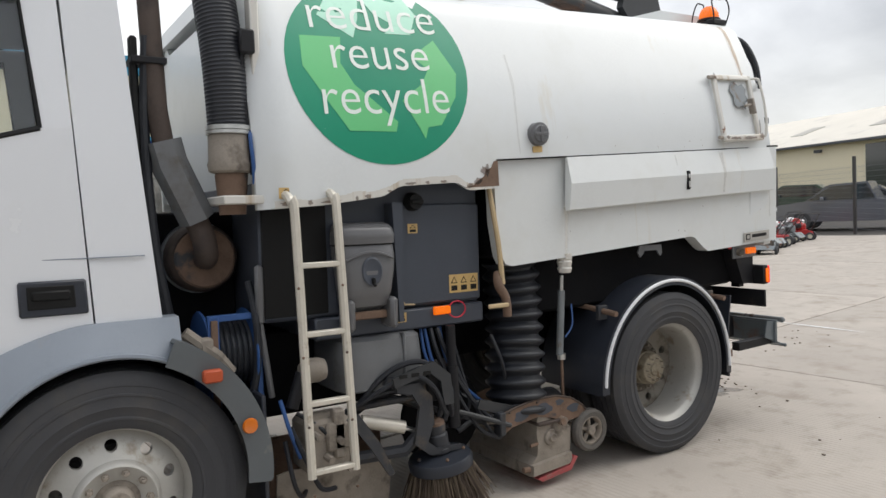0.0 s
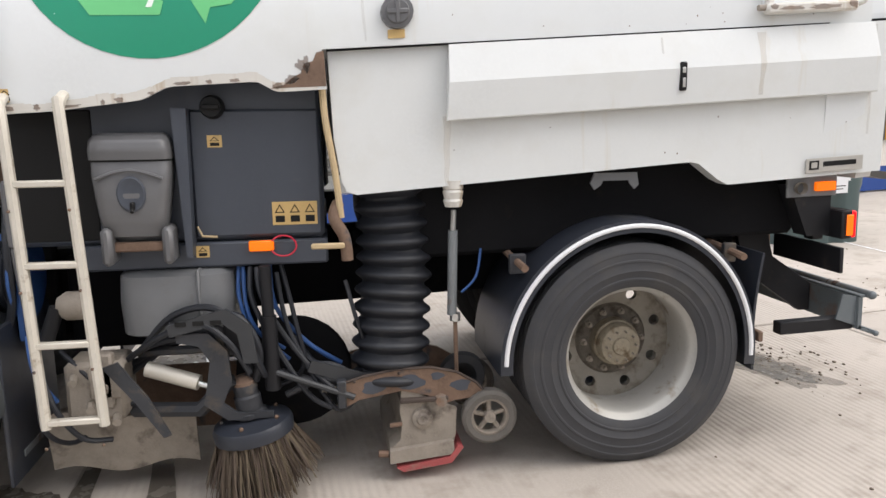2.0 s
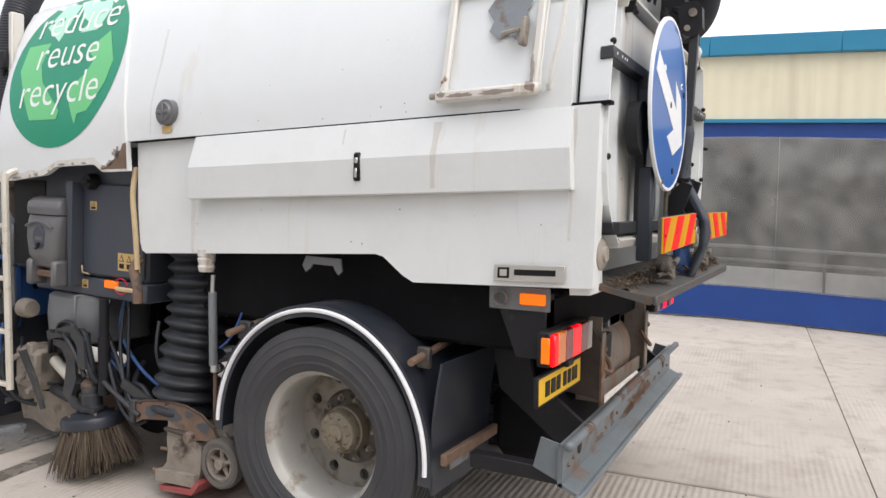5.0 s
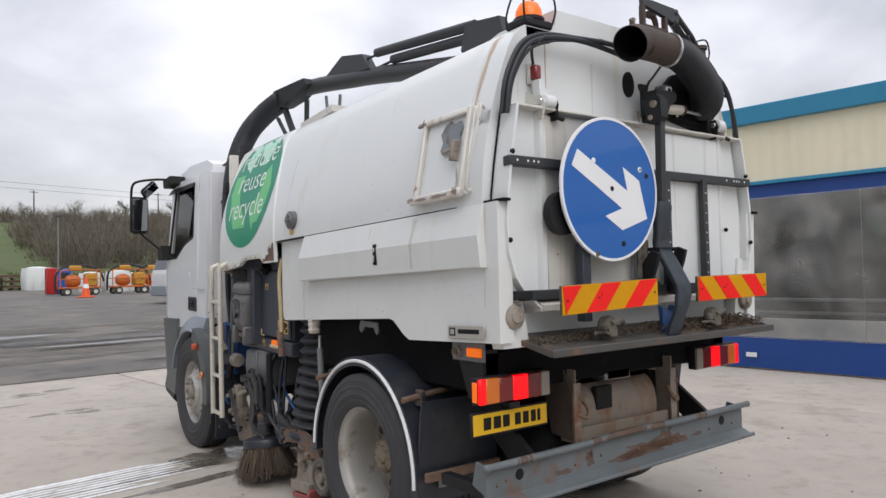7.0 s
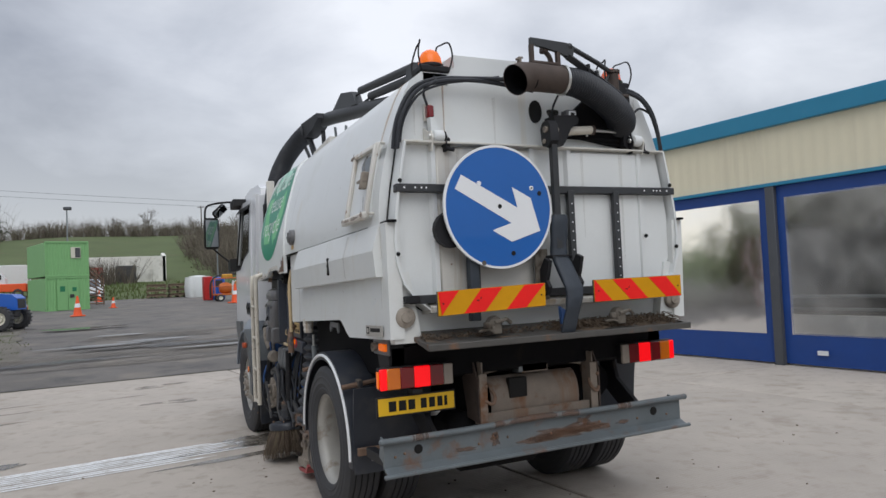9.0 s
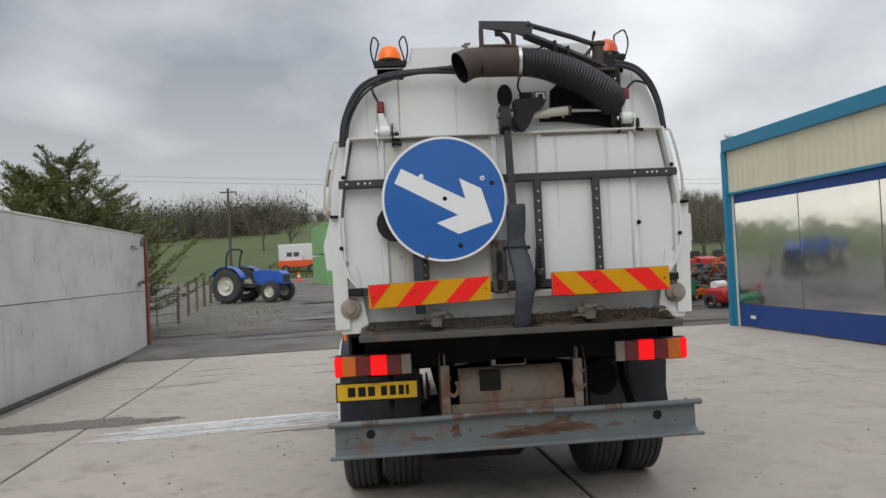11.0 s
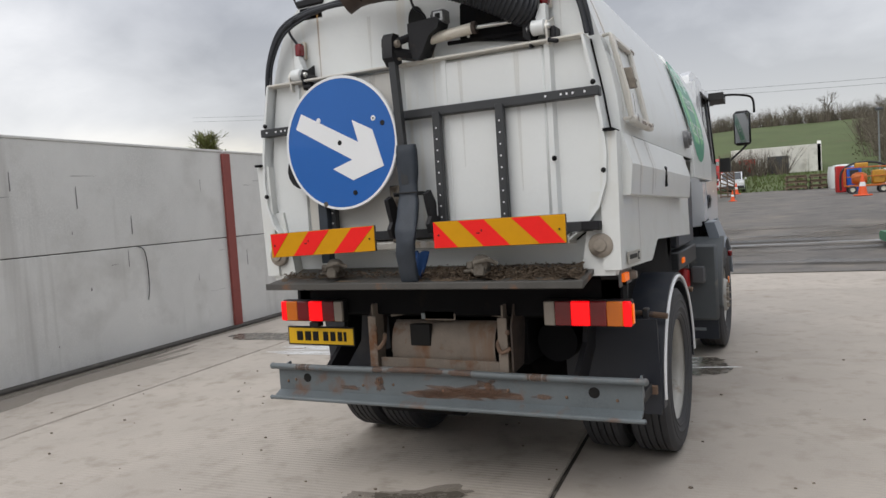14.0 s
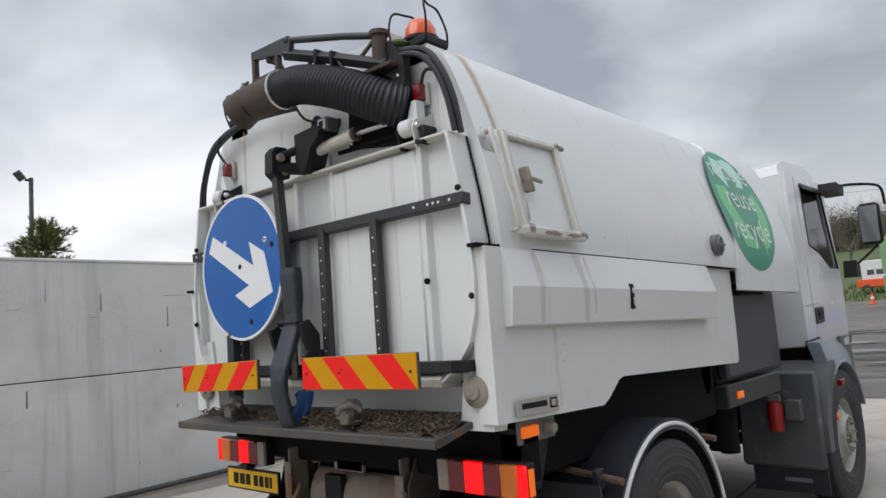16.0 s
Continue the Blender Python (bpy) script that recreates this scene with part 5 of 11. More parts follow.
pieces("bumper_roll", G().tube(rolled(0.715, 0.0), 0.019, 10).box(-1.15, 1.15, 0.185, 0.23, 0.700, 0.714, 0.003), bumper_grey, bumper, shape=back)
pieces("bumper_flange", G().prism([(0.15, 0.515), (0.15, 0.528), (0.225, 0.562), (0.235, 0.55)], "x", -1.15, 1.15).tube(rolled(0.522, -0.04), 0.012, 8), bumper_grey, bumper, shape=back)
for s in (-1, 1):
    part("bumper_arm", G().box(s * 1.06, s * 1.12, 0.235, 0.62, 0.54, 0.60, 0.004), black_steel, bumper, shape=back)
    pieces("bumper_end", G().ball((s * 1.17, 0.185, 0.715), 0.021, 10, 6).ball((s * 1.165, 0.148, 0.522), 0.014, 10, 6), bumper_grey, bumper, shape=back)
    part("bumper_hanger", G().prism([(0.50, 1.0), (0.66, 1.0), (0.62, 0.80), (0.30, 0.56), (0.24, 0.56), (0.24, 0.70), (0.46, 0.86)], "x", s * 0.78, s * 0.81), black_steel, bumper, shape=back)
for x, z, r in ((-0.93, 0.64, 0.028), (0.90, 0.64, 0.030), (-0.40, 0.645, 0.022), (0.30, 0.645, 0.022)):
    part("bumper_hole", G().lathe([(0, -0.0015), (r * 0.85, -0.0015), (r, -0.001), (r, 0.001)], "y", (x, 0.214, z), 16), ink if abs(x) > 0.6 else rust_mat, bumper, shape=back)
for x in (-1.08, -1.02, -0.52, -0.31, 0.02, 0.42, 0.75, 1.02):
    part("bumper_bolt", G().ball((x, 0.214, 0.60 + 0.03 * ((x * 7) % 1)), 0.009, 8, 5), rust_mat, bumper, shape=back)
for s in (-1, 1):
    part("bumper_gusset", G().prism([(0.235, 0.56), (0.235, 0.705), (0.31, 0.72), (0.34, 0.60)], "x", s * 1.125, s * 1.135), bumper_grey, bumper, shape=back)
# rust blooming through the paint
for k, (x, z, rx, rz) in enumerate(((-0.05, 0.585, 0.12, 0.022), (0.12, 0.59, 0.22, 0.030), (0.28, 0.60, 0.14, 0.025), (-0.40, 0.625, 0.03, 0.04), (0.30, 0.65, 0.05, 0.03), (0.10, 0.60, 0.30, 0.045), (-0.62, 0.59, 0.08, 0.012), (0.62, 0.60, 0.05, 0.012))):
    ring = [(x + rx * w * math.cos(a), 0.2125, z + rz * w * math.sin(a)) for a, w in [(2 * math.pi * j / 40, 1.0 + 0.9 * noise.noise(Vector((2.2 * math.cos(2 * math.pi * j / 40), 2.2 * math.sin(2 * math.pi * j / 40), 3.1 * k)))) for j in range(40)]]
    part("rust_bloom", G().add([(x, 0.2125, z)] + ring, [(0, 1 + j, 1 + (j + 1) % 40) for j in range(40)]), rust_bloom, bumper, "orange rust patch", shape=back, recalc=False)
for x0, x1, dz in ((-0.42, 0.22, 0.0), (0.55, 0.66, 0.0), (-0.98, -0.88, 0.0)):
    part("rust_bloom", G().tube([(x0 + (x1 - x0) * i / 8, 0.1845, 0.715 + 0.012 * math.exp(-((x0 + (x1 - x0) * i / 8 + 0.1) / 0.3) ** 2)) for i in range(9)], [0.0195 + 0.0012 * math.sin(5 * i) for i in range(9)], 10), rust_bloom, bumper, shape=back)
# plates, hitch guard
for x in (-0.45, 0.40):
    part("hitch_post", G().box(x - 0.028, x + 0.028, 0.33, 0.342, 0.68, 1.03, 0.003).box(x - 0.006, x + 0.006, 0.342, 0.46, 0.70, 1.10, 0.003), guard_rust, truck, "grey steel hitch post")


def guard(u, v):
    a = radians(200 - 70 * v)
    return (-0.36 + 0.68 * u, 0.62 + 0.22 * math.cos(a), 0.80 + 0.20 * math.sin(radians(-20 + 90 * v)))


part("hitch_guard", G().sheet(guard, 12, 8, (0, 0.008, 0)), guard_rust, truck, "curved rusty hitch guard")
part("guard_hole", G().box(-0.225, -0.09, 0.395, 0.435, 0.845, 0.975, 0.004), ink, truck, "square hole in the guard")
part("guard_plate", G().box(-0.42, 0.38, 0.36, 0.375, 0.70, 0.775, 0.003).box(-0.12, 0.08, 0.40, 0.415, 1.0, 1.055, 0.003), guard_rust, truck)
for s in (-1, 1):
    part("guard_brace", G().tube([(s * 0.36, 0.45, 1.13), (s * 0.10, 0.46, 1.04)], 0.014, 6).tube([(s * 0.38, 0.45, 1.02), (s * 0.12, 0.46, 1.06)], 0.012, 6), cast_grey, truck)
for s in (-1, 1):
    part("pivot_cheek", G().prism([(0.34, 0.72), (0.34, 0.98), (0.40, 1.10), (0.52, 1.14), (0.56, 1.0), (0.50, 0.74)], "x", s * 0.475 - 0.03 * (s > 0), s * 0.485 - 0.03 * (s > 0)), exhaust_rust, truck, "rusty hitch cheek plate")
    pieces("cheek_hook", G().tube(bend([(s * 0.44, 0.34, 0.86), (s * 0.40, 0.31, 0.84), (s * 0.37, 0.33, 0.88), (s * 0.38, 0.36, 0.92)], 4), 0.012, 6).ball((s * 0.43, 0.335, 0.95), 0.016, 8, 5), rust_mat, truck)
part("cross_tie", G().prism([(-0.40, 1.03), (-0.40, 1.07), (-0.10, 1.115), (0.08, 1.115), (0.36, 1.07), (0.36, 1.03), (0.05, 1.085), (-0.08, 1.085)], "y", 0.46, 0.475), exhaust_rust, truck, "rusty cross tie")
part("guard_bracket", G().box(-0.145, 0.075, 0.40, 0.425, 1.005, 1.045, 0.003).box(-0.14, -0.09, 0.42, 0.50, 1.0, 1.05, 0.003), galv, truck)
part("upper_guard", G().tube(bend([(-0.36, 0.45, 1.12), (0, 0.44, 1.09), (0.36, 0.45, 1.12)], 6), 0.02, 8), cast_grey, truck)

# tail lamps: amber, red, lit red, red, clear from the outside in
for s, xo, xi, z0, z1 in ((-1, -1.135, -0.66, 0.995, 1.12), (1, 1.115, 0.65, 0.995, 1.125)):
    lamp = part("tail_lamp", G().box(xo, xi, 0.345, 0.40, z0 - 0.006, z1 + 0.006, 0.006), black_steel, truck, "long tail lamp cluster with the red brake lamp lit")
    cuts = [(0.0, 0.09, lit_red if s < 0 else lit_red), (0.09, 0.27, lens_amber), (0.27, 0.46, lens_red), (0.46, 0.68, lit_red), (0.68, 0.87, lens_red), (0.87, 1.0, lens_clear)]
    for a, b, m_ in cuts:
        part("lens", G().box(xo + (xi - xo) * a + 0.001 * s, xo + (xi - xo) * b - 0.001 * s, 0.325, 0.347, z0, z1, 0.005), m_, lamp)
    part("side_lens", G().box(xo + s * 0.001, xo + s * 0.008, 0.345, 0.38, z0 + 0.01, z1 - 0.015, 0.003), lit_amber, lamp)
    part("lamp_bracket", G().prism([(0.40, 1.25), (0.62, 1.25), (0.52, 1.0), (0.40, 1.0)], "x", s * 0.95, s * 1.05), black_steel, lamp)
    mk = part("side_marker", G().box(s * 1.055, s * 1.078, 0.395, 0.50, 1.216, 1.260, 0.004), lit_amber, truck, "amber side marker lamp")
    part("marker_bracket", G().box(s * 1.045, s * 1.06, 0.38, 0.64, 1.19, 1.285, 0.004), tank_grey, mk)
    part("marker_plug", G().lathe([(0, 0.03), (0.02, 0.03), (0.028, 0.0), (0.028, -0.02)], "x", (s * 1.07, 0.58, 1.235), 10), cast_grey, mk)
part("plate_back", G().box(-1.143, -0.622, 0.3865, 0.406, 0.826, 0.949, 0.003), black_steel, truck)
plate = part("number_plate", G().box(-1.138, -0.627, 0.385, 0.397, 0.832, 0.943, 0.006), plate_yellow, truck, "yellow rear number plate")
for k, (a, b) in enumerate(((0.075, 0.135), (0.145, 0.205), (0.212, 0.268), (0.30, 0.35), (0.36, 0.41), (0.42, 0.465), (0.47, 0.50))):
    part("plate_bar", G().box(-1.138 + a * 0.93, -1.138 + b * 0.93 - 0.008, 0.3815, 0.386, 0.858, 0.918, 0.001), ink, plate)
part("plate_lamp", G().box(-0.93, -0.86, 0.34, 0.40, 0.955, 0.985, 0.004), black_steel, plate)


# ---- wheels ----
# cab, engine and running gear stand a little nose-up against the hopper
NOSE_UP = Matrix.Translation((0, 1.75, 0.9)) @ Matrix.Rotation(0.028, 4, "X") @ Matrix.Translation((0, -1.75, -0.9))
STAND[0] = NOSE_UP


def tyre_mesh(w, seg=56, big=0.0):
    h = w / 2
    prof = [(0.318 - 1.3 * big, -h * 0.80), (0.338 - 1.1 * big, -h * 0.92), (0.352 - big, -h * 0.94), (0.355 - big, -h * 0.975), (0.362 - 0.9 * big, -h * 0.978), (0.366 - 0.8 * big, -h * 0.955), (0.39 - 0.4 * big, -h * 1.0), (0.397 - 0.3 * big, -h * 1.03), (0.404 - 0.2 * big, -h * 1.005), (0.435, -h * 1.0), (0.438, -h * 1.022), (0.446, -h * 1.02), (0.449, -h * 0.992), (0.475, -h * 0.97), (0.478, -h * 0.985), (0.484, -h * 0.98), (0.495 + big, -h * 0.93), (0.513 + big, -h * 0.84)]
    tread = []
    for k in range(-2, 3):
        c = k * h * 0.34
        tread += [(0.520 + big, c - h * 0.125), (0.520 + big, c + h * 0.125)]
        if k < 2:
            tread += [(0.505 + big, c + h * 0.135), (0.505 + big, c + h * 0.205)]
    prof = prof + tread + [(r, -z) for r, z in reversed(prof)]
    return mesh_of("tyre", G().lathe(prof, "x", (0, 0, 0), seg), rubber, angle=30)


def holed_disc(g, x, r0, r1, n, rh, dish=0.0):
    """A wheel disc with n round holes."""
    rm, dr = (r0 + r1) / 2, (r1 - r0) / 2
    half = math.pi / n
    for j in range(n):
        base = 2 * math.pi * j / n
        vs, fs = [], []
        for k in range(16):
            th = 2 * math.pi * k / 16
            c, s_ = math.cos(th), math.sin(th)
            q = max(abs(c), abs(s_))
            for depth, (r, a) in ((0.0, (rm + dr * c / q, base + half * s_ / q)), (0.0, (rm + rh * c, base + rh * s_ / rm)), (-0.03, (rm + rh * c, base + rh * s_ / rm))):
                vs.append((x + depth + dish * (r - r0) / (r1 - r0), r * math.cos(a), r * math.sin(a)))
        for k in range(16):
            k2 = (k + 1) % 16
            fs += [(3 * k, 3 * k2, 3 * k2 + 1, 3 * k + 1), (3 * k + 1, 3 * k2 + 1, 3 * k2 + 2, 3 * k + 2)]
        g.add(vs, fs)
    return g


def lug(size=0.017):
    return G().lathe([(0, 0.04), (size * 0.6, 0.038), (size * 0.6, 0.018), (size, 0.018), (size, 0.0)], "x", (0, 0, 0), 6)


def ring(nm, me, x, r, n):
    return [(nm, me, Matrix.Rotation(2 * math.pi * (k + 0.5) / n, 4, "X") @ Matrix.Translation((x, r, 0))) for k in range(n)]


tyre_wide, tyre_front = tyre_mesh(0.255), tyre_mesh(0.265, big=0.015)
# outward is +x in these meshes
rear_rim = mesh_of("rim", G().lathe([(0.296, -0.178), (0.298, -0.12), (0.289, -0.05), (0.288, 0.03), (0.292, 0.058), (0.300, 0.072), (0.318, 0.086), (0.330, 0.102), (0.335, 0.096), (0.329, 0.07)], "x", (0, 0, 0), 48), rim_steel, angle=50)
rear_disc = mesh_of("wheel_disc", holed_disc(G(), -0.168, 0.178, 0.298, 8, 0.027, 0.012), shaded_disc_steel, angle=40, weld=True)
rear_centre = mesh_of("disc_centre", G().lathe([(0.181, -0.167), (0.168, -0.153), (0.12, -0.150), (0.095, -0.142)], "x", (0, 0, 0), 40), grimy_cap, angle=40)
rear_hub = mesh_of("hub", G().lathe([(0, -0.018), (0.040, -0.018), (0.046, -0.028), (0.094, -0.036), (0.101, -0.046), (0.105, -0.085), (0.113, -0.09), (0.115, -0.16)], "x", (0, 0, 0), 28), hub_steel)
nut_mesh = mesh_of("wheel_nut", lug(), cast_grey)
bolt_mesh = mesh_of("hub_bolt", lug(0.007), cast_grey)
front_rim = mesh_of("rim", G().lathe([(0.275, -0.10), (0.275, -0.04), (0.280, 0.05), (0.293, 0.085), (0.301, 0.10), (0.307, 0.094), (0.301, 0.07)], "x", (0, 0, 0), 48), rim_steel, angle=50)
front_disc = mesh_of("wheel_disc", holed_disc(G(), 0.105, 0.170, 0.281, 10, 0.025, -0.065), rim_steel, angle=40, weld=True)
front_centre = mesh_of("disc_centre", G().lathe([(0.173, 0.106), (0.160, 0.135), (0.152, 0.14), (0.143, 0.135), (0.10, 0.115), (0.09, 0.11)], "x", (0, 0, 0), 40), rim_steel, angle=40)
front_hub = mesh_of("hub", G().lathe([(0, 0.15), (0.05, 0.15), (0.062, 0.14), (0.07, 0.11), (0.092, 0.105)], "x", (0, 0, 0), 24), cast_grey)


def wheel(name, x, y, s, tyre, bits, label, z=0.532):
    m = Matrix.Translation((x, y, z)) @ Matrix.Rotation(0 if s > 0 else math.pi, 4, "Z") @ Matrix.Rotation(0.35, 4, "X")
    w = part(name, tyre, None, truck, label, m=m)
    for nm, me, *q in bits:
        part(nm, me, None, w, m=m @ q[0] if q else m)
    return w


for s in (-1, 1):
    wheel("rear_wheel", s * 1.045, 1.43, s, tyre_wide, (("rim", rear_rim), ("wheel_disc", rear_disc), ("disc_centre", rear_centre), ("hub", rear_hub), *ring("wheel_nut", nut_mesh, -0.153, 0.147, 10), *ring("hub_bolt", bolt_mesh, -0.046, 0.072, 10)), "worn rear tyre on a dusty grey steel rim")
    wheel("rear_wheel", s * 0.745, 1.43, s, tyre_wide, (("rim", rear_rim),), "inner twin rear tyre")
    wheel("front_wheel", s * 1.01, 4.74, s, tyre_front, (("rim", front_rim), ("wheel_disc", front_disc), ("disc_centre", front_centre), ("hub", front_hub), *ring("wheel_nut", nut_mesh, 0.118, 0.125, 10)), "front tyre on a silver steel rim", 0.46)


# rear mudguards
def fender_arc(s):
    c, r0 = (1.43, 0.50), 0.645
    def fn(u, v):
        a = radians(-2 + 186 * v)
        r = r0 + 0.012 * math.sin(math.pi * v)
        y, z = c[0] + r * math.cos(a) * (0.97 if math.cos(a) > 0 else 0.93), c[1] + r * math.sin(a)
        return (s * (0.60 + 0.565 * u), y, z)
    g = G().sheet(fn, 6, 44, (0, 0.0, -0.008))
    # turned-down outer lip
    def lip(u, v):
        x, y, z = fn(1.0, v)
        k = 0.055 * u
        dy, dz = c[0] - y, c[1] - z
        d = math.hypot(dy, dz)
        return (x + s * 0.006 * u, y + dy / d * k, z + dz / d * k)
    g.sheet(lip, 2, 44, (-s * 0.006, 0, 0))
    edge = [Vector(lip(0.45, v / 44)) + Vector((s * 0.003, 0, 0)) for v in range(45)]
    return g, edge


for s in (-1, 1):
    g, edge = fender_arc(s)
    fen = part("mudguard", g, mud_rubber, truck, "black rear mudguard with a white edge strip", angle=50)
    part("edge_strip", G().tube(edge[1:-1], 0.0105, 8), sign_white, fen, "white edge strip")
    pieces("guard_stay", G().tube([(s * 0.55, 0.96, 1.03), (s * 1.19, 0.93, 0.975)], 0.017, 8).tube([(s * 0.55, 1.99, 1.03), (s * 1.19, 1.955, 0.965)], 0.017, 8), rust_mat, fen)
    pieces("stay_clip", G().box(s * 1.05, s * 1.085, 0.905, 0.965, 0.93, 1.02, 0.005).box(s * 1.05, s * 1.085, 1.92, 1.995, 0.92, 1.01, 0.005), gear_steel, fen)
    part("mud_flap", G().sheet(lambda u, v, s=s: (s * (0.60 + 0.55 * u), 0.80 + 0.02 * v + 0.02 * math.sin(3 * v), 0.98 - 0.56 * v), 4, 8, (0, 0.012, 0)), mud_rubber, fen, "hanging black mud flap")
    part("flap_bar", G().box(s * 0.62, s * 1.14, 0.775, 0.80, 0.55, 0.60, 0.004), rust_mat, fen)
    part("flap_bars", G().box(s * 0.86, s * 1.04, 0.803, 0.806, 0.50, 0.54, 0.001), galv, fen)

part("under_tank", G().box(-0.60, 0.10, 0.47, 0.84, 0.42, 0.80, 0.07), chassis_black, truck, "black rounded tank behind the axle")

# ---- cab ----
def cab_form(x, y, z):
    """The cab leans in towards its roof and rounds in towards its nose."""
    k = 1.0 - 0.055 * max(0.0, (z - 1.75) / 0.9) - 0.10 * max(0.0, (y - 5.72) / 0.4) ** 2
    # it sits lower on the near side
    # its back leans forward
    y += 0.08 * max(0.0, z - 1.2) * max(0.0, min(1.0, (5.2 - y) / 0.68))
    return (x * k * (0.925 if x > 0.5 else 1.0), y, z + 0.085 * max(0.0, x))


cab = part("cab", G().box(-1.03, 1.03, 4.52, 4.56, 1.12, 2.62, 0.012).prism([(4.52, 2.60), (5.74, 2.57), (5.66, 2.68), (5.35, 2.74), (4.75, 2.745), (4.55, 2.69)], "x", -1.0, 1.0), cab_white, truck, "white lorry cab", cab_form, angle=25)
part("cab_floor", G().box(-1.0, 1.0, 4.55, 6.0, 1.0, 1.16, 0.01), chassis_black, cab, "", cab_form)
part("cab_front", G().prism([(5.92, 1.62), (5.99, 1.62), (6.08, 1.10), (6.02, 0.95), (5.92, 0.95)], "x", -1.02, 1.02), cab_white, cab, "", cab_form)
part("windscreen", G().prism([(5.965, 1.62), (5.985, 1.62), (5.72, 2.58), (5.70, 2.58)], "x", -0.96, 0.96), window_dark, cab, "curved windscreen glass", cab_form)
part("dashboard", G().box(-0.95, 0.95, 5.55, 5.93, 1.16, 1.66, 0.06), seat_dark, cab, "", cab_form)
for x in (-0.55, 0.55):
    seat = part("seat", G().box(x - 0.25, x + 0.25, 4.85, 5.35, 1.16, 1.42, 0.05).box(x - 0.25, x + 0.25, 4.72, 4.88, 1.40, 2.10, 0.05).box(x - 0.14, x + 0.14, 4.70, 4.82, 2.08, 2.30, 0.04), seat_dark, cab)
WINDOW = [(4.915, 1.975), (5.20, 1.905), (5.46, 1.765), (5.73, 1.745), (5.615, 2.495), (4.955, 2.515)]
for s in (-1, 1):
    X0, X1 = s * 1.015, s * 1.062
    part("corner_panel", G().prism([(4.52, 1.17), (4.778, 1.175), (4.785, 2.62), (4.53, 2.62)], "x", s * 1.0, X1), cab_white, cab, "", cab_form)
    part("front_pillar", G().prism([(5.79, 1.14), (6.00, 1.08), (5.985, 1.63), (5.73, 2.58), (5.665, 2.58), (5.79, 1.735)], "x", s * 0.98, X1), cab_white, cab, "", cab_form)
    dr = part("cab_door", G().prism([(4.787, 1.185), (5.0, 1.12), (5.2, 1.05), (5.78, 1.02), (5.785, 1.74), (5.73, 1.745), (5.46, 1.765), (5.20, 1.905), (4.915, 1.975), (4.79, 1.98)], "x", X0, X1).prism([(4.79, 1.98), (4.915, 1.975), (4.955, 2.515), (4.80, 2.59)], "x", X0, X1).prism([(4.80, 2.59), (4.955, 2.515), (5.615, 2.495), (5.66, 2.575)], "x", X0, X1).prism([(5.73, 1.745), (5.785, 1.74), (5.66, 2.575), (5.615, 2.495)], "x", X0, X1), cab_white, cab, "white cab door", cab_form)
    part("door_window", G().prism(WINDOW, "x", s * 1.035, s * 1.041), window_dark, cab, "cab side window", cab_form).visible_shadow = False
    part("window_seal", G().tube([(s * 1.058, y, z) for y, z in WINDOW + WINDOW[:1]], 0.012, 6), ink, cab, "", cab_form)
    # grey strip paints in the shade of the step pressed into the door
    part("door_crease", G().box(s * 1.058, s * 1.066, 4.56, 5.95, 1.454, 1.459, 0.001), cab_grey, cab, "", cab_form)
    hd = part("door_handle", G().box(s * 1.055, s * 1.072, 4.80, 5.045, 1.235 + 0.05 * (s > 0), 1.375 + 0.05 * (s > 0), 0.035), mud_rubber, cab, "black recessed door handle", cab_form)
    part("handle_grip", G().box(s * 1.068, s * 1.084, 4.86, 5.00, 1.297 + 0.05 * (s > 0), 1.337 + 0.05 * (s > 0), 0.008).box(s * 1.070, s * 1.076, 4.845, 5.015, 1.265 + 0.05 * (s > 0), 1.355 + 0.05 * (s > 0), 0.004), ink, cab, "", cab_form)
    part("visor", G().sheet(lambda u, v, s=s: (s * (1.0 + 0.095 * math.sin(1.3 * v)), 4.95 + 0.84 * u, 2.60 - 0.12 * v - 0.03 * u), 12, 5, (0, 0, 0.006)), ink, cab, "dark wind deflector over the window", cab_form)
    # wheel arch skirt
    def skirt(u, v, s=s):
        a = radians(121 - 109 * u)
        r = 0.545
        y, z = 4.74 + r * math.cos(a), 0.515 + r * math.sin(a)
        top = 1.19 - 0.55 * max(0.0, y - 4.80) ** 1.6 + (0.06 if s > 0 else 0.0)
        return (s * (1.155 - 0.075 * v), y, z + (max(top, z + 0.05) - z) * v)
    part("arch_skirt", G().sheet(skirt, 28, 4, (-s * 0.10, 0, 0)), cab_grey, cab, "grey plastic wheel arch skirt")
    part("arch_lip", G().tube([skirt(k / 28, 0.0) for k in range(29)], 0.012, 6), cab_grey, cab)
    part("arch_lining", G().sheet(lambda u, v, s=s: (s * (0.60 + 0.42 * v), 4.74 + 0.605 * math.cos(radians(168 - 156 * u)), 0.515 + 0.605 * math.sin(radians(168 - 156 * u))), 24, 2, (0, 0, 0.01)), chassis_black, cab)
    part("step_bumper", G().prism([(5.335, 0.62), (5.36, 1.13), (5.98, 1.10), (6.13, 0.98), (6.15, 0.45), (6.05, 0.33), (5.42, 0.33)], "x", s * 0.70, s * 1.095), fender_grey, cab, "dark grey step and bumper corner", cab_form)
    part("bumper_lip", G().box(s * 0.85, s * 1.09, 5.45, 6.12, 0.24, 0.34, 0.03), ink, cab, "", cab_form)
    part("corner_lamp", G().box(s * 0.95, s * 1.03, 5.92, 6.08, 1.0, 1.35, 0.03), glass("lamp_glass", (0.8, 0.8, 0.8), 0.1), cab, "headlamp corner glass", cab_form)
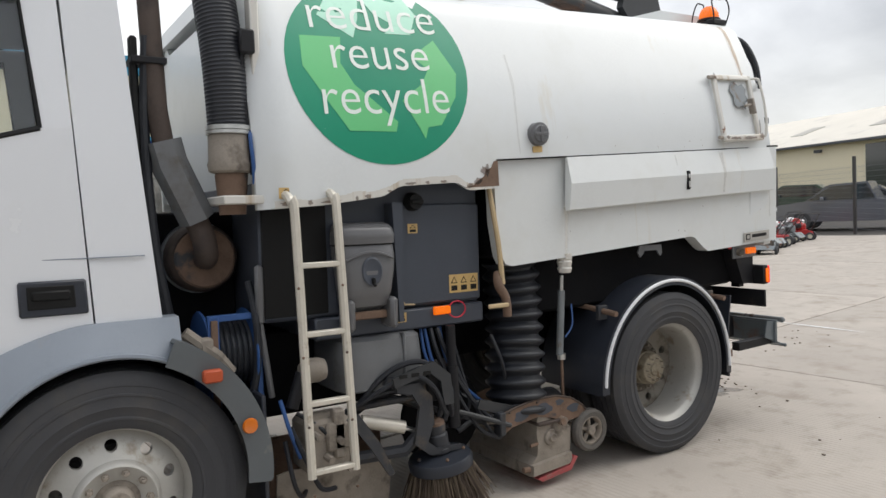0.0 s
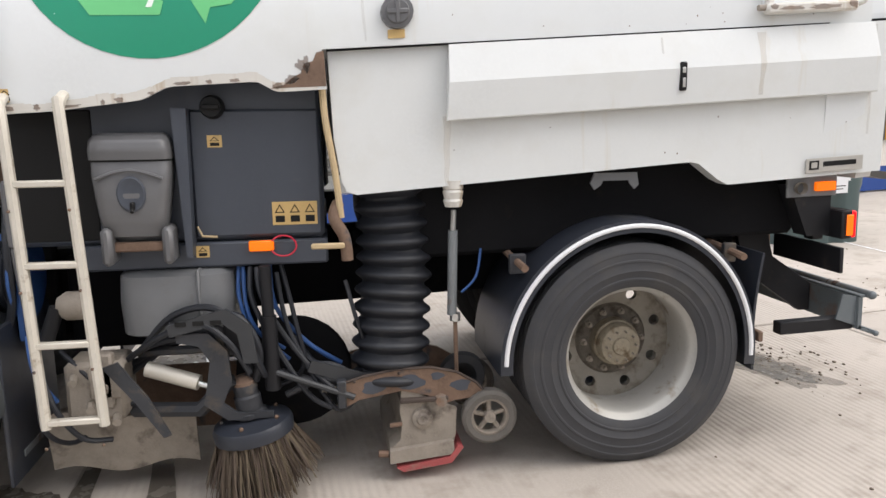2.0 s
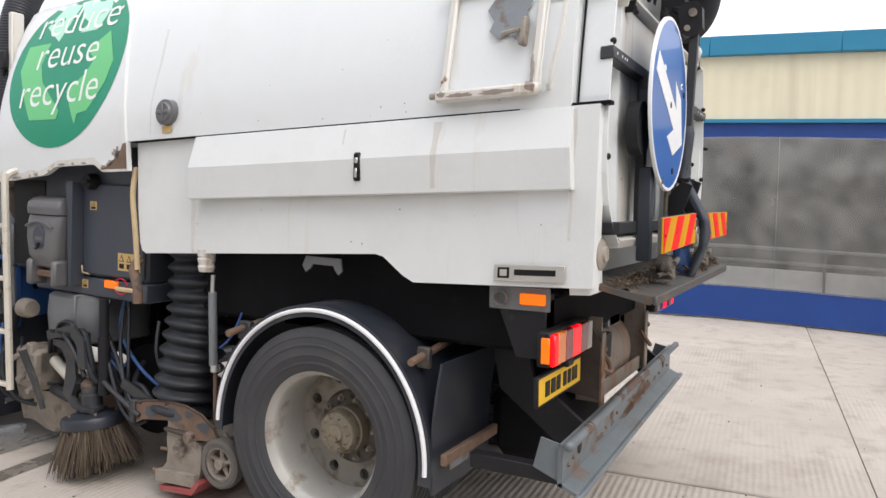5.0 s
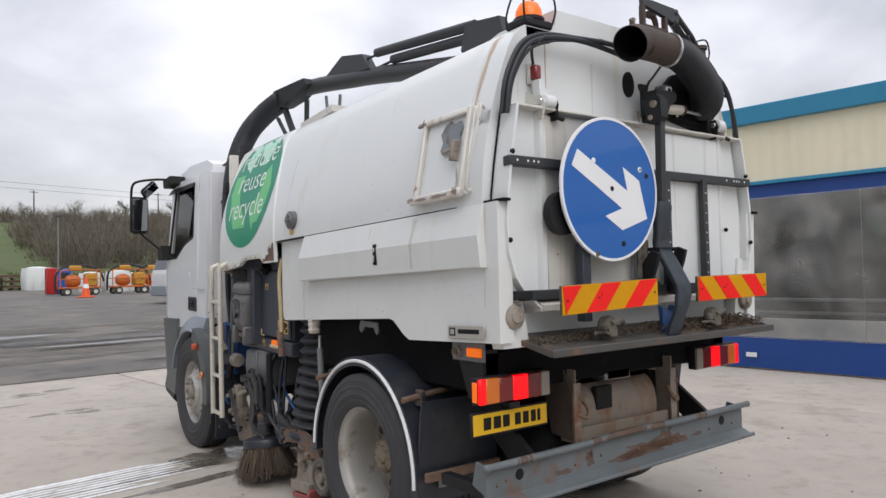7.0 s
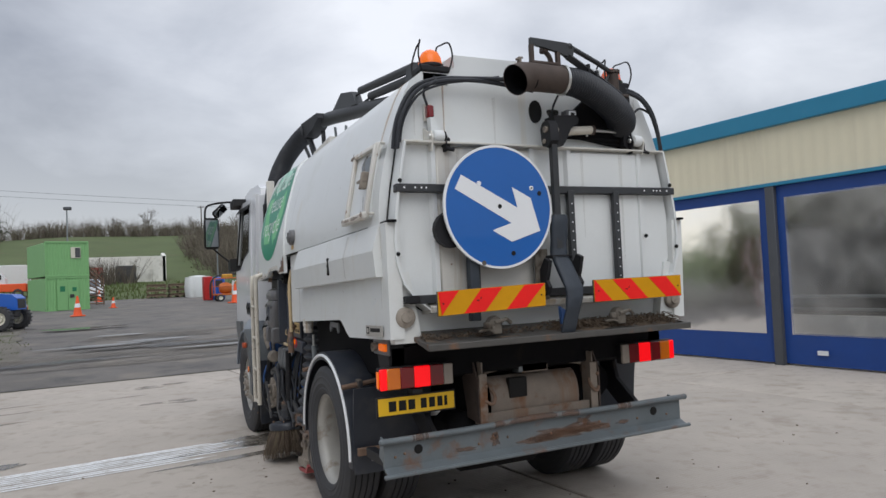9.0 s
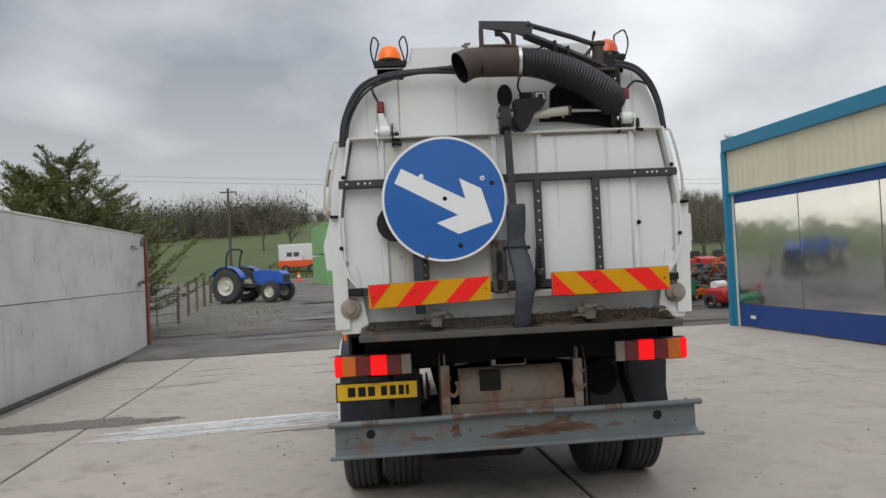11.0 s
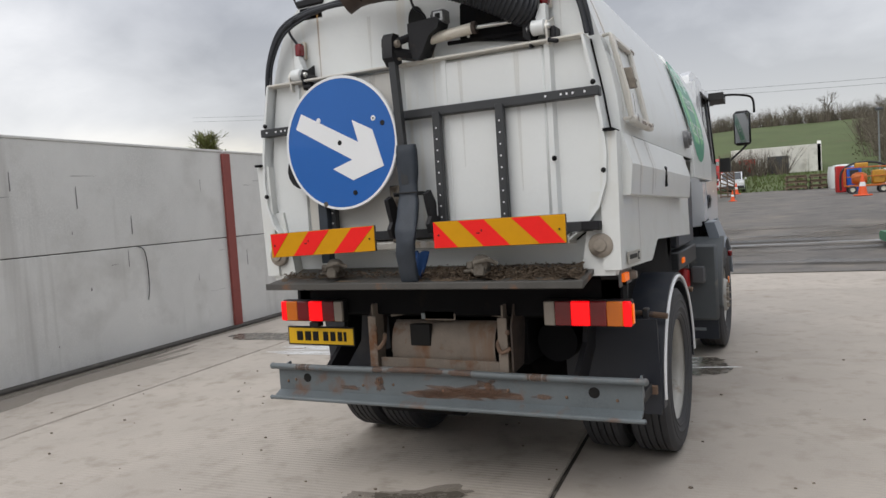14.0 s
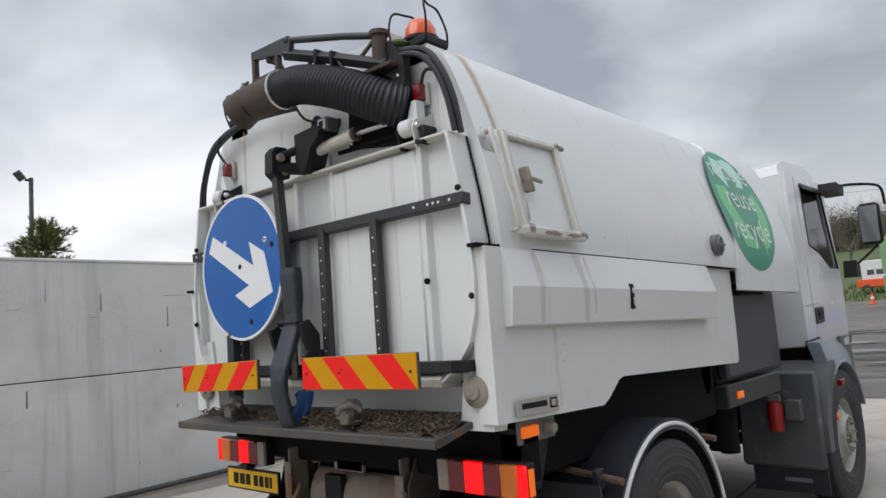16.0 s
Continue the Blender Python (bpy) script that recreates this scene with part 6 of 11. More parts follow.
    # mirror on its bent arm
    mir = part("mirror", G().box(s * 1.245 - 0.06 * (s > 0), s * 1.43 - 0.06 * (s > 0), 5.82, 5.90, 2.03, 2.43, 0.03), ink, cab, "black door mirror on a bent arm")
    part("mirror_glass", G().box(s * 1.262 - 0.06 * (s > 0), s * 1.413 - 0.06 * (s > 0), 5.812, 5.822, 2.06, 2.40, 0.002), mirror_mat, cab)
    pieces("mirror_arm", G().tube(bend([(s * 0.98, 5.62, 2.60), (s * 1.15, 5.74, 2.62), (s * 1.33, 5.84, 2.60), (s * 1.40, 5.88, 2.55), (s * 1.41, 5.90, 2.40)], 5), 0.013, 8).tube(bend([(s * 1.33, 5.88, 2.05), (s * 1.25, 5.87, 1.97), (s * 1.08, 5.82, 1.82)], 4), 0.012, 8), ink, cab)
    part("mirror_foot", G().prism([(5.70, 1.74), (5.88, 1.74), (5.86, 1.86), (5.74, 1.90)], "x", s * 1.03, s * 1.14), ink, cab)
    part("arm_mount", G().prism([(5.48, 2.56), (5.72, 2.52), (5.74, 2.60), (5.5, 2.64)], "x", s * 0.96, s * 1.12), ink, cab)
    if s < 0:
        tip = Matrix.Translation((-1.235, 5.85, 2.515)) @ Euler((0.25, -0.75, 0.2)).to_matrix().to_4x4()
        part("wide_mirror", G().box(-0.10, 0.10, -0.03, 0.03, -0.055, 0.055, 0.022), ink, cab, "small tilted kerb mirror", m=tip)
        part("wide_mirror_glass", G().box(-0.088, 0.088, -0.036, -0.031, -0.044, 0.044, 0.002), mirror_mat, cab, m=tip)
    # rear half of the front mudguard
    def fguard(u, v, s=s):
        a = radians(112 + 74 * v)
        r = 0.62
        return (s * (0.74 + 0.46 * u - 0.04 * (s > 0)), 4.74 + r * math.cos(a) * 1.0, 0.50 + r * math.sin(a) * 1.03)
    fg = part("front_mudguard", G().sheet(fguard, 6, 20, (0, -0.012, 0.012)), fender_grey, truck, "grey plastic front mudguard", angle=50)
    part("guard_face", G().sheet(lambda u, v, s=s: tuple(Vector(fguard(1.0, v)) + Vector((s * 0.0, (4.74 - fguard(1.0, v)[1]) * 0.16 * u, (0.515 - fguard(1.0, v)[2]) * 0.16 * u))), 2, 20, (-s * 0.012, 0, 0)), fender_grey, fg)
    part("front_flap", G().box(s * 0.56, s * 1.12, 4.105, 4.125, 0.12, 0.80, 0.006), mud_rubber, fg, "black mud flap")
    part("flap_bars", G().box(s * 0.80, s * 1.0, 4.100, 4.106, 0.205, 0.235, 0.001), galv, fg)
    part("guard_marker", G().box(s * 1.205, s * 1.245, 4.325, 4.405, 0.915, 0.97, 0.008), lens_red if s > 0 else mat("faded_orange", (0.42, 0.07, 0.02), 0.5, var=0.1), fg, "faded orange marker")
    part("guard_reflector", G().lathe([(0, 0.014), (0.03, 0.012), (0.035, 0.0)], "x", (0, 0, 0), 14, m=Matrix.Translation((s * 1.212, 4.21, 0.70)) @ Matrix.Diagonal((s, 1, 1, 1))), lens_amber, fg, "round amber reflector")
part("radiator_block", G().box(-0.75, 0.75, 5.55, 6.0, 0.5, 1.05, 0.04), chassis_black, truck)

# ---- gap between cab and hopper: exhaust, intake, hose reel ----
exhaust = part("silencer", G().lathe([(0, -0.10), (0.15, -0.10), (0.163, -0.085), (0.168, -0.06), (0.168, 0.45), (0.15, 0.48), (0, 0.48)], "x", (-0.62, 4.25, 1.415), 28), exhaust_rust, truck, "rusty exhaust silencer drum with an upright pipe")
part("drum_band", G().lathe([(0.166, 0.0), (0.178, 0.0), (0.178, 0.05), (0.166, 0.05)], "x", (-0.60, 4.25, 1.415), 28), galv, exhaust)
part("drum_end", G().lathe([(0.0, 0), (0.138, 0.0), (0.145, -0.012), (0.135, -0.02), (0, -0.012)], "x", (-0.718, 4.25, 1.415), 24), rust_mat, exhaust)
part("exhaust_elbow", G().tube(bend([(-0.70, 4.25, 1.415), (-0.80, 4.26, 1.43), (-0.82, 4.28, 1.53), (-0.80, 4.32, 1.64)], 5), 0.055, 14), exhaust_rust, exhaust)
part("heat_shield", G().tube([(-0.82, 4.30, 1.60), (-0.845, 4.42, 1.86), (-0.85, 4.445, 1.96)], 0.082, 6), tank_grey, exhaust, "grey folded heat shield", angle=20)
part("exhaust_pipe", G().tube([(-0.85, 4.44, 1.93), (-0.85, 4.465, 2.10), (-0.84, 4.475, 2.45), (-0.82, 4.48, 2.70)], 0.047, 14), exhaust_rust, exhaust)
part("rain_cap", G().lathe([(0, 0.05), (0.04, 0.045), (0.085, 0.01), (0.09, 0.0), (0.05, 0.0)], "z", (-0.82, 4.48, 2.66), 16), exhaust_rust, exhaust)
part("stack_clamp", G().box(-0.90, -0.76, 4.42, 4.57, 2.295, 2.325, 0.004), black_steel, exhaust)
part("snorkel", G().box(-0.86, -0.81, 4.535, 4.57, 1.25, 2.42, 0.01), ink, truck, "black upright cable duct")
part("duct_pipe", G().tube(bend([(-0.86, 4.50, 2.42), (-0.85, 4.52, 2.0), (-0.86, 4.50, 1.5), (-0.85, 4.44, 1.1)], 5), 0.022, 8), hose_black, truck)

hose_in = part("intake_hose", ribbed(G(), [(-0.93, 4.165, 2.02), (-0.92, 4.18, 2.35), (-0.86, 4.20, 2.70), (-0.76, 4.18, 2.95), (-0.66, 4.01, 3.12), (-0.60, 3.79, 3.20)], 0.099, 0.004, 0.018, 20), hose_black, truck, "black corrugated intake hose curving over the hopper", angle=60)
part("hose_band", G().lathe([(0.100, 0.0), (0.108, 0.003), (0.108, 0.018), (0.102, 0.02), (0.108, 0.022), (0.108, 0.04), (0.100, 0.043)], "z", (-0.93, 4.165, 1.985), 20), steel_bright, hose_in)
part("hose_coupling", G().lathe([(0.090, 0.17), (0.098, 0.16), (0.10, 0.05), (0.106, 0.03), (0.10, 0.0), (0.08, -0.01)], "z", (-0.93, 4.165, 1.82), 20), cast_grey, hose_in, "galvanised hose coupling")
part("coupling_neck", G().lathe([(0.07, 0.08), (0.075, 0.06), (0.07, 0.0), (0.06, -0.12)], "z", (-0.93, 4.165, 1.74), 16), rust_mat, hose_in)
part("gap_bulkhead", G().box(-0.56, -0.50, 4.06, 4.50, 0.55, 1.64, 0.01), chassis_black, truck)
part("coupling_shelf", G().box(-1.06, -0.60, 4.05, 4.24, 1.665, 1.705, 0.006), white_rusty, truck, "dirty white shelf under the hose")
part("shroud_front_post", G().box(-1.0, -0.92, 4.03, 4.07, 1.70, 2.70, 0.006), white_rusty, truck)
pieces("side_latch", G().box(-1.03, -0.99, 4.06, 4.13, 2.35, 2.46, 0.008).tube(bend([(-1.01, 4.10, 2.40), (-0.99, 4.13, 2.25), (-1.0, 4.11, 2.1), (-1.01, 4.09, 1.8)], 5), 0.010, 6), black_steel, truck)
part("blue_hose", G().tube(bend([(-1.0, 4.09, 2.0), (-1.03, 4.10, 1.96), (-1.03, 4.09, 1.84), (-1.0, 4.08, 1.76)], 5), 0.010, 6), hose_blue, truck, "thin blue air line")

# boom pipe along the roof
STAND[0] = LEVEL
boom_pipe = part("boom_pipe", G().tube(bend([(-0.60, 3.76, 3.265), (-0.57, 3.5, 3.29), (-0.54, 3.1, 3.265), (-0.52, 2.6, 3.20), (-0.50, 2.2, 3.148), (-0.47, 1.36, 3.01), (-0.44, 0.95, 2.94)], 5), 0.066, 16), dark_bar, truck, "dark steel suction boom pipe on the roof")
pieces("boom_truss", G().tube([(-0.54, 2.16, 3.30), (-0.52, 1.03, 3.185)], 0.034, 10).tube([(-0.52, 1.97, 3.205), (-0.50, 1.10, 3.125)], 0.034, 10).tube([(-0.53, 2.36, 3.30), (-0.53, 2.14, 3.29)], 0.010, 6).tube([(-0.51, 2.36, 3.20), (-0.51, 1.95, 3.205)], 0.010, 6), dark_bar, boom_pipe)
part("boom_gusset", G().prism([(2.93, 3.30), (2.66, 3.40), (2.34, 3.335), (2.24, 3.20), (2.9, 3.26)], "x", -0.565, -0.49), dark_bar, boom_pipe)
pieces("boom_cradle", G().tube([(-0.52, 3.02, 3.16), (-0.50, 3.02, 2.90)], 0.014, 6).tube([(-0.44, 2.92, 3.16), (-0.46, 2.92, 2.90)], 0.014, 6).tube([(-0.52, 3.02, 2.98), (-0.44, 2.92, 2.98)], 0.012, 6), galv, boom_pipe)
pieces("boom_strut", G().tube([(-0.60, 3.66, 3.16), (-0.54, 3.55, 2.84)], 0.03, 8).tube([(-0.56, 3.30, 3.18), (-0.5, 3.45, 2.84)], 0.022, 8).tube([(-0.62, 3.78, 3.10), (-0.58, 3.62, 2.86)], 0.018, 6), dark_bar, boom_pipe)
part("boom_end_plate", G().prism([(1.08, 3.20), (0.76, 3.155), (0.70, 2.96), (1.06, 2.95), (1.13, 3.04)], "x", -0.56, -0.50), dark_bar, boom_pipe)
part("boom_rust", G().tube([(-0.482, 1.75, 3.074), (-0.474, 1.48, 3.030)], 0.0672, 16), rust_bloom, boom_pipe, "rust patch")
part("boom_bracket", G().prism([(3.86, 3.20), (3.78, 3.345), (3.16, 3.325), (3.12, 3.27), (3.35, 3.20), (3.66, 3.18)], "x", -0.66, -0.52), black_steel, boom_pipe)
part("roof_hatch", G().prism([(3.10, 2.86), (2.55, 2.93), (2.55, 2.98), (3.10, 2.93)], "x", -0.72, 0.1), white_rusty, truck, "white sloping roof hatch", lean)

STAND[0] = NOSE_UP
reel = part("hose_reel", G().lathe([(0.03, 0.10), (0.205, 0.10), (0.21, 0.105), (0.205, 0.112), (0.03, 0.112), (0.03, -0.112), (0.205, -0.112), (0.21, -0.105), (0.205, -0.10), (0.03, -0.10)], "y", (-0.80, 4.20, 0.96), 28), hose_blue, truck, "blue hose reel wound with black hose")
part("reel_hose", ribbed(G(), [(-0.80, 4.105, 0.96), (-0.80, 4.295, 0.96)], 0.168, 0.010, 0.024, 28), hose_black, reel, angle=60)
pieces("reel_frame", G().box(-0.97, -0.94, 4.26, 4.31, 0.72, 1.16, 0.005).box(-0.96, -0.92, 4.06, 4.09, 0.70, 1.20, 0.005).box(-0.96, -0.93, 4.06, 4.31, 1.13, 1.16, 0.004), hose_blue, reel)
part("reel_rust_bar", G().box(-0.985, -0.968, 4.27, 4.30, 0.72, 1.14, 0.003), rust_mat, reel)
part("valve_block", G().tube([(-0.98, 4.42, 1.10), (-1.0, 4.28, 0.98), (-0.98, 4.22, 0.90)], 0.03, 8).box(-1.02, -0.96, 4.30, 4.36, 1.0, 1.07, 0.01), cast_grey, truck)
part("hose_loop", G().tube(bend([(-0.90, 4.10, 1.30), (-0.98, 4.09, 1.10), (-0.97, 4.10, 0.85), (-0.95, 4.16, 0.70), (-0.9, 4.26, 0.62)], 6), 0.018, 8), hose_black, truck)
part("spray_lance", G().box(-0.99, -0.955, 4.05, 4.09, 1.10, 1.38, 0.012).tube([(-0.97, 4.07, 1.1), (-0.98, 4.03, 0.75)], 0.015, 8), plastic_grey, truck)

# ---- engine side, nearside ----
engine = part("engine_box", G().box(-0.97, 0.90, 2.80, 4.06, 1.10, 1.78, 0.02), navy_box, truck, "charcoal engine housing with lockers")
part("box_rail", G().box(-0.985, 0.92, 2.79, 3.80, 0.99, 1.10, 0.01), navy_box, engine)
part("locker_door", G().box(-0.99, -0.965, 2.81, 3.34, 1.12, 1.655, 0.01), navy_box, engine, "flat charcoal locker door")
part("locker_fin", G().prism([(3.335, 1.66), (3.395, 1.66), (3.37, 1.05), (3.345, 1.05)], "x", -1.06, -0.96), navy_box, engine)
part("dark_bay", G().box(-0.975, -0.96, 3.72, 4.05, 1.12, 1.66, 0.01), ink, engine)
part("dial_knob", G().lathe([(0, 0.055), (0.04, 0.055), (0.048, 0.03), (0.05, 0.0)], "x", (0, 0, 0), 16, m=Matrix.Translation((-0.985, 3.24, 1.665)) @ Matrix.Diagonal((-1, 1, 1, 1))).box(-1.06, -1.02, 3.205, 3.275, 1.655, 1.675, 0.004), ink, engine, "black rotary knob")


def warning(g_lab, y0, y1, z0, z1, x, n, parent=engine):
    lab = part("warning_label", G().box(x - 0.002, x, y0, y1, z0, z1, 0.0008), sticker, parent, "yellow warning label with black symbols")
    w = (y1 - y0) / n
    gg, inner = G(), G()
    for k in range(n):
        c = y0 + w * (k + 0.5)
        h = z1 - z0
        gg.prism([(c - w * 0.34, z0 + h * 0.52), (c + w * 0.34, z0 + h * 0.52), (c, z0 + h * 0.9)], "x", x - 0.003, x - 0.0015)
        inner.prism([(c - w * 0.22, z0 + h * 0.565), (c + w * 0.22, z0 + h * 0.565), (c, z0 + h * 0.815)], "x", x - 0.0037, x - 0.0028)
        gg.box(x - 0.003, x - 0.0015, c - w * 0.32, c + w * 0.3, z0 + h * 0.12, z0 + h * 0.40, 0.0005)
    pieces("label_symbol", gg, ink, lab)
    pieces("symbol_field", inner, sticker, lab)
    return lab


warning("", 2.83, 3.02, 1.165, 1.265, -0.9905, 3)
warning("", 3.21, 3.27, 1.50, 1.55, -0.9905, 1)
warning("", 3.29, 3.345, 1.035, 1.085, -0.986, 1)
warning("", 3.87, 4.01, 1.685, 1.735, -1.123, 2, truck)
warning("", 2.83, 2.885, 1.755, 1.80, -1.127, 1, truck)
mk = part("side_marker", G().box(-1.005, -0.982, 3.02, 3.125, 1.055, 1.10, 0.005), lit_amber, engine, "amber side marker lamp")
part("red_cord", G().tube([(-1.0, 2.98 - 0.055 * math.sin(a) , 1.075 + 0.045 * math.cos(a)) for a in [2 * math.pi * k / 20 for k in range(21)]], 0.004, 6, caps=False), red_cord, engine, "loop of red cord")
part("cord_tie", G().tube([(-1.0, 3.33, 1.17), (-1.01, 3.31, 1.13), (-1.01, 3.25, 1.125)], 0.005, 5), wood_handle, engine)
# grey moulded cover
def loft(rows, x0=-0.965, n=20, power=5.0):
    """A moulded shape: at each height a rounded section from the wall out to x."""
    def fn(u, v):
        k = v * (len(rows) - 1)
        i = min(int(k), len(rows) - 2)
        z, y0, y1, x = (a + (b - a) * (k - i) for a, b in zip(rows[i], rows[i + 1]))
        c, s_ = math.cos(2 * math.pi * u), math.sin(2 * math.pi * u)
        q = (abs(c) ** power + abs(s_) ** power) ** (-1.0 / power)
        return ((x0 + x) / 2 + (x0 - x) / 2 * c * q, (y0 + y1) / 2 + (y1 - y0) / 2 * s_ * q, z)
    g = G().sheet(fn, n * 2, (len(rows) - 1) * 3)
    m, top = n * 2 + 1, len(g.v) - (n * 2 + 1)
    g.f += [tuple(range(n * 2)), tuple(range(top, top + n * 2))]
    return g


cover = part("washer_cover", loft([(1.125, 3.46, 3.66, -1.03), (1.15, 3.445, 3.675, -1.085), (1.22, 3.43, 3.69, -1.118), (1.32, 3.415, 3.70, -1.126), (1.40, 3.405, 3.71, -1.116), (1.452, 3.405, 3.712, -1.10)]), plastic_grey, engine, "grey moulded plastic cover with a round recess", angle=35)
part("cover_lid", loft([(1.460, 3.402, 3.716, -1.112), (1.50, 3.402, 3.716, -1.118), (1.535, 3.408, 3.712, -1.108), (1.555, 3.42, 3.70, -1.085), (1.565, 3.44, 3.68, -1.05)]), plastic_grey, engine, "lid of the plastic cover", angle=35)
part("cover_seam", loft([(1.450, 3.41, 3.708, -1.098), (1.462, 3.41, 3.708, -1.098)]), ink, engine)
part("cover_brow", G().tube([(-1.122 - 0.006 * math.sin(math.pi * k / 12), 3.43 + 0.255 * k / 12, 1.385 + 0.035 * math.sin(math.pi * k / 12)) for k in range(13)], 0.007, 6), plastic_grey, engine)
part("cover_recess", G().lathe([(0, 0.004), (0.035, 0.004), (0.058, 0.010), (0.066, 0.006), (0.066, 0.0)], "x", (0, 0, 0), 20, m=Matrix.Translation((-1.121, 3.552, 1.325)) @ Matrix.Diagonal((-1, 0.85, 1.1, 1))), navy_box, engine)
part("cover_tap", G().box(-1.145, -1.12, 3.54, 3.558, 1.262, 1.295, 0.005).tube([(-1.13, 3.549, 1.275), (-1.15, 3.549, 1.255)], 0.008, 6), ink, engine)
for y in (3.43, 3.665):
    part("cover_foot", G().box(-1.125, -1.0, y - 0.022, y + 0.022, 1.035, 1.19, 0.015), plastic_grey, engine)
part("foot_bar", G().box(-1.08, -1.05, 3.45, 3.65, 1.085, 1.125, 0.006), rust_mat, engine)
# ladder
ladder = part("ladder_rail", G().tube(bend([(-1.02, 3.985, 1.70), (-1.13, 3.98, 1.70), (-1.19, 3.975, 1.66), (-1.20, 3.965, 1.56), (-1.20, 3.93, 0.40)], 4), 0.021, 8), alu, truck, "dirty aluminium access ladder")
part("ladder_rail", G().tube(bend([(-1.02, 3.765, 1.71), (-1.13, 3.765, 1.71), (-1.19, 3.765, 1.67), (-1.20, 3.76, 1.57), (-1.20, 3.71, 0.40)], 4), 0.021, 8), alu, ladder)
for z, y in ((1.38, 3.86), (1.065, 3.85), (0.745, 3.835), (0.425, 3.82)):
    part("rung", G().box(-1.217, -1.183, y - 0.105, y + 0.105, z - 0.013, z + 0.013, 0.005), alu, ladder, "ribbed rung")
    for dy in (-0.11, 0.105):
        part("rung_bolt", G().ball((-1.222, y + dy + 0.005, z - 0.10), 0.007, 6, 4), rust_mat, ladder)
# grey reservoir
part("reservoir", loft([(0.70, 3.22, 3.66, -1.00), (0.715, 3.20, 3.675, -1.03), (0.85, 3.19, 3.68, -1.04), (0.965, 3.20, 3.675, -1.03), (0.985, 3.22, 3.66, -1.0)], -0.55), tank_grey, truck, "grey plastic water reservoir")
part("reservoir_band", G().box(-1.046, -0.60, 3.33, 3.345, 0.72, 0.992, 0.006), tank_grey, truck)
part("filter_bowl", G().lathe([(0, -0.06), (0.05, -0.06), (0.06, -0.03), (0.06, 0.03), (0.04, 0.06), (0, 0.06)], "y", (-1.02, 3.84, 0.86), 14), cast_grey, truck)
pieces("brace_pipe", G().tube([(-1.05, 3.06, 1.0), (-1.05, 3.05, 0.55)], 0.026, 10).tube([(-1.05, 3.055, 0.78), (-1.05, 3.05, 0.45)], 0.034, 10), black_steel, truck)
part("frame_board", G().box(-0.60, -0.55, 3.15, 4.0, 0.55, 1.0, 0.01), chassis_black, truck)

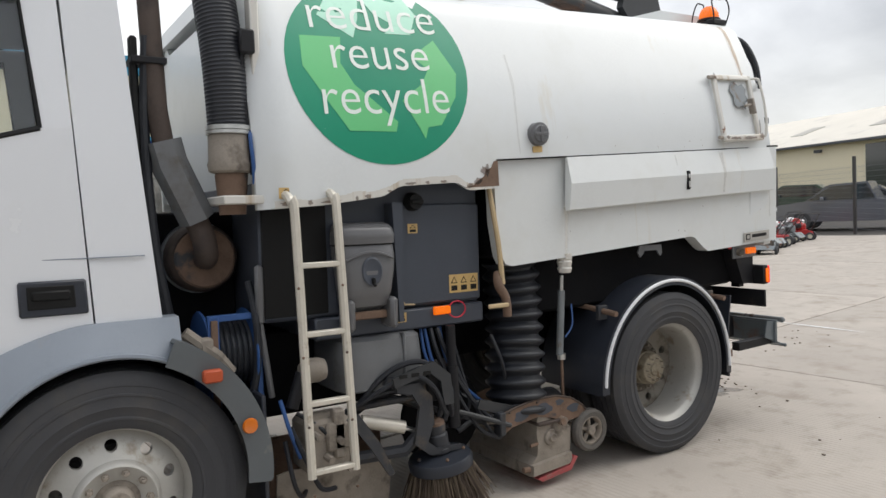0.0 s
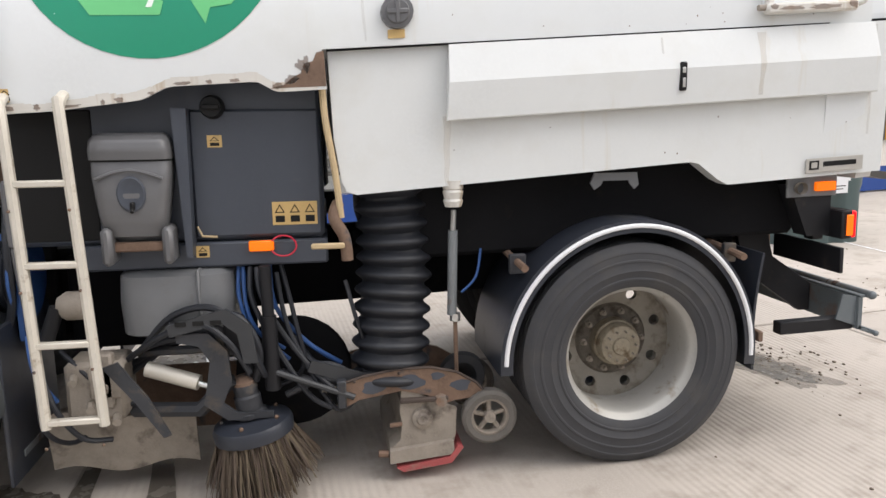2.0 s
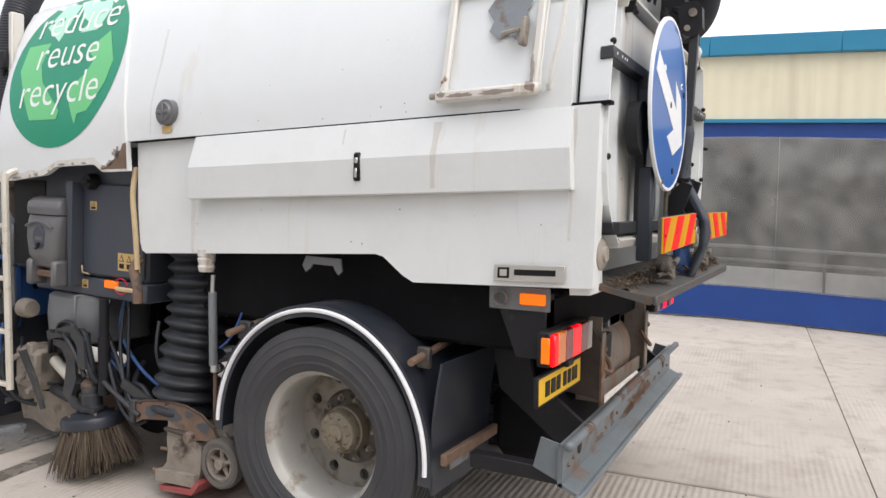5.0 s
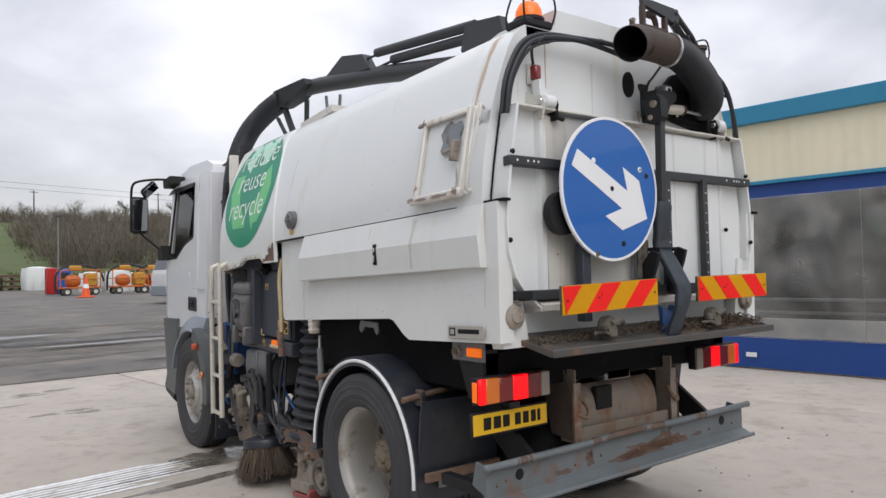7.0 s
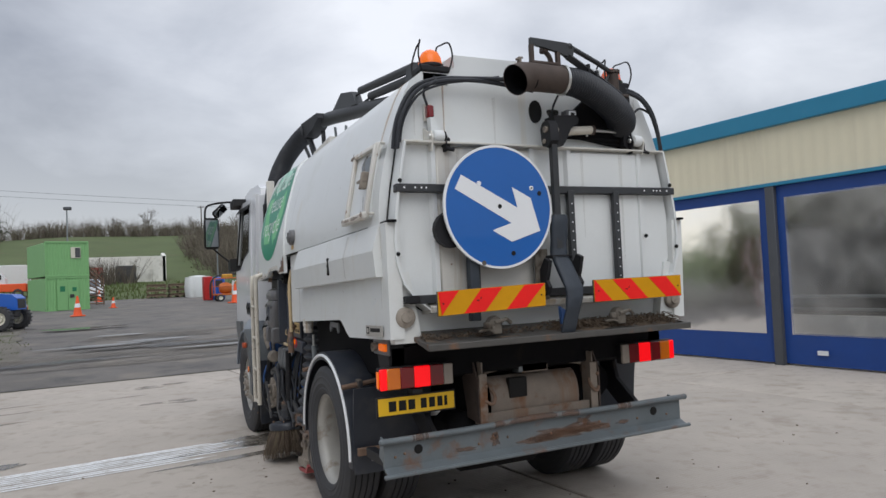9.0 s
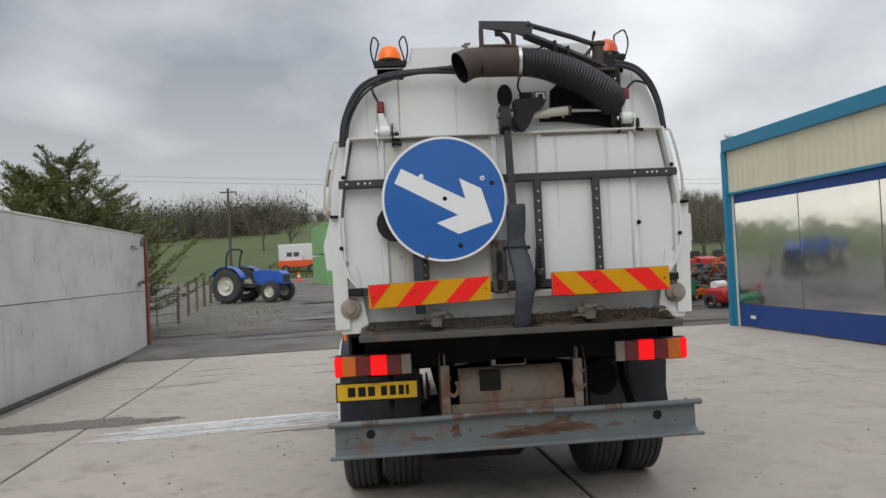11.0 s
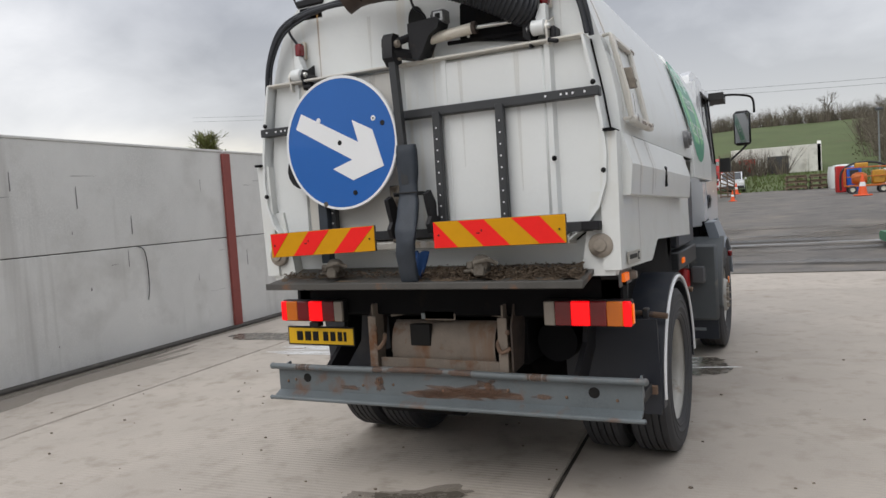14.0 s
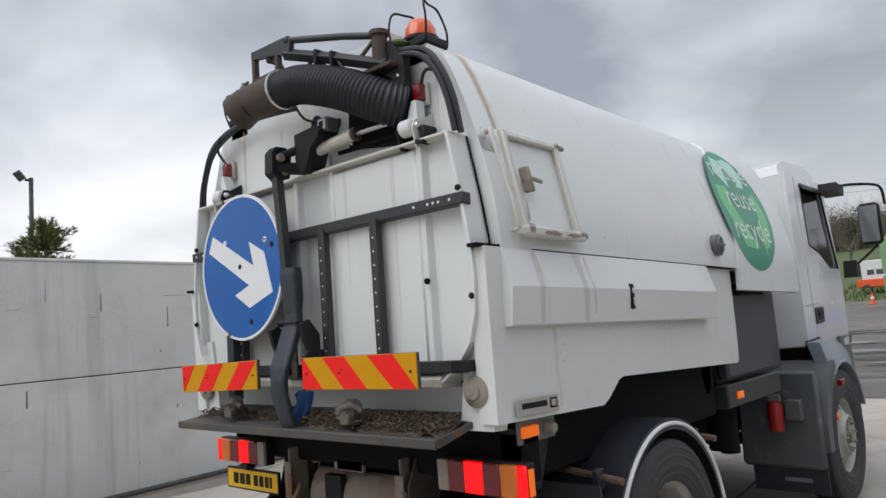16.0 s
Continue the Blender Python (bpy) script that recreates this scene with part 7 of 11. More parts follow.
# ---- suction duct, nozzle, wheels and brushes, one set a side ----
for s in (-1,):
    duct = part("suction_duct", ribbed(G(), [(s * 0.86, 2.50, 1.30), (s * 0.87, 2.49, 1.0), (s * 0.90, 2.51, 0.72), (s * 0.93, 2.53, 0.42)], lambda t: 0.172 + 0.012 * t, 0.036, 0.078, 28, 8), hose_black, truck, "wide black ribbed rubber suction duct", angle=60)
    part("drain_socket", G().lathe([(0.03, 0.07), (0.045, 0.07), (0.045, 0.035), (0.04, 0.03), (0.046, 0.02), (0.038, -0.01), (0.044, -0.02), (0.036, -0.045), (0.025, -0.045)], "z", (s * 1.06, 2.245, 1.275), 14), wood_handle if False else white_rusty, truck, "pale drain socket")
    strut = part("gas_strut", G().tube([(s * 1.02, 2.24, 1.12), (s * 1.0, 2.245, 0.73)], 0.022, 12), galv, truck, "pale lifting strut")
    pieces("strut_cap", G().tube([(s * 1.021, 2.236, 1.21), (s * 1.02, 2.24, 1.11)], 0.012, 8).tube([(s * 1.0, 2.23, 0.735), (s * 1.0, 2.23, 0.70)], 0.025, 12), steel_bright, strut)
    part("strut_chain", G().tube([(s * 1.0, 2.23, 0.70), (s * 1.0, 2.225, 0.42)], 0.010, 6), rust_mat, strut)
    part("blue_line", G().tube(bend([(s * 0.95, 2.10, 1.02), (s * 0.99, 2.13, 0.9), (s * 1.0, 2.20, 0.83)], 5).copy(), 0.006, 5), hose_blue, strut)
    ARM = [(2.75, 0.464), (2.66, 0.490), (2.515, 0.514), (2.36, 0.514), (2.24, 0.484), (2.15, 0.428), (2.12, 0.392), (2.135, 0.37), (2.17, 0.357), (2.25, 0.35), (2.31, 0.331), (2.37, 0.381), (2.49, 0.411), (2.68, 0.382), (2.735, 0.354)]
    arm = part("nozzle_arm", G().prism(ARM, "x", s * 1.068, s * 1.082), rust_mat, truck, "rusty nozzle arm with flaking black paint")
    part("arm_edge", G().tube([(s * 1.083, y, z) for y, z in ARM[:7]], 0.006, 6), exhaust_rust, arm)
    pieces("paint_flake", G().add([(s * 1.0835, y + r * (1 + 0.3 * math.sin(3 * a + y * 40)) * math.cos(a), z + 0.6 * r * math.sin(a)) for y, z, r in ((2.62, 0.435, 0.05), (2.45, 0.45, 0.06), (2.22, 0.42, 0.045), (2.33, 0.47, 0.03)) for a in [2 * math.pi * k / 12 for k in range(12)]], [tuple(range(12 * k, 12 * k + 12)) for k in range(4)]), navy_box, arm, "remains of blue-black paint", recalc=False)
    part("arm_end", G().box(s * 1.03, s * 1.10, 2.735, 2.775, 0.35, 0.48, 0.006), gear_steel, arm)
    part("nozzle_arm", G().prism([(y + 0.02, z - 0.02) for y, z in ARM], "x", s * 0.62, s * 0.64), rust_mat, arm)
    part("arm_bolt", G().lathe([(0, 0.03), (0.026, 0.03), (0.030, 0.0)], "x", (0, 0, 0), 8, m=Matrix.Translation((s * 1.082, 2.315, 0.358)) @ Matrix.Diagonal((s, 1, 1, 1))), guard_rust, arm)
    for y, z in ((2.70, 0.47), (2.50, 0.495), (2.71, 0.40)):
        part("arm_rivet", G().ball((s * 1.084, y, z), 0.008, 8, 5), exhaust_rust, arm)
    nz = part("nozzle", G().prism([(2.49, 0.42), (2.50, 0.308), (2.49, 0.25), (2.50, 0.175), (2.545, 0.13), (2.549, 0.065), (2.27, 0.085), (2.245, 0.185), (2.24, 0.312), (2.307, 0.345)], "x", s * 0.45, s * 1.075), cast_grey, truck, "worn steel suction nozzle", angle=25)
    part("nozzle_top", G().box(s * 0.95, s * 1.10, 2.28, 2.50, 0.355, 0.375, 0.005), exhaust_rust, nz)
    part("nozzle_boss", G().lathe([(0, 0.035), (0.022, 0.035), (0.030, 0.02), (0.046, 0.016), (0.050, 0.0)], "x", (0, 0, 0), 16, m=Matrix.Translation((s * 1.075, 2.40, 0.275)) @ Matrix.Diagonal((s, 1, 1, 1))), cast_grey, nz)
    pieces("nozzle_bolt", G().tube([(s * 1.07, 2.555, 0.11), (s * 1.07, 2.60, 0.115)], 0.016, 8).tube([(s * 1.07, 2.49, 0.25), (s * 1.07, 2.545, 0.245)], 0.010, 6), rust_mat, nz)
    part("nozzle_lip", G().prism([(2.55, 0.075), (2.55, 0.135), (2.26, 0.165), (2.255, 0.10)], "x", s * 1.06, s * 1.105), cast_grey, nz)
    part("nozzle_shoe", G().prism([(2.52, 0.055), (2.49, 0.035), (2.27, 0.06), (2.215, 0.13), (2.24, 0.14), (2.28, 0.09)], "x", s * 0.5, s * 1.11), worn_red, nz, "worn red wear shoe")
    for x in (1.075, 0.62):
        jw = part("jockey_wheel", G().lathe([(0.088, -0.030), (0.112, -0.034), (0.127, -0.024), (0.131, 0.0), (0.127, 0.024), (0.112, 0.034), (0.088, 0.030)], "x", (s * x, 2.09, 0.262), 28), dusty_tyre, truck, "small rubber jockey wheel")
        g = G().lathe([(0.090, -0.024), (0.078, -0.026), (0.070, 0.0), (0.078, 0.026), (0.090, 0.024)], "x", (s * x, 2.09, 0.262), 28).lathe([(0, -0.032), (0.026, -0.032), (0.03, 0.0), (0.026, 0.032), (0, 0.032)], "x", (s * x, 2.09, 0.262), 14)
        for k in range(5):
            a = 2 * math.pi * k / 5 + 0.3
            g.tube([(s * x, 2.09 + 0.02 * math.cos(a), 0.262 + 0.02 * math.sin(a)), (s * x, 2.09 + 0.076 * math.cos(a), 0.262 + 0.076 * math.sin(a))], 0.012, 6)
        part("wheel_hub", g, cast_grey, jw, "grey spoked hub")
    pieces("jockey_fork", G().tube([(s * 1.0, 2.085, 0.27), (s * 1.0, 2.16, 0.38)], 0.02, 6).tube([(s * 1.075, 2.085, 0.27), (s * 0.62, 2.085, 0.27)], 0.014, 6), cast_grey, truck)
    pieces("tow_link", G().tube([(s * 1.02, 2.74, 0.40), (s * 0.95, 3.05, 0.50), (s * 0.80, 3.35, 0.62)], 0.022, 8).tube([(s * 1.0, 2.64, 0.42), (s * 1.0, 2.86, 0.46), (s * 1.0, 3.0, 0.40)], 0.016, 8).tube([(s * 0.75, 2.6, 0.44), (s * 0.75, 3.4, 0.66)], 0.02, 8), gear_steel, truck)
    # channel brush
    bx, by = s * 1.05, 3.145

    def tipped(x, y, z, by=by):
        """The brush leans a little."""
        a = radians(-8)
        dy, dz = y - by, z - 0.29
        return (x, by + dy * math.cos(a) - dz * math.sin(a), max(0.002, 0.29 + dy * math.sin(a) + dz * math.cos(a)))
    br = part("brush_disc", G().lathe([(0, 0.02), (0.11, 0.02), (0.165, 0.005), (0.175, -0.015), (0.172, -0.055), (0.14, -0.06), (0, -0.06)], "z", (bx, by, 0.31), 30), mud_rubber, truck, "channel brush with splayed dark bristles", tipped)
    pieces("disc_bolt", (lambda g: [g.ball((bx + 0.13 * math.cos(a), by + 0.13 * math.sin(a), 0.33), 0.010, 8, 5) for a in (0.4, 1.6, 2.9, 4.2, 5.4)] and g)(G()), rust_mat, br, "", tipped)

    def bristles(bx=bx, by=by, s=s):
        rr = random.Random(21)
        g = G()
        for k in range(560):
            a = rr.uniform(0, 2 * math.pi)
            r0 = rr.uniform(0.10, 0.165)
            r1 = r0 + rr.uniform(0.02, 0.12)
            zt = rr.uniform(-0.03, 0.05) + 0.05 * max(0.0, -math.sin(a))
            w = rr.uniform(0.003, 0.006)
            ca, sa = math.cos(a), math.sin(a)
            da = a + rr.uniform(-0.12, 0.12)
            top = Vector((bx + r0 * ca, by + r0 * sa, 0.26))
            midp = Vector((bx + (r0 * 0.45 + r1 * 0.55) * math.cos((a + da) / 2), by + (r0 * 0.45 + r1 * 0.55) * math.sin((a + da) / 2), 0.14 + 0.3 * zt))
            end = Vector((bx + r1 * math.cos(da), by + r1 * math.sin(da), zt))
            t = Vector((-sa, ca, 0)) * w
            n = Vector((ca, sa, 0.5)) * w
            vs = []
            for p, q in ((top, 1.2), (midp, 1.0), (end, 0.5)):
                vs += [p + t * q, p + n * q, p - t * q]
            g.add(vs, [(0, 1, 4, 3), (1, 2, 5, 4), (2, 0, 3, 5), (3, 4, 7, 6), (4, 5, 8, 7), (5, 3, 6, 8)])
        return g
    tagged(part("bristles", bristles(), brush_fibre, br, "splayed stiff bristles", tipped, recalc=False), kind="stuff")
    part("brush_motor", G().lathe([(0, 0.16), (0.045, 0.16), (0.055, 0.14), (0.05, 0.10), (0.058, 0.09), (0.058, 0.03), (0.07, 0.02), (0.07, 0.0)], "z", (bx, by, 0.34), 16), gear_steel, br, "", tipped)
    part("motor_cap", G().lathe([(0, 0.18), (0.03, 0.178), (0.052, 0.155), (0.052, 0.13)], "z", (bx, by, 0.345), 14), rust_mat, br, "", tipped)
    pieces("motor_bracket", G().prism([(3.43, 0.735), (3.30, 0.735), (3.225, 0.655), (3.215, 0.52), (3.255, 0.42), (3.20, 0.375), (3.05, 0.372), (3.05, 0.345), (3.24, 0.345), (3.335, 0.42), (3.315, 0.52), (3.30, 0.61), (3.34, 0.68), (3.43, 0.70)], "x", s * 1.095, s * 1.115).prism([(3.14, 0.66), (3.30, 0.64), (3.48, 0.74), (3.46, 0.78), (3.26, 0.75)], "x", s * 1.05, s * 1.08), gear_steel, br)
    pieces("swing_arm", G().tube([(s * 1.08, 3.22, 0.52), (s * 1.05, 3.36, 0.38), (s * 0.95, 3.66, 0.36)], 0.035, 8).tube([(s * 1.08, 3.24, 0.66), (s * 0.95, 3.62, 0.62)], 0.02, 8), gear_steel, br)
    part("brush_ram", G().tube([(s * 1.05, 3.36, 0.50), (s * 1.0, 3.58, 0.56)], 0.034, 12), alu, br, "pale hydraulic ram")
    part("ram_rod", G().tube([(s * 1.05, 3.37, 0.50), (s * 1.06, 3.28, 0.47)], 0.012, 8), steel_bright, br)
    hoses = (
        [(s * 1.06, 3.12, 0.50), (s * 1.10, 3.10, 0.66), (s * 1.08, 3.20, 0.80), (s * 1.0, 3.42, 0.72), (s * 0.92, 3.62, 0.58), (s * 0.85, 3.8, 0.5)],
        [(s * 1.04, 3.16, 0.48), (s * 1.08, 3.15, 0.62), (s * 1.05, 3.28, 0.73), (s * 0.96, 3.5, 0.64), (s * 0.88, 3.75, 0.46)],
        [(s * 0.95, 3.02, 0.95), (s * 1.0, 2.98, 0.72), (s * 1.04, 2.88, 0.50), (s * 1.06, 2.78, 0.34), (s * 1.04, 2.70, 0.36)],
        [(s * 0.93, 3.0, 0.98), (s * 0.97, 2.95, 0.75), (s * 1.0, 2.92, 0.52), (s * 0.96, 3.06, 0.42)],
        [(s * 0.92, 3.05, 0.98), (s * 0.96, 3.03, 0.8), (s * 0.94, 2.9, 0.62), (s * 0.9, 2.75, 0.5)],
        [(s * 1.0, 3.92, 0.66), (s * 1.06, 3.80, 0.56), (s * 1.02, 3.70, 0.42), (s * 0.95, 3.62, 0.40)],
        [(s * 1.05, 4.0, 0.55), (s * 1.1, 3.98, 0.36), (s * 1.0, 3.9, 0.25), (s * 0.85, 3.8, 0.3)],
    )
    for k, line in enumerate(hoses):
        part("hydraulic_hose", G().tube(bend(line, 6), 0.017 if k < 2 else 0.011, 8), hose_black if k != 4 else hose_blue, truck, "hydraulic hose")
    pieces("pivot_block", G().box(s * 0.86, s * 1.06, 3.66, 3.90, 0.36, 0.62, 0.02).box(s * 1.02, s * 1.08, 3.70, 3.76, 0.42, 0.66, 0.01), cast_grey, truck)
    part("bracket_strap", G().prism([(3.72, 0.62), (3.60, 0.46), (3.50, 0.30), (3.47, 0.31), (3.55, 0.48), (3.66, 0.64)], "x", s * 1.13, s * 1.145), gear_steel, truck)
    part("spray_board", G().box(s * 0.45, s * 0.47, 3.2, 4.0, 0.06, 0.40, 0.01), rust_mat, truck)
# tangle of hoses and linkage round the brush gear
for line, r, m_ in (
        ([(-0.98, 3.10, 0.98), (-1.03, 3.08, 0.86), (-1.02, 2.98, 0.66), (-1.05, 2.84, 0.48), (-1.07, 2.74, 0.40)], 0.012, hose_black),
        ([(-0.96, 3.13, 0.98), (-1.02, 3.12, 0.84), (-1.04, 3.02, 0.62), (-1.06, 2.90, 0.42), (-1.07, 2.80, 0.35)], 0.012, hose_black),
        ([(-0.95, 3.16, 0.98), (-1.0, 3.15, 0.82), (-1.02, 3.10, 0.70), (-0.98, 2.98, 0.56)], 0.009, hose_blue),
        ([(-0.94, 3.18, 0.98), (-0.98, 3.18, 0.85), (-1.0, 3.13, 0.72), (-0.95, 3.0, 0.60)], 0.009, hose_blue),
        ([(-1.0, 3.60, 0.64), (-1.06, 3.45, 0.80), (-1.10, 3.28, 0.84), (-1.12, 3.16, 0.74), (-1.10, 3.10, 0.58), (-1.07, 3.08, 0.52)], 0.015, hose_black),
        ([(-0.98, 3.66, 0.60), (-1.08, 3.50, 0.72), (-1.12, 3.34, 0.78), (-1.13, 3.22, 0.70), (-1.11, 3.14, 0.55)], 0.013, hose_black),
        ([(-0.92, 3.72, 0.56), (-1.0, 3.56, 0.66), (-1.06, 3.40, 0.70), (-1.06, 3.26, 0.62)], 0.012, hose_black),
        ([(-0.86, 2.95, 0.62), (-0.98, 2.88, 0.54), (-1.0, 2.78, 0.52), (-1.02, 2.66, 0.45)], 0.016, hose_black),
        ([(-1.08, 3.98, 0.62), (-1.12, 3.92, 0.45), (-1.08, 3.84, 0.30), (-1.02, 3.74, 0.26)], 0.012, hose_black),
        ([(-1.06, 4.02, 0.75), (-1.10, 3.99, 0.60), (-1.06, 3.93, 0.46)], 0.010, hose_blue),
        ([(-0.95, 2.72, 0.90), (-1.0, 2.68, 0.74), (-0.98, 2.64, 0.58), (-1.0, 2.66, 0.46)], 0.010, hose_black)):
    part("service_hose", G().tube(bend(line, 7), r, 7), m_, truck, "service hose")
part("clevis", G().box(-1.10, -1.06, 3.15, 3.24, 0.62, 0.80, 0.01), black_steel, truck)
part("slotted_bracket", G().prism([(3.46, 0.78), (3.22, 0.84), (3.12, 0.76), (3.10, 0.60), (3.16, 0.60), (3.18, 0.73), (3.24, 0.78), (3.45, 0.73)], "x", -1.135, -1.12), dark_bar, truck)
for y in (3.24, 3.31, 3.38):
    part("bracket_slot", G().box(-1.138, -1.134, y, y + 0.045, 0.775, 0.795, 0.001), ink, truck)
part("back_plate", G().lathe([(0, 0.0), (0.26, 0.0), (0.27, 0.012), (0.26, 0.02), (0, 0.02)], "x", (-0.80, 2.97, 0.44), 28), chassis_black, truck, "dark round guard plate")
part("rear_jockey", G().lathe([(0.07, -0.03), (0.11, -0.03), (0.12, 0.0), (0.11, 0.03), (0.07, 0.03), (0, 0.02), (0, -0.02)], "x", (-0.78, 2.16, 0.36), 24), rubber, truck)
part("drag_link", G().tube([(-1.09, 2.70, 0.40), (-1.08, 2.95, 0.50), (-1.05, 3.12, 0.56)], 0.014, 8), dark_bar, truck)
part("link_plate", G().prism([(2.62, 0.42), (2.90, 0.52), (2.88, 0.57), (2.60, 0.48)], "x", -1.06, -1.045), dark_bar, truck)
part("spring", ribbed(G(), [(-1.07, 2.84, 0.44), (-1.06, 2.68, 0.42)], 0.016, 0.006, 0.018, 10), cast_grey, truck)
for y, z in ((3.74, 0.52), (3.80, 0.44), (3.70, 0.38), (3.86, 0.56)):
    part("pipe_fitting", G().tube([(-1.06, y, z), (-1.11, y - 0.01, z - 0.01)], 0.018, 8), cast_grey, truck)
part("valve_bank", G().box(-1.08, -0.98, 3.66, 3.80, 0.46, 0.60, 0.012), cast_grey, truck, "dirty hydraulic valve block")
part("relay_tube", G().tube([(-1.04, 3.90, 0.86), (-1.05, 3.96, 0.70)], 0.03, 10), black_steel, truck)
part("brush_skirt", G().sheet(lambda u, v: (-0.98 + 0.05 * v, 3.40 + 0.62 * u, 0.36 - 0.27 * v + 0.02 * math.sin(9 * u)), 14, 4, (0.012, 0, 0)), cast_grey, truck, "dusty rubber skirt behind the brush")

# ball valve beside the duct
valve = part("ball_valve", G().tube(bend([(-1.06, 2.74, 1.26), (-1.09, 2.76, 1.20), (-1.10, 2.72, 1.12), (-1.10, 2.71, 1.02)], 5), 0.026, 10), rust_mat, truck, "rusty drain valve with a pale wooden lever")
part("valve_lever", G().box(-1.135, -1.12, 2.72, 2.86, 1.075, 1.10, 0.006), wood_handle, valve)
part("drain_pipe", G().tube(bend([(-1.06, 2.79, 1.75), (-1.085, 2.78, 1.6), (-1.09, 2.75, 1.4), (-1.09, 2.73, 1.2)], 5), 0.015, 8), wood_handle, valve, "yellowed drain tube")
part("chassis_bracket", G().prism([(1.60, 1.36), (1.62, 1.315), (1.60, 1.285), (1.57, 1.305), (1.56, 1.325), (1.44, 1.325), (1.43, 1.305), (1.41, 1.285), (1.39, 1.305), (1.40, 1.36)], "x", -1.06, -1.05), tank_grey, truck)

# ---- offside ----
STAND[0] = LEVEL
part("side_box", G().box(0.90, 0.985, 2.76, 3.62, 1.20, 1.76, 0.02), navy_box, engine, "charcoal engine cover")
part("side_rail", G().box(0.80, 0.99, 2.70, 3.70, 1.02, 1.17, 0.01), dark_bar, truck)
part("side_marker", G().box(0.985, 1.005, 2.84, 2.93, 1.07, 1.115, 0.005), lit_amber, engine, "amber side marker lamp")
pieces("air_filter", G().tube([(0.78, 3.05, 1.02), (0.78, 3.05, 0.70)], 0.10, 16).tube([(0.7, 3.35, 1.0), (0.7, 3.35, 0.62)], 0.07, 12), chassis_black, truck)
part("hanger_plate", G().prism([(2.42, 1.36), (2.56, 1.36), (2.54, 1.18), (2.49, 1.14), (2.44, 1.18)], "x", 0.93, 0.95), black_steel, truck)
ext = part("fire_extinguisher", G().lathe([(0, -0.12), (0.05, -0.12), (0.055, -0.11), (0.055, 0.08), (0.035, 0.11), (0.02, 0.12), (0, 0.12)], "z", (0.83, 3.98, 0.80), 16), red_paint, truck, "small red cylinder with a pale cap")
part("cylinder_cap", G().tube([(0.80, 3.96, 0.93), (0.88, 3.96, 0.94)], 0.03, 10), galv, ext)
part("junction_box", G().box(0.90, 1.02, 3.98, 4.08, 0.76, 0.92, 0.01), plastic_grey, truck)
part("front_guard_back", G().box(0.50, 1.13, 4.07, 4.125, 0.38, 1.13, 0.045), fender_grey, truck, "grey back of the front mudguard")

# ---- the yard ----
YARD = Matrix.Rotation(radians(5.0), 4, "Z")


def yd(u, v, z):
    """Yard axes: u across from the wall to the building, v along them."""
    return (u * 0.9962 - v * 0.0872, u * 0.0872 + v * 0.9962, z)


RISE = ((-4000, 0.0), (11.0, 0.0), (15.0, 0.14), (20.0, 0.42), (25.0, 0.58), (35.0, 0.68), (50.0, 0.88), (60.0, 1.2), (72.0, 2.3), (85.0, 3.9), (105.0, 6.6), (150.0, 12.8), (190.0, 15.6), (260.0, 16.0), (6000, 12.0))


def rise(y):
    for (a, p), (b, q) in zip(RISE, RISE[1:]):
        if y <= b:
            t = (y - a) / (b - a)
            return p + (q - p) * t
    return RISE[-1][1]


def ease(t):
    t = max(0.0, min(1.0, t))
    return t * t * (3 - 2 * t)


def drop(x, y):
    """The yard falls away towards the back of the curtain shed."""
    u, v = 0.9962 * x + 0.0872 * y, -0.0872 * x + 0.9962 * y
    return -0.10 * ease((0.5 - v) / 3.5) * ease((u - 3.0) / 4.7) * (1.0 - ease((-20.0 - v) / 8.0))


def ground_z(x, y):
    v = -0.0872 * x + 0.9962 * y
    k = rise(v) + drop(x, y)
    if v > 60:
        side = 1.0 - 0.45 * max(-1.0, min(1.0, -(x + 10) / 90.0)) * (1 if x < -10 else 0)
        side *= 1.0 + 0.05 * max(0.0, min(1.0, (x - 10) / 40.0))
        k = 1.2 + (k - 1.2) * side + 0.8 * noise.noise(Vector((x * 0.02, v * 0.02, 0))) * min(1.0, (v - 60) / 60)
    return k


def ground_material():
    m = mat("grassland", (0.078, 0.105, 0.032), 0.9, var=0.3, scale=0.12, fine=3.0, bump=0.4, depth=0.05, dirt=((0.11, 0.095, 0.05), 0.55, 0.35, 0.25))
    return m


grass = ground_material()


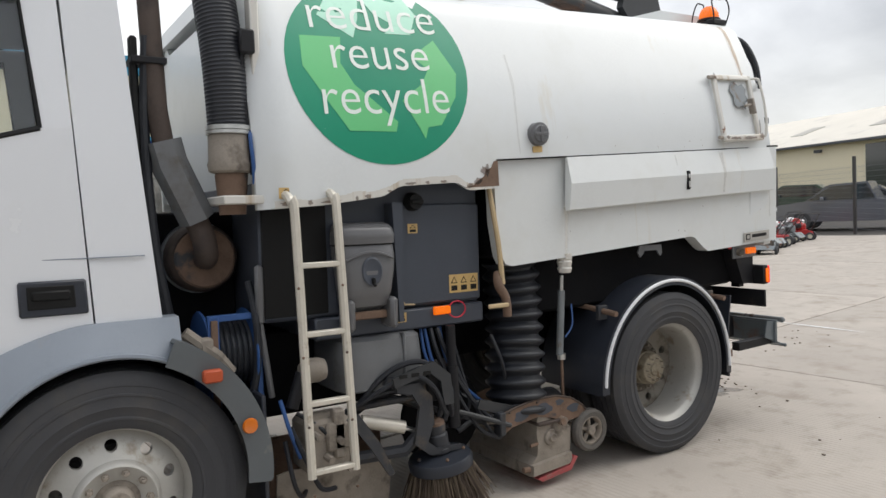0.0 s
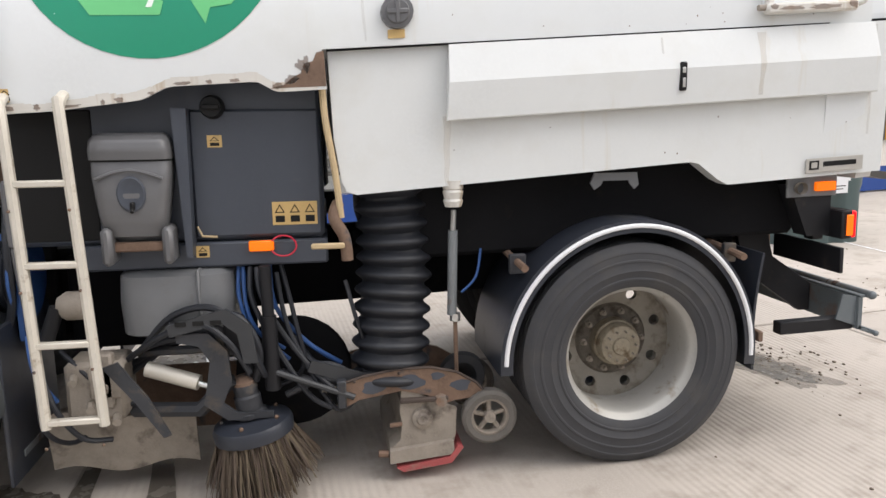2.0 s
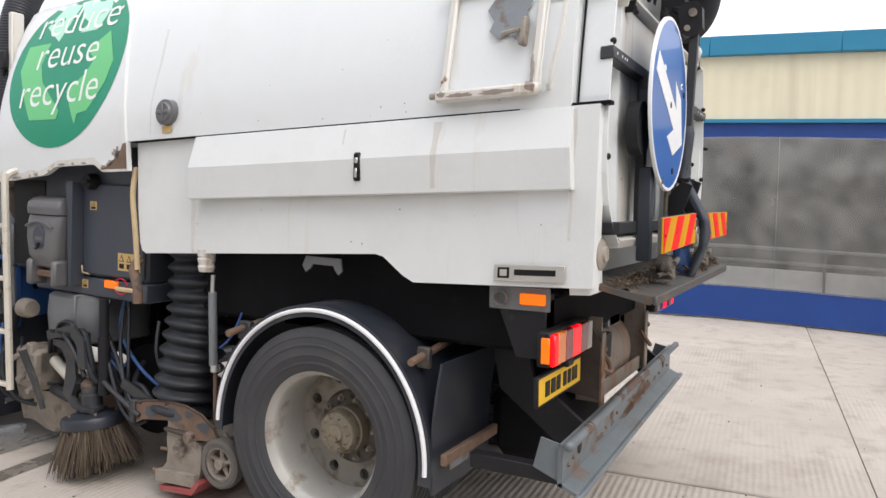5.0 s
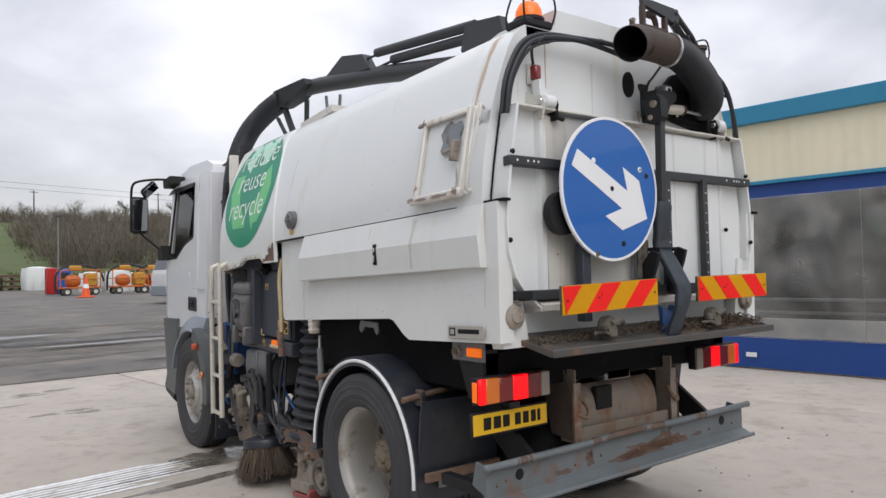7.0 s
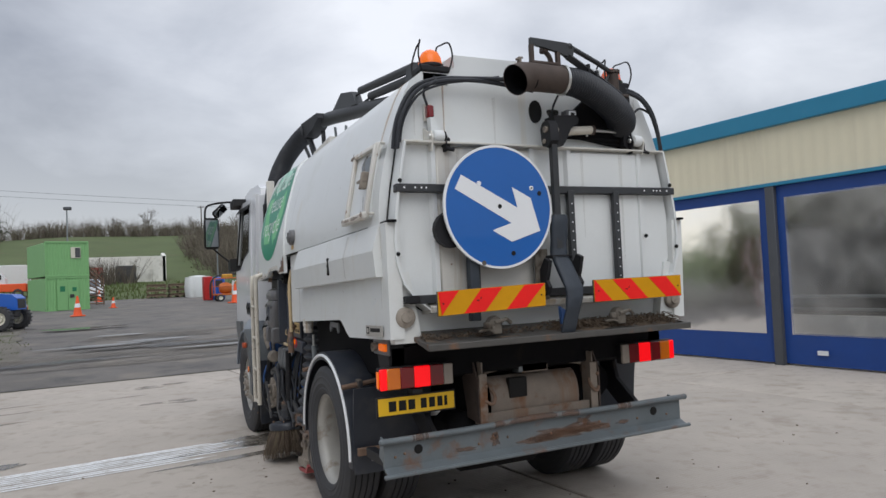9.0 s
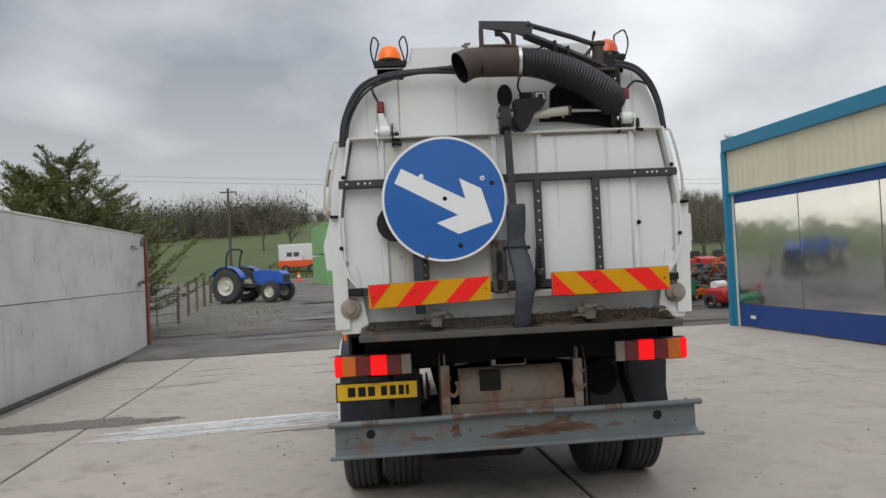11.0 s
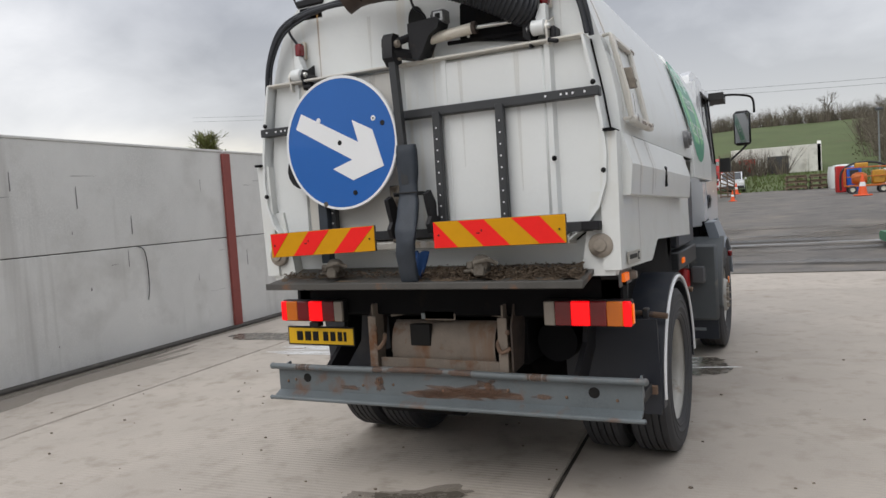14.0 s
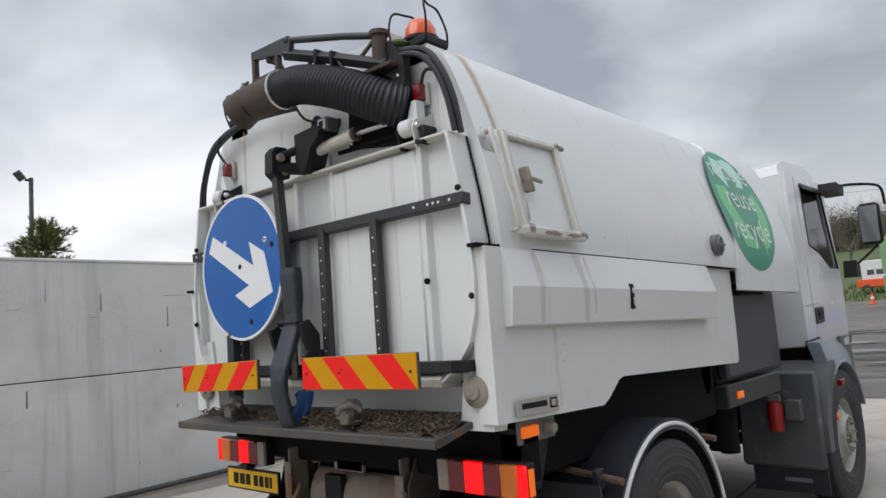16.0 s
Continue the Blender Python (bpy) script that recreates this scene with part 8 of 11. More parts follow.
def concrete_material():
    m = mat("brushed_concrete", (0.415, 0.372, 0.325), 0.8, var=0.2, scale=0.9, fine=110, bump=0.0, rnd=0.05, streak=((0.33, 0.29, 0.245), 0.52, 5.0, 0.2), dirt=((0.285, 0.245, 0.20), 0.55, 1.5, 0.22))
    nt = m.node_tree
    N, L = nt.nodes.new, nt.links.new
    b = nt.nodes["Principled BSDF"]
    tc = N("ShaderNodeTexCoord")
    wave = N("ShaderNodeTexWave")
    wave.wave_type, wave.bands_direction = "BANDS", "Y"
    wave.inputs["Scale"].default_value, wave.inputs["Distortion"].default_value = 8.0, 1.2
    wave.inputs["Detail"].default_value, wave.inputs["Detail Scale"].default_value = 3.0, 1.5
    no = N("ShaderNodeTexNoise")
    no.inputs["Scale"].default_value, no.inputs["Detail"].default_value = 140.0, 4.0
    worn = N("ShaderNodeTexNoise")
    worn.inputs["Scale"].default_value, worn.inputs["Detail"].default_value = 0.7, 3.0
    for n in (wave, no, worn):
        L(tc.outputs["Object"], n.inputs["Vector"])
    mul = N("ShaderNodeMath")
    mul.operation = "MULTIPLY"
    wr = N("ShaderNodeMapRange")
    wr.inputs["From Min"].default_value, wr.inputs["From Max"].default_value = 0.38, 0.62
    L(worn.outputs["Fac"], wr.inputs["Value"])
    L(wave.outputs["Fac"], mul.inputs[0])
    L(wr.outputs[0], mul.inputs[1])
    add = N("ShaderNodeMath")
    add.operation = "MULTIPLY_ADD"
    add.inputs[1].default_value = 0.35
    L(no.outputs["Fac"], add.inputs[0])
    L(mul.outputs[0], add.inputs[2])
    bp = N("ShaderNodeBump")
    bp.inputs["Strength"].default_value, bp.inputs["Distance"].default_value = 0.65, 0.006
    L(add.outputs[0], bp.inputs["Height"])
    L(bp.outputs[0], b.inputs["Normal"])
    return m


concrete = concrete_material()
tarmac = mat("worn_tarmac", (0.148, 0.136, 0.124), 0.8, var=0.4, scale=0.45, fine=55, bump=1.0, depth=0.02, streak=((0.085, 0.082, 0.08), 0.5, 1.1, 0.2), dirt=((0.235, 0.21, 0.18), 0.50, 0.7, 0.2))
gravel_mat = mat("gravel", (0.17, 0.155, 0.13), 0.95, var=0.35, scale=1.5, fine=45, bump=1.0, depth=0.03, dirt=((0.08, 0.10, 0.04), 0.56, 0.6, 0.15))
joint_mat = mat("joint_filler", (0.05, 0.045, 0.04), 0.9, var=0.3, scale=12, bump=0.5, dirt=((0.2, 0.18, 0.15), 0.58, 6.0, 0.2))
wet_mat = mat("wet_concrete", (0.13, 0.115, 0.095), 0.22, var=0.2, scale=4, bump=0.2, depth=0.003, dirt=((0.22, 0.195, 0.16), 0.5, 7.0, 0.2))
white_spill = mat("white_spill", (0.82, 0.83, 0.83), 0.5, var=0.1, scale=6, bump=0.3, dirt=((0.42, 0.39, 0.34), 0.52, 9.0, 0.2))
wall_conc = mat("precast_concrete", (0.60, 0.595, 0.575), 0.8, var=0.2, scale=0.7, fine=50, bump=0.3, depth=0.004, rnd=0.05, streak=((0.42, 0.41, 0.39), 0.60, 2.2, 0.16), dirt=((0.47, 0.46, 0.435), 0.52, 1.3, 0.28))
red_post = mat("red_oxide_steel", (0.235, 0.055, 0.045), 0.6, var=0.12, scale=6, bump=0.15, dirt=((0.15, 0.06, 0.05), 0.6, 5.0, 0.2))
cream_clad = mat("cream_cladding", (0.76, 0.70, 0.52), 0.5, var=0.06, scale=1.1, bump=0.05, streak=((0.62, 0.56, 0.42), 0.56, 2.4, 0.25), dirt=((0.68, 0.62, 0.46), 0.55, 1.2, 0.25))
blue_trim = mat("blue_trim", (0.018, 0.21, 0.36), 0.42, var=0.06, scale=3, bump=0.05, dirt=((0.06, 0.22, 0.34), 0.6, 3.0, 0.3))
blue_pvc = mat("blue_pvc", (0.010, 0.055, 0.255), 0.5, var=0.12, scale=4, bump=0.2, depth=0.01, dirt=((0.03, 0.07, 0.25), 0.57, 2.5, 0.3))
grey_steel = mat("grey_post_steel", (0.075, 0.08, 0.09), 0.5, var=0.1, scale=5, bump=0.1, dirt=((0.16, 0.15, 0.14), 0.62, 4.0, 0.2))
pvc_clear = thin_pane("clear_pvc", (0.86, 0.86, 0.83), 0.25, 0.85, 0.09, 1.75, 0.004)

# one sheet of ground out to the horizon
xs = [-3000, -1500, -700, -400, -250, -170, -120, -90, -70, -55, -42, -32, -24, -18, -13, -9, -6, -3, 0, 3, 6, 9, 13, 18, 24, 32, 42, 55, 70, 90, 120, 170, 250, 400, 700, 1500, 3000]
ys = [-3000, -1500, -700, -400, -200, -120, -80, -50, -30, -18, -10, 0, 10, 12, 15, 18, 21, 25, 30, 36, 43, 50, 56, 60, 66, 72, 78, 85, 95, 105, 118, 132, 150, 170, 190, 220, 260, 330, 450, 800, 1500, 3000]
gv = [(x, y, ground_z(x, y) - (0.45 if -9.5 < x < 30 and -19 < y < 11 else 0.06)) for y in ys for x in xs]
gf = [(j * len(xs) + i, j * len(xs) + i + 1, (j + 1) * len(xs) + i + 1, (j + 1) * len(xs) + i) for j in range(len(ys) - 1) for i in range(len(xs) - 1)]
solo("ground", G().add(gv, gf), grass, "green grass field rising to a hill", "ground", kind="structure", recalc=False, angle=180)


def laid(u0, u1, v0, v1, nu, nv, lift, ragged=0.0, seed=0):
    def fn(a, b):
        u, v = u0 + (u1 - u0) * a, v0 + (v1 - v0) * b
        if ragged:
            e = min(a, 1 - a, b, 1 - b)
            if e < 1e-6:
                u += ragged * noise.noise(Vector((u * 1.3, v * 1.3, seed)))
                v += ragged * noise.noise(Vector((u * 1.3, v * 1.3, seed + 9)))
        x, y, _ = yd(u, v, 0)
        return (x, y, ground_z(x, y) + lift)
    return G().sheet(fn, nu, nv)


solo("tarmac_apron", laid(-16, 46, 11.35, 58, 40, 40, 0.0, 0.0), tarmac, "worn dark tarmac and stone yard surface", "tarmac", kind="structure", recalc=False, angle=180)
solo("gravel_verge", laid(-10.5, -3.0, 15.5, 34, 20, 26, 0.012, 0.5, 3), gravel_mat, "gravel verge with weeds by the gate", "gravel", kind="structure", recalc=False, angle=180)

# cast concrete slabs with recessed joints; the slabs dip towards the lorry's front axle
def dip(x, y):
    along = min(1.0, max(0.0, (y - 1.5) / 3.2)) * (1.0 - ease((y - 5.4) / 3.2))
    return 0.028 * along * (1.0 - ease((-1.6 - x) / 2.4)) * (1.0 - ease((x + 0.9) / 1.7))


def relief(x, y):
    return dip(x, y) + drop(x, y)


def dipped(x, y, z):
    return (x, y, z + relief(x, y))


concrete_floor = thing("concrete_yard", (0, 0, 0), "ribbed pale concrete yard slabs with dark joints", "pavement", kind="structure")
def bed(a, b):
    x, y, _ = yd(-7 + 47 * a, -46 + 57.38 * b, 0)
    return (x, y, relief(x, y) - 0.022)


part("joint_bed", G().sheet(bed, 120, 150), joint_mat, concrete_floor, "dark joint filler", recalc=False)
U_CUTS = (-5.62, -3.97, 0.63, 5.23, 9.83, 14.4, 19.0, 23.6, 28.2)
V_CUTS = (-20.9, -15.9, -10.9, -5.94, -0.94, 4.06, 9.06, 11.4)
slabs = {}
for u0, u1 in zip(U_CUTS, U_CUTS[1:]):
    for v0, v1 in zip(V_CUTS, V_CUTS[1:]):
        key = (round(u1 - u0, 2), round(v1 - v0, 2))
        if key not in slabs:
            slabs[key] = mesh_of("slab", G().box(-key[0] / 2 + 0.014, key[0] / 2 - 0.014, -key[1] / 2 + 0.005, key[1] / 2 - 0.005, -0.25, 0.0, 0.008), concrete)
        c = Vector(yd((u0 + u1) / 2, (v0 + v1) / 2, 0))
        if -4 < u0 < 1 and -1 < v0 < 5 or u0 > 0 and v0 < 0:
            w, d, n = (u1 - u0) / 2 - 0.016, (v1 - v0) / 2 - 0.004, 46 if u0 < 1 and v0 > -1 else 18
            rows = [-1.0] + [-1 + 2 * (k + 0.08 if k == 0 else k - 0.08 if k == n else k) / n for k in range(n + 1)] + [1.0]
            edge_drop = [0.008 if k in (0, n + 2) else 0.0 for k in range(n + 3)]
            place_m = Matrix.Translation(c) @ YARD

            def worn(a, b, w=w, d=d, rows=rows, edge_drop=edge_drop, place_m=place_m, n=n):
                i, j = round(a * (n + 2)), round(b * (n + 2))
                p = Vector((w * rows[i], d * rows[j], 0))
                q = place_m @ p
                return (p.x, p.y, relief(q.x, q.y) - max(edge_drop[i], edge_drop[j]))
            part("slab", G().sheet(worn, n + 2, n + 2, (0, 0, -0.25)), concrete, concrete_floor, m=place_m)
        else:
            part("slab", slabs[key], None, concrete_floor, m=Matrix.Translation(c) @ YARD)


def splat(cx, cy, rx, ry, turn, seed, z=0.004, n=64, rough=0.45):
    """A flat stain with a ragged outline."""
    ca, sa = math.cos(turn), math.sin(turn)
    pts = []
    for k in range(n):
        a = 2 * math.pi * k / n
        w = 1.0 + rough * noise.noise(Vector((math.cos(a) * 1.6, math.sin(a) * 1.6, seed))) + 0.35 * rough * noise.noise(Vector((math.cos(a) * 6, math.sin(a) * 6, seed)))
        px, py = rx * w * math.cos(a), ry * w * math.sin(a)
        pts.append((cx + px * ca - py * sa, cy + px * sa + py * ca, z))
    c = Vector((cx, cy, z))
    vs = [c] + [c.lerp(Vector(p), f) for f in (0.25, 0.5, 0.75, 1.0) for p in pts]
    fs = [(0, 1 + k, 1 + (k + 1) % n) for k in range(n)]
    for r in range(3):
        fs += [(1 + r * n + k, 1 + r * n + (k + 1) % n, 1 + (r + 1) * n + (k + 1) % n, 1 + (r + 1) * n + k) for k in range(n)]
    return G().add(vs, fs)


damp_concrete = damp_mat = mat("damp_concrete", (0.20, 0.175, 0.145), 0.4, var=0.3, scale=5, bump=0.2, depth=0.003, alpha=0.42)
for k, (nm, args, m_, lab) in enumerate((
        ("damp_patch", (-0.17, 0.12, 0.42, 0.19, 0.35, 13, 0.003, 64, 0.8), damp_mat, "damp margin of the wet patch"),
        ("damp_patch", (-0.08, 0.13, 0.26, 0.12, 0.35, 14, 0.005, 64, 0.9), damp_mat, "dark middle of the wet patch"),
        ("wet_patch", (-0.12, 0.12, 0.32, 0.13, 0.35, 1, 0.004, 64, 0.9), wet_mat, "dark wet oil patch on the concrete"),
        ("damp_patch", (*yd(-5.39, 3.0, 0)[:2], 0.16, 9.0, 0.0873, 17, 0.003, 160, 0.9), damp_mat, "damp dirt along the foot of the wall"),
        ("damp_patch", (*yd(-5.14, 1.0, 0)[:2], 0.35, 3.5, 0.0873, 18, 0.0035, 120, 1.0), damp_mat, "damp stain along the foot of the wall"),
        ("wet_patch", (-4.6, 4.5, 1.0, 0.32, 0.05, 4), wet_mat, "shallow puddle at the foot of the wall"),
        ("wet_streak", (-1.3, 3.92, 1.0, 0.05, 0.08, 5), wet_mat, "wet streak trailing from the brushes"),
        ("wet_streak", (-1.25, 3.55, 0.95, 0.06, 0.16, 6), wet_mat, "wet streak trailing from the brushes"),
        ("wet_patch", (0.86, 3.75, 0.42, 0.40, 0.3, 8), wet_mat, "damp patch beside the front wheel"),
        ("wet_patch", (-1.15, 4.2, 0.35, 0.25, 0.2, 11), wet_mat, "damp patch under the brush"))):
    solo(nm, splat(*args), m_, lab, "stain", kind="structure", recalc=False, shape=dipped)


def streaks(x0, x1, y0, y1, slope, n, seed):
    """Long narrow smears."""
    rr = random.Random(seed)
    g = G()
    for k in range(n):
        y = y0 + (y1 - y0) * (k + 0.5) / n + rr.uniform(-0.01, 0.01)
        a, b = x0 + rr.uniform(-0.25, 0.2), x1 + rr.uniform(-0.35, 0.35)
        w = (y1 - y0) / n * rr.uniform(0.3, 0.62)
        m = 14
        top, bot = [], []
        for i in range(m + 1):
            x = a + (b - a) * i / m
            yy = y + slope * (x - x0)
            ww = w * (0.6 + 0.5 * noise.noise(Vector((x * 3, k, seed)))) * (0.15 if i in (0, m) else 1)
            top.append((x, yy + ww, 0.0045))
            bot.append((x, yy - ww, 0.0045))
        g.add(top + bot, [(i, i + 1, m + 2 + i, m + 1 + i) for i in range(m)])
    return g


solo("white_spill", streaks(-3.9, -1.55, 3.45, 4.1, 0.09, 9, 3), white_spill, "white streaks smeared on the concrete", "stain", kind="structure", recalc=False, shape=dipped)
solo("white_spill", streaks(0.2, 6.0, -3.2, -3.12, -0.02, 1, 4), white_spill, "thin white chalk line on the concrete", "stain", kind="structure", recalc=False, shape=dipped)

solo("lime_scale", streaks(0.55, 1.0, 3.45, 4.05, 0.25, 7, 8), white_spill, "pale streaks over the damp patch", "stain", kind="structure", recalc=False, shape=dipped)

def grit():
    rr = random.Random(9)
    g = G()
    for _ in range(300):
        k = rr.random()
        if k < 0.3:
            x, y = rr.gauss(-0.1, 0.26), rr.gauss(-0.05, 0.16)
        elif k < 0.5:
            x, y = rr.gauss(1.0, 0.35), rr.gauss(-2.2, 0.3)
        else:
            x, y = rr.uniform(-4.5, 4), rr.uniform(-3, 5)
        a = rr.uniform(0.004, 0.016)
        g.ball((x, y, a * 0.3), (a, a * rr.uniform(0.5, 1), a * 0.5), 5, 3)
    return g


solo("grit", grit(), mat("leaf_crumbs", (0.16, 0.13, 0.10), 0.9, var=0.4, scale=30, island=0.4), "scattered dark grit and leaf crumbs", "debris", kind="stuff", recalc=False, shape=dipped)

# precast concrete wall with red steel posts
WALL_U, WALL_H = -5.59, 2.70
wall = thing("wall_west", yd(WALL_U, 3, 0), "grey precast concrete panel wall with red posts", "wall", kind="structure")
POSTS = (-19.6, -11.2, -2.78, 5.65, 14.05)
for v0, v1 in zip(POSTS, POSTS[1:]):
    for z0, z1 in ((0.0, 1.392), (1.404, WALL_H)):
        part("wall_panel", G().box(WALL_U - 0.2, WALL_U, v0 + 0.004, v1 - 0.004, z0, z1, 0.006), wall_conc, wall, shape=yd)
    part("wall_coping", G().box(WALL_U - 0.21, WALL_U + 0.012, v0, v1 - 0.03, WALL_H, WALL_H + 0.035, 0.008), wall_conc, wall, shape=yd)
for v in POSTS:
    part("wall_post", G().box(WALL_U - 0.22, WALL_U + 0.035, v - 0.075, v + 0.075, 0.0, WALL_H - 0.02, 0.006).box(WALL_U + 0.035, WALL_U + 0.05, v - 0.09, v + 0.09, 0.0, WALL_H - 0.02, 0.003), red_post, wall, "red oxide steel post", shape=yd)
part("wall_core", G().box(WALL_U - 0.15, WALL_U - 0.03, -19.6, 14.0, 0.0, WALL_H - 0.05, 0.005), joint_mat, wall, "dark joint behind the panels", shape=yd)
part("wall_foot", G().box(WALL_U - 0.02, WALL_U + 0.14, -19.6, 14.0, -0.01, 0.035, 0.01), joint_mat, wall, shape=yd)


def scratches():
    rr = random.Random(4)
    g = G()
    for _ in range(70):
        v, z = rr.uniform(-3, 13.5), rr.uniform(0.3, 2.4)
        h, w = rr.uniform(0.02, 0.28), rr.uniform(0.004, 0.012)
        if rr.random() < 0.25:
            h, w = rr.uniform(0.004, 0.01), rr.uniform(0.05, 0.22)
        x = WALL_U + 0.003
        g.add([(x, v - w, z), (x, v + w, z + 0.01), (x, v + w * 0.6, z + h), (x, v - w * 0.7, z + h * 0.9)], [(0, 1, 2, 3)])
    return g


part("wall_marks", scratches(), mat("wall_mark", (0.16, 0.155, 0.15), 0.8, var=0.3, scale=20), wall, "dark scrapes on the panels", shape=yd, recalc=False)
part("hanging_wire", G().tube(bend([(WALL_U + 0.01, 3.75, 1.40), (WALL_U + 0.02, 3.87, 1.31), (WALL_U + 0.02, 3.90, 0.9), (WALL_U + 0.02, 3.86, 0.68)], 6), 0.006, 5), ink, wall, "thin hanging wire", shape=yd)

# shed with blue curtains along the other side
BU = 7.69
building = thing("curtain_shed", yd(BU, 0, 0), "cream clad shed with blue clear-panel curtains", "building", kind="structure")
VB = (-10.75, -3.05, 3.97, 10.82)
LENGTHS = ((VB[0], -3.0), (-3.0, -1.2), (-1.2, 0.5), (0.5, VB[-1]))


def sunk(u, v, z):
    """The shed stands on the falling yard."""
    x, y, _ = yd(u, v, z)
    return (x, y, z - 0.10 * ease((0.5 - v) / 3.5))




def corrugated(u, v0, v1, z0, z1, pitch=0.2, deep=0.008):
    pts, v = [], v0
    while v < v1 - 1e-6:
        for dv, du in ((0, 0), (0.04, deep), (0.10, deep), (0.14, 0)):
            pts.append((min(v + dv, v1), du))
        v += pitch
    g = G()
    vs = [(u - du, a, z) for z in (z0, z1) for a, du in pts]
    n = len(pts)
    return g.add(vs, [(i, i + 1, n + i + 1, n + i) for i in range(n - 1)])


part("cladding", corrugated(BU - 0.03, VB[0], VB[-1], 2.93, 3.86), cream_clad, building, "cream box-profile cladding", shape=sunk, recalc=False, angle=20)
part("cladding", corrugated(0, 0, 12.0, 0.0, 3.86), cream_clad, building, "cream end wall", shape=lambda a, b, z: yd(BU + b, VB[-1] - 0.02 + a, z), recalc=False, angle=20)
part("end_wall", G().box(BU, BU + 12, VB[-1] - 0.16, VB[-1] - 0.05, 0, 3.85, 0.005), cream_clad, building, shape=sunk)
part("end_wall", G().box(BU, BU + 12, VB[0], VB[0] + 0.12, 0, 3.85, 0.005), cream_clad, building, shape=sunk)
for va, vb in LENGTHS:
    part("fascia", G().box(BU - 0.14, BU + 0.05, va, vb, 3.86, 4.14, 0.01), blue_trim, building, "blue eaves fascia", shape=sunk)
for va, vb in LENGTHS:
    part("lower_trim", G().box(BU - 0.07, BU - 0.002, va, vb, 2.90, 2.955, 0.005), blue_trim, building, "blue drip trim", shape=sunk)
for va, vb in LENGTHS:
    part("roof", G().prism([(BU - 0.1, 4.10), (BU + 6, 4.55), (BU + 12, 4.10), (BU + 12, 4.02), (BU - 0.1, 4.02)], "y", va, vb), mat("roof_sheet", (0.3, 0.31, 0.31), 0.6, var=0.1), building, "grey sheet roof", shape=sunk)
for va, vb in LENGTHS:
    part("inner_kerb", G().box(BU + 0.95, BU + 1.07, va, vb, 0, 0.74, 0.01), sign_white, building, "pale low wall inside", shape=sunk)
for zz, uu in ((1.08, 0.55), (0.86, 0.75)):
    part("hand_rail", G().tube([(BU + uu, VB[0] + 0.4 + k * (VB[-1] - VB[0] - 0.8) / 16, zz) for k in range(17)], 0.028, 8), galv, building, "steel rail inside", shape=sunk)
for vv in (-8.2, -5.6, -1.2, 1.4, 5.8, 8.4):
    part("rail_post", G().tube([(BU + 0.9, vv, 0.0), (BU + 0.9, vv, 1.0)], 0.022, 8), grey_steel, building, shape=sunk)
for vv in (-1.6, 1.6):
    part("strip_lamp", G().box(BU + 1.6, BU + 1.72, vv - 0.75, vv + 0.75, 2.86, 2.92, 0.01), glow("strip_lamp", (1.0, 0.93, 0.75), 2.5), building, "fluorescent strip lamp", shape=sunk)
# added near-black sheet partway in; the shed's inner dimness is put into its colour
part("back_wall", G().box(BU + 3.2, BU + 3.3, VB[0], VB[-1], 0, 3.9, 0.01), mat("interior_gloom", (0.07, 0.07, 0.072), 0.9), building, shape=sunk)
for v in VB:
    part("steel_post", G().box(BU - 0.06, BU + 0.10, v - 0.08, v + 0.08, 0, 2.92, 0.006), blue_trim if v == VB[-1] or v == VB[0] else grey_steel, building, "steel post", shape=sunk)
part("corner_trim", G().box(BU - 0.12, BU + 0.03, VB[-1] - 0.06, VB[-1] + 0.07, 0, 3.88, 0.006), blue_trim, building, "blue corner trim", shape=sunk)
part("end_pier", G().box(BU - 0.05, BU - 0.025, VB[0] + 0.09, VB[0] + 0.62, 0, 2.92, 0.004), cream_clad, building, "cream end pier", shape=sunk)
part("corner_trim", G().box(BU - 0.12, BU + 0.03, VB[0] - 0.07, VB[0] + 0.06, 0, 3.88, 0.006), blue_trim, building, "blue corner trim", shape=sunk)
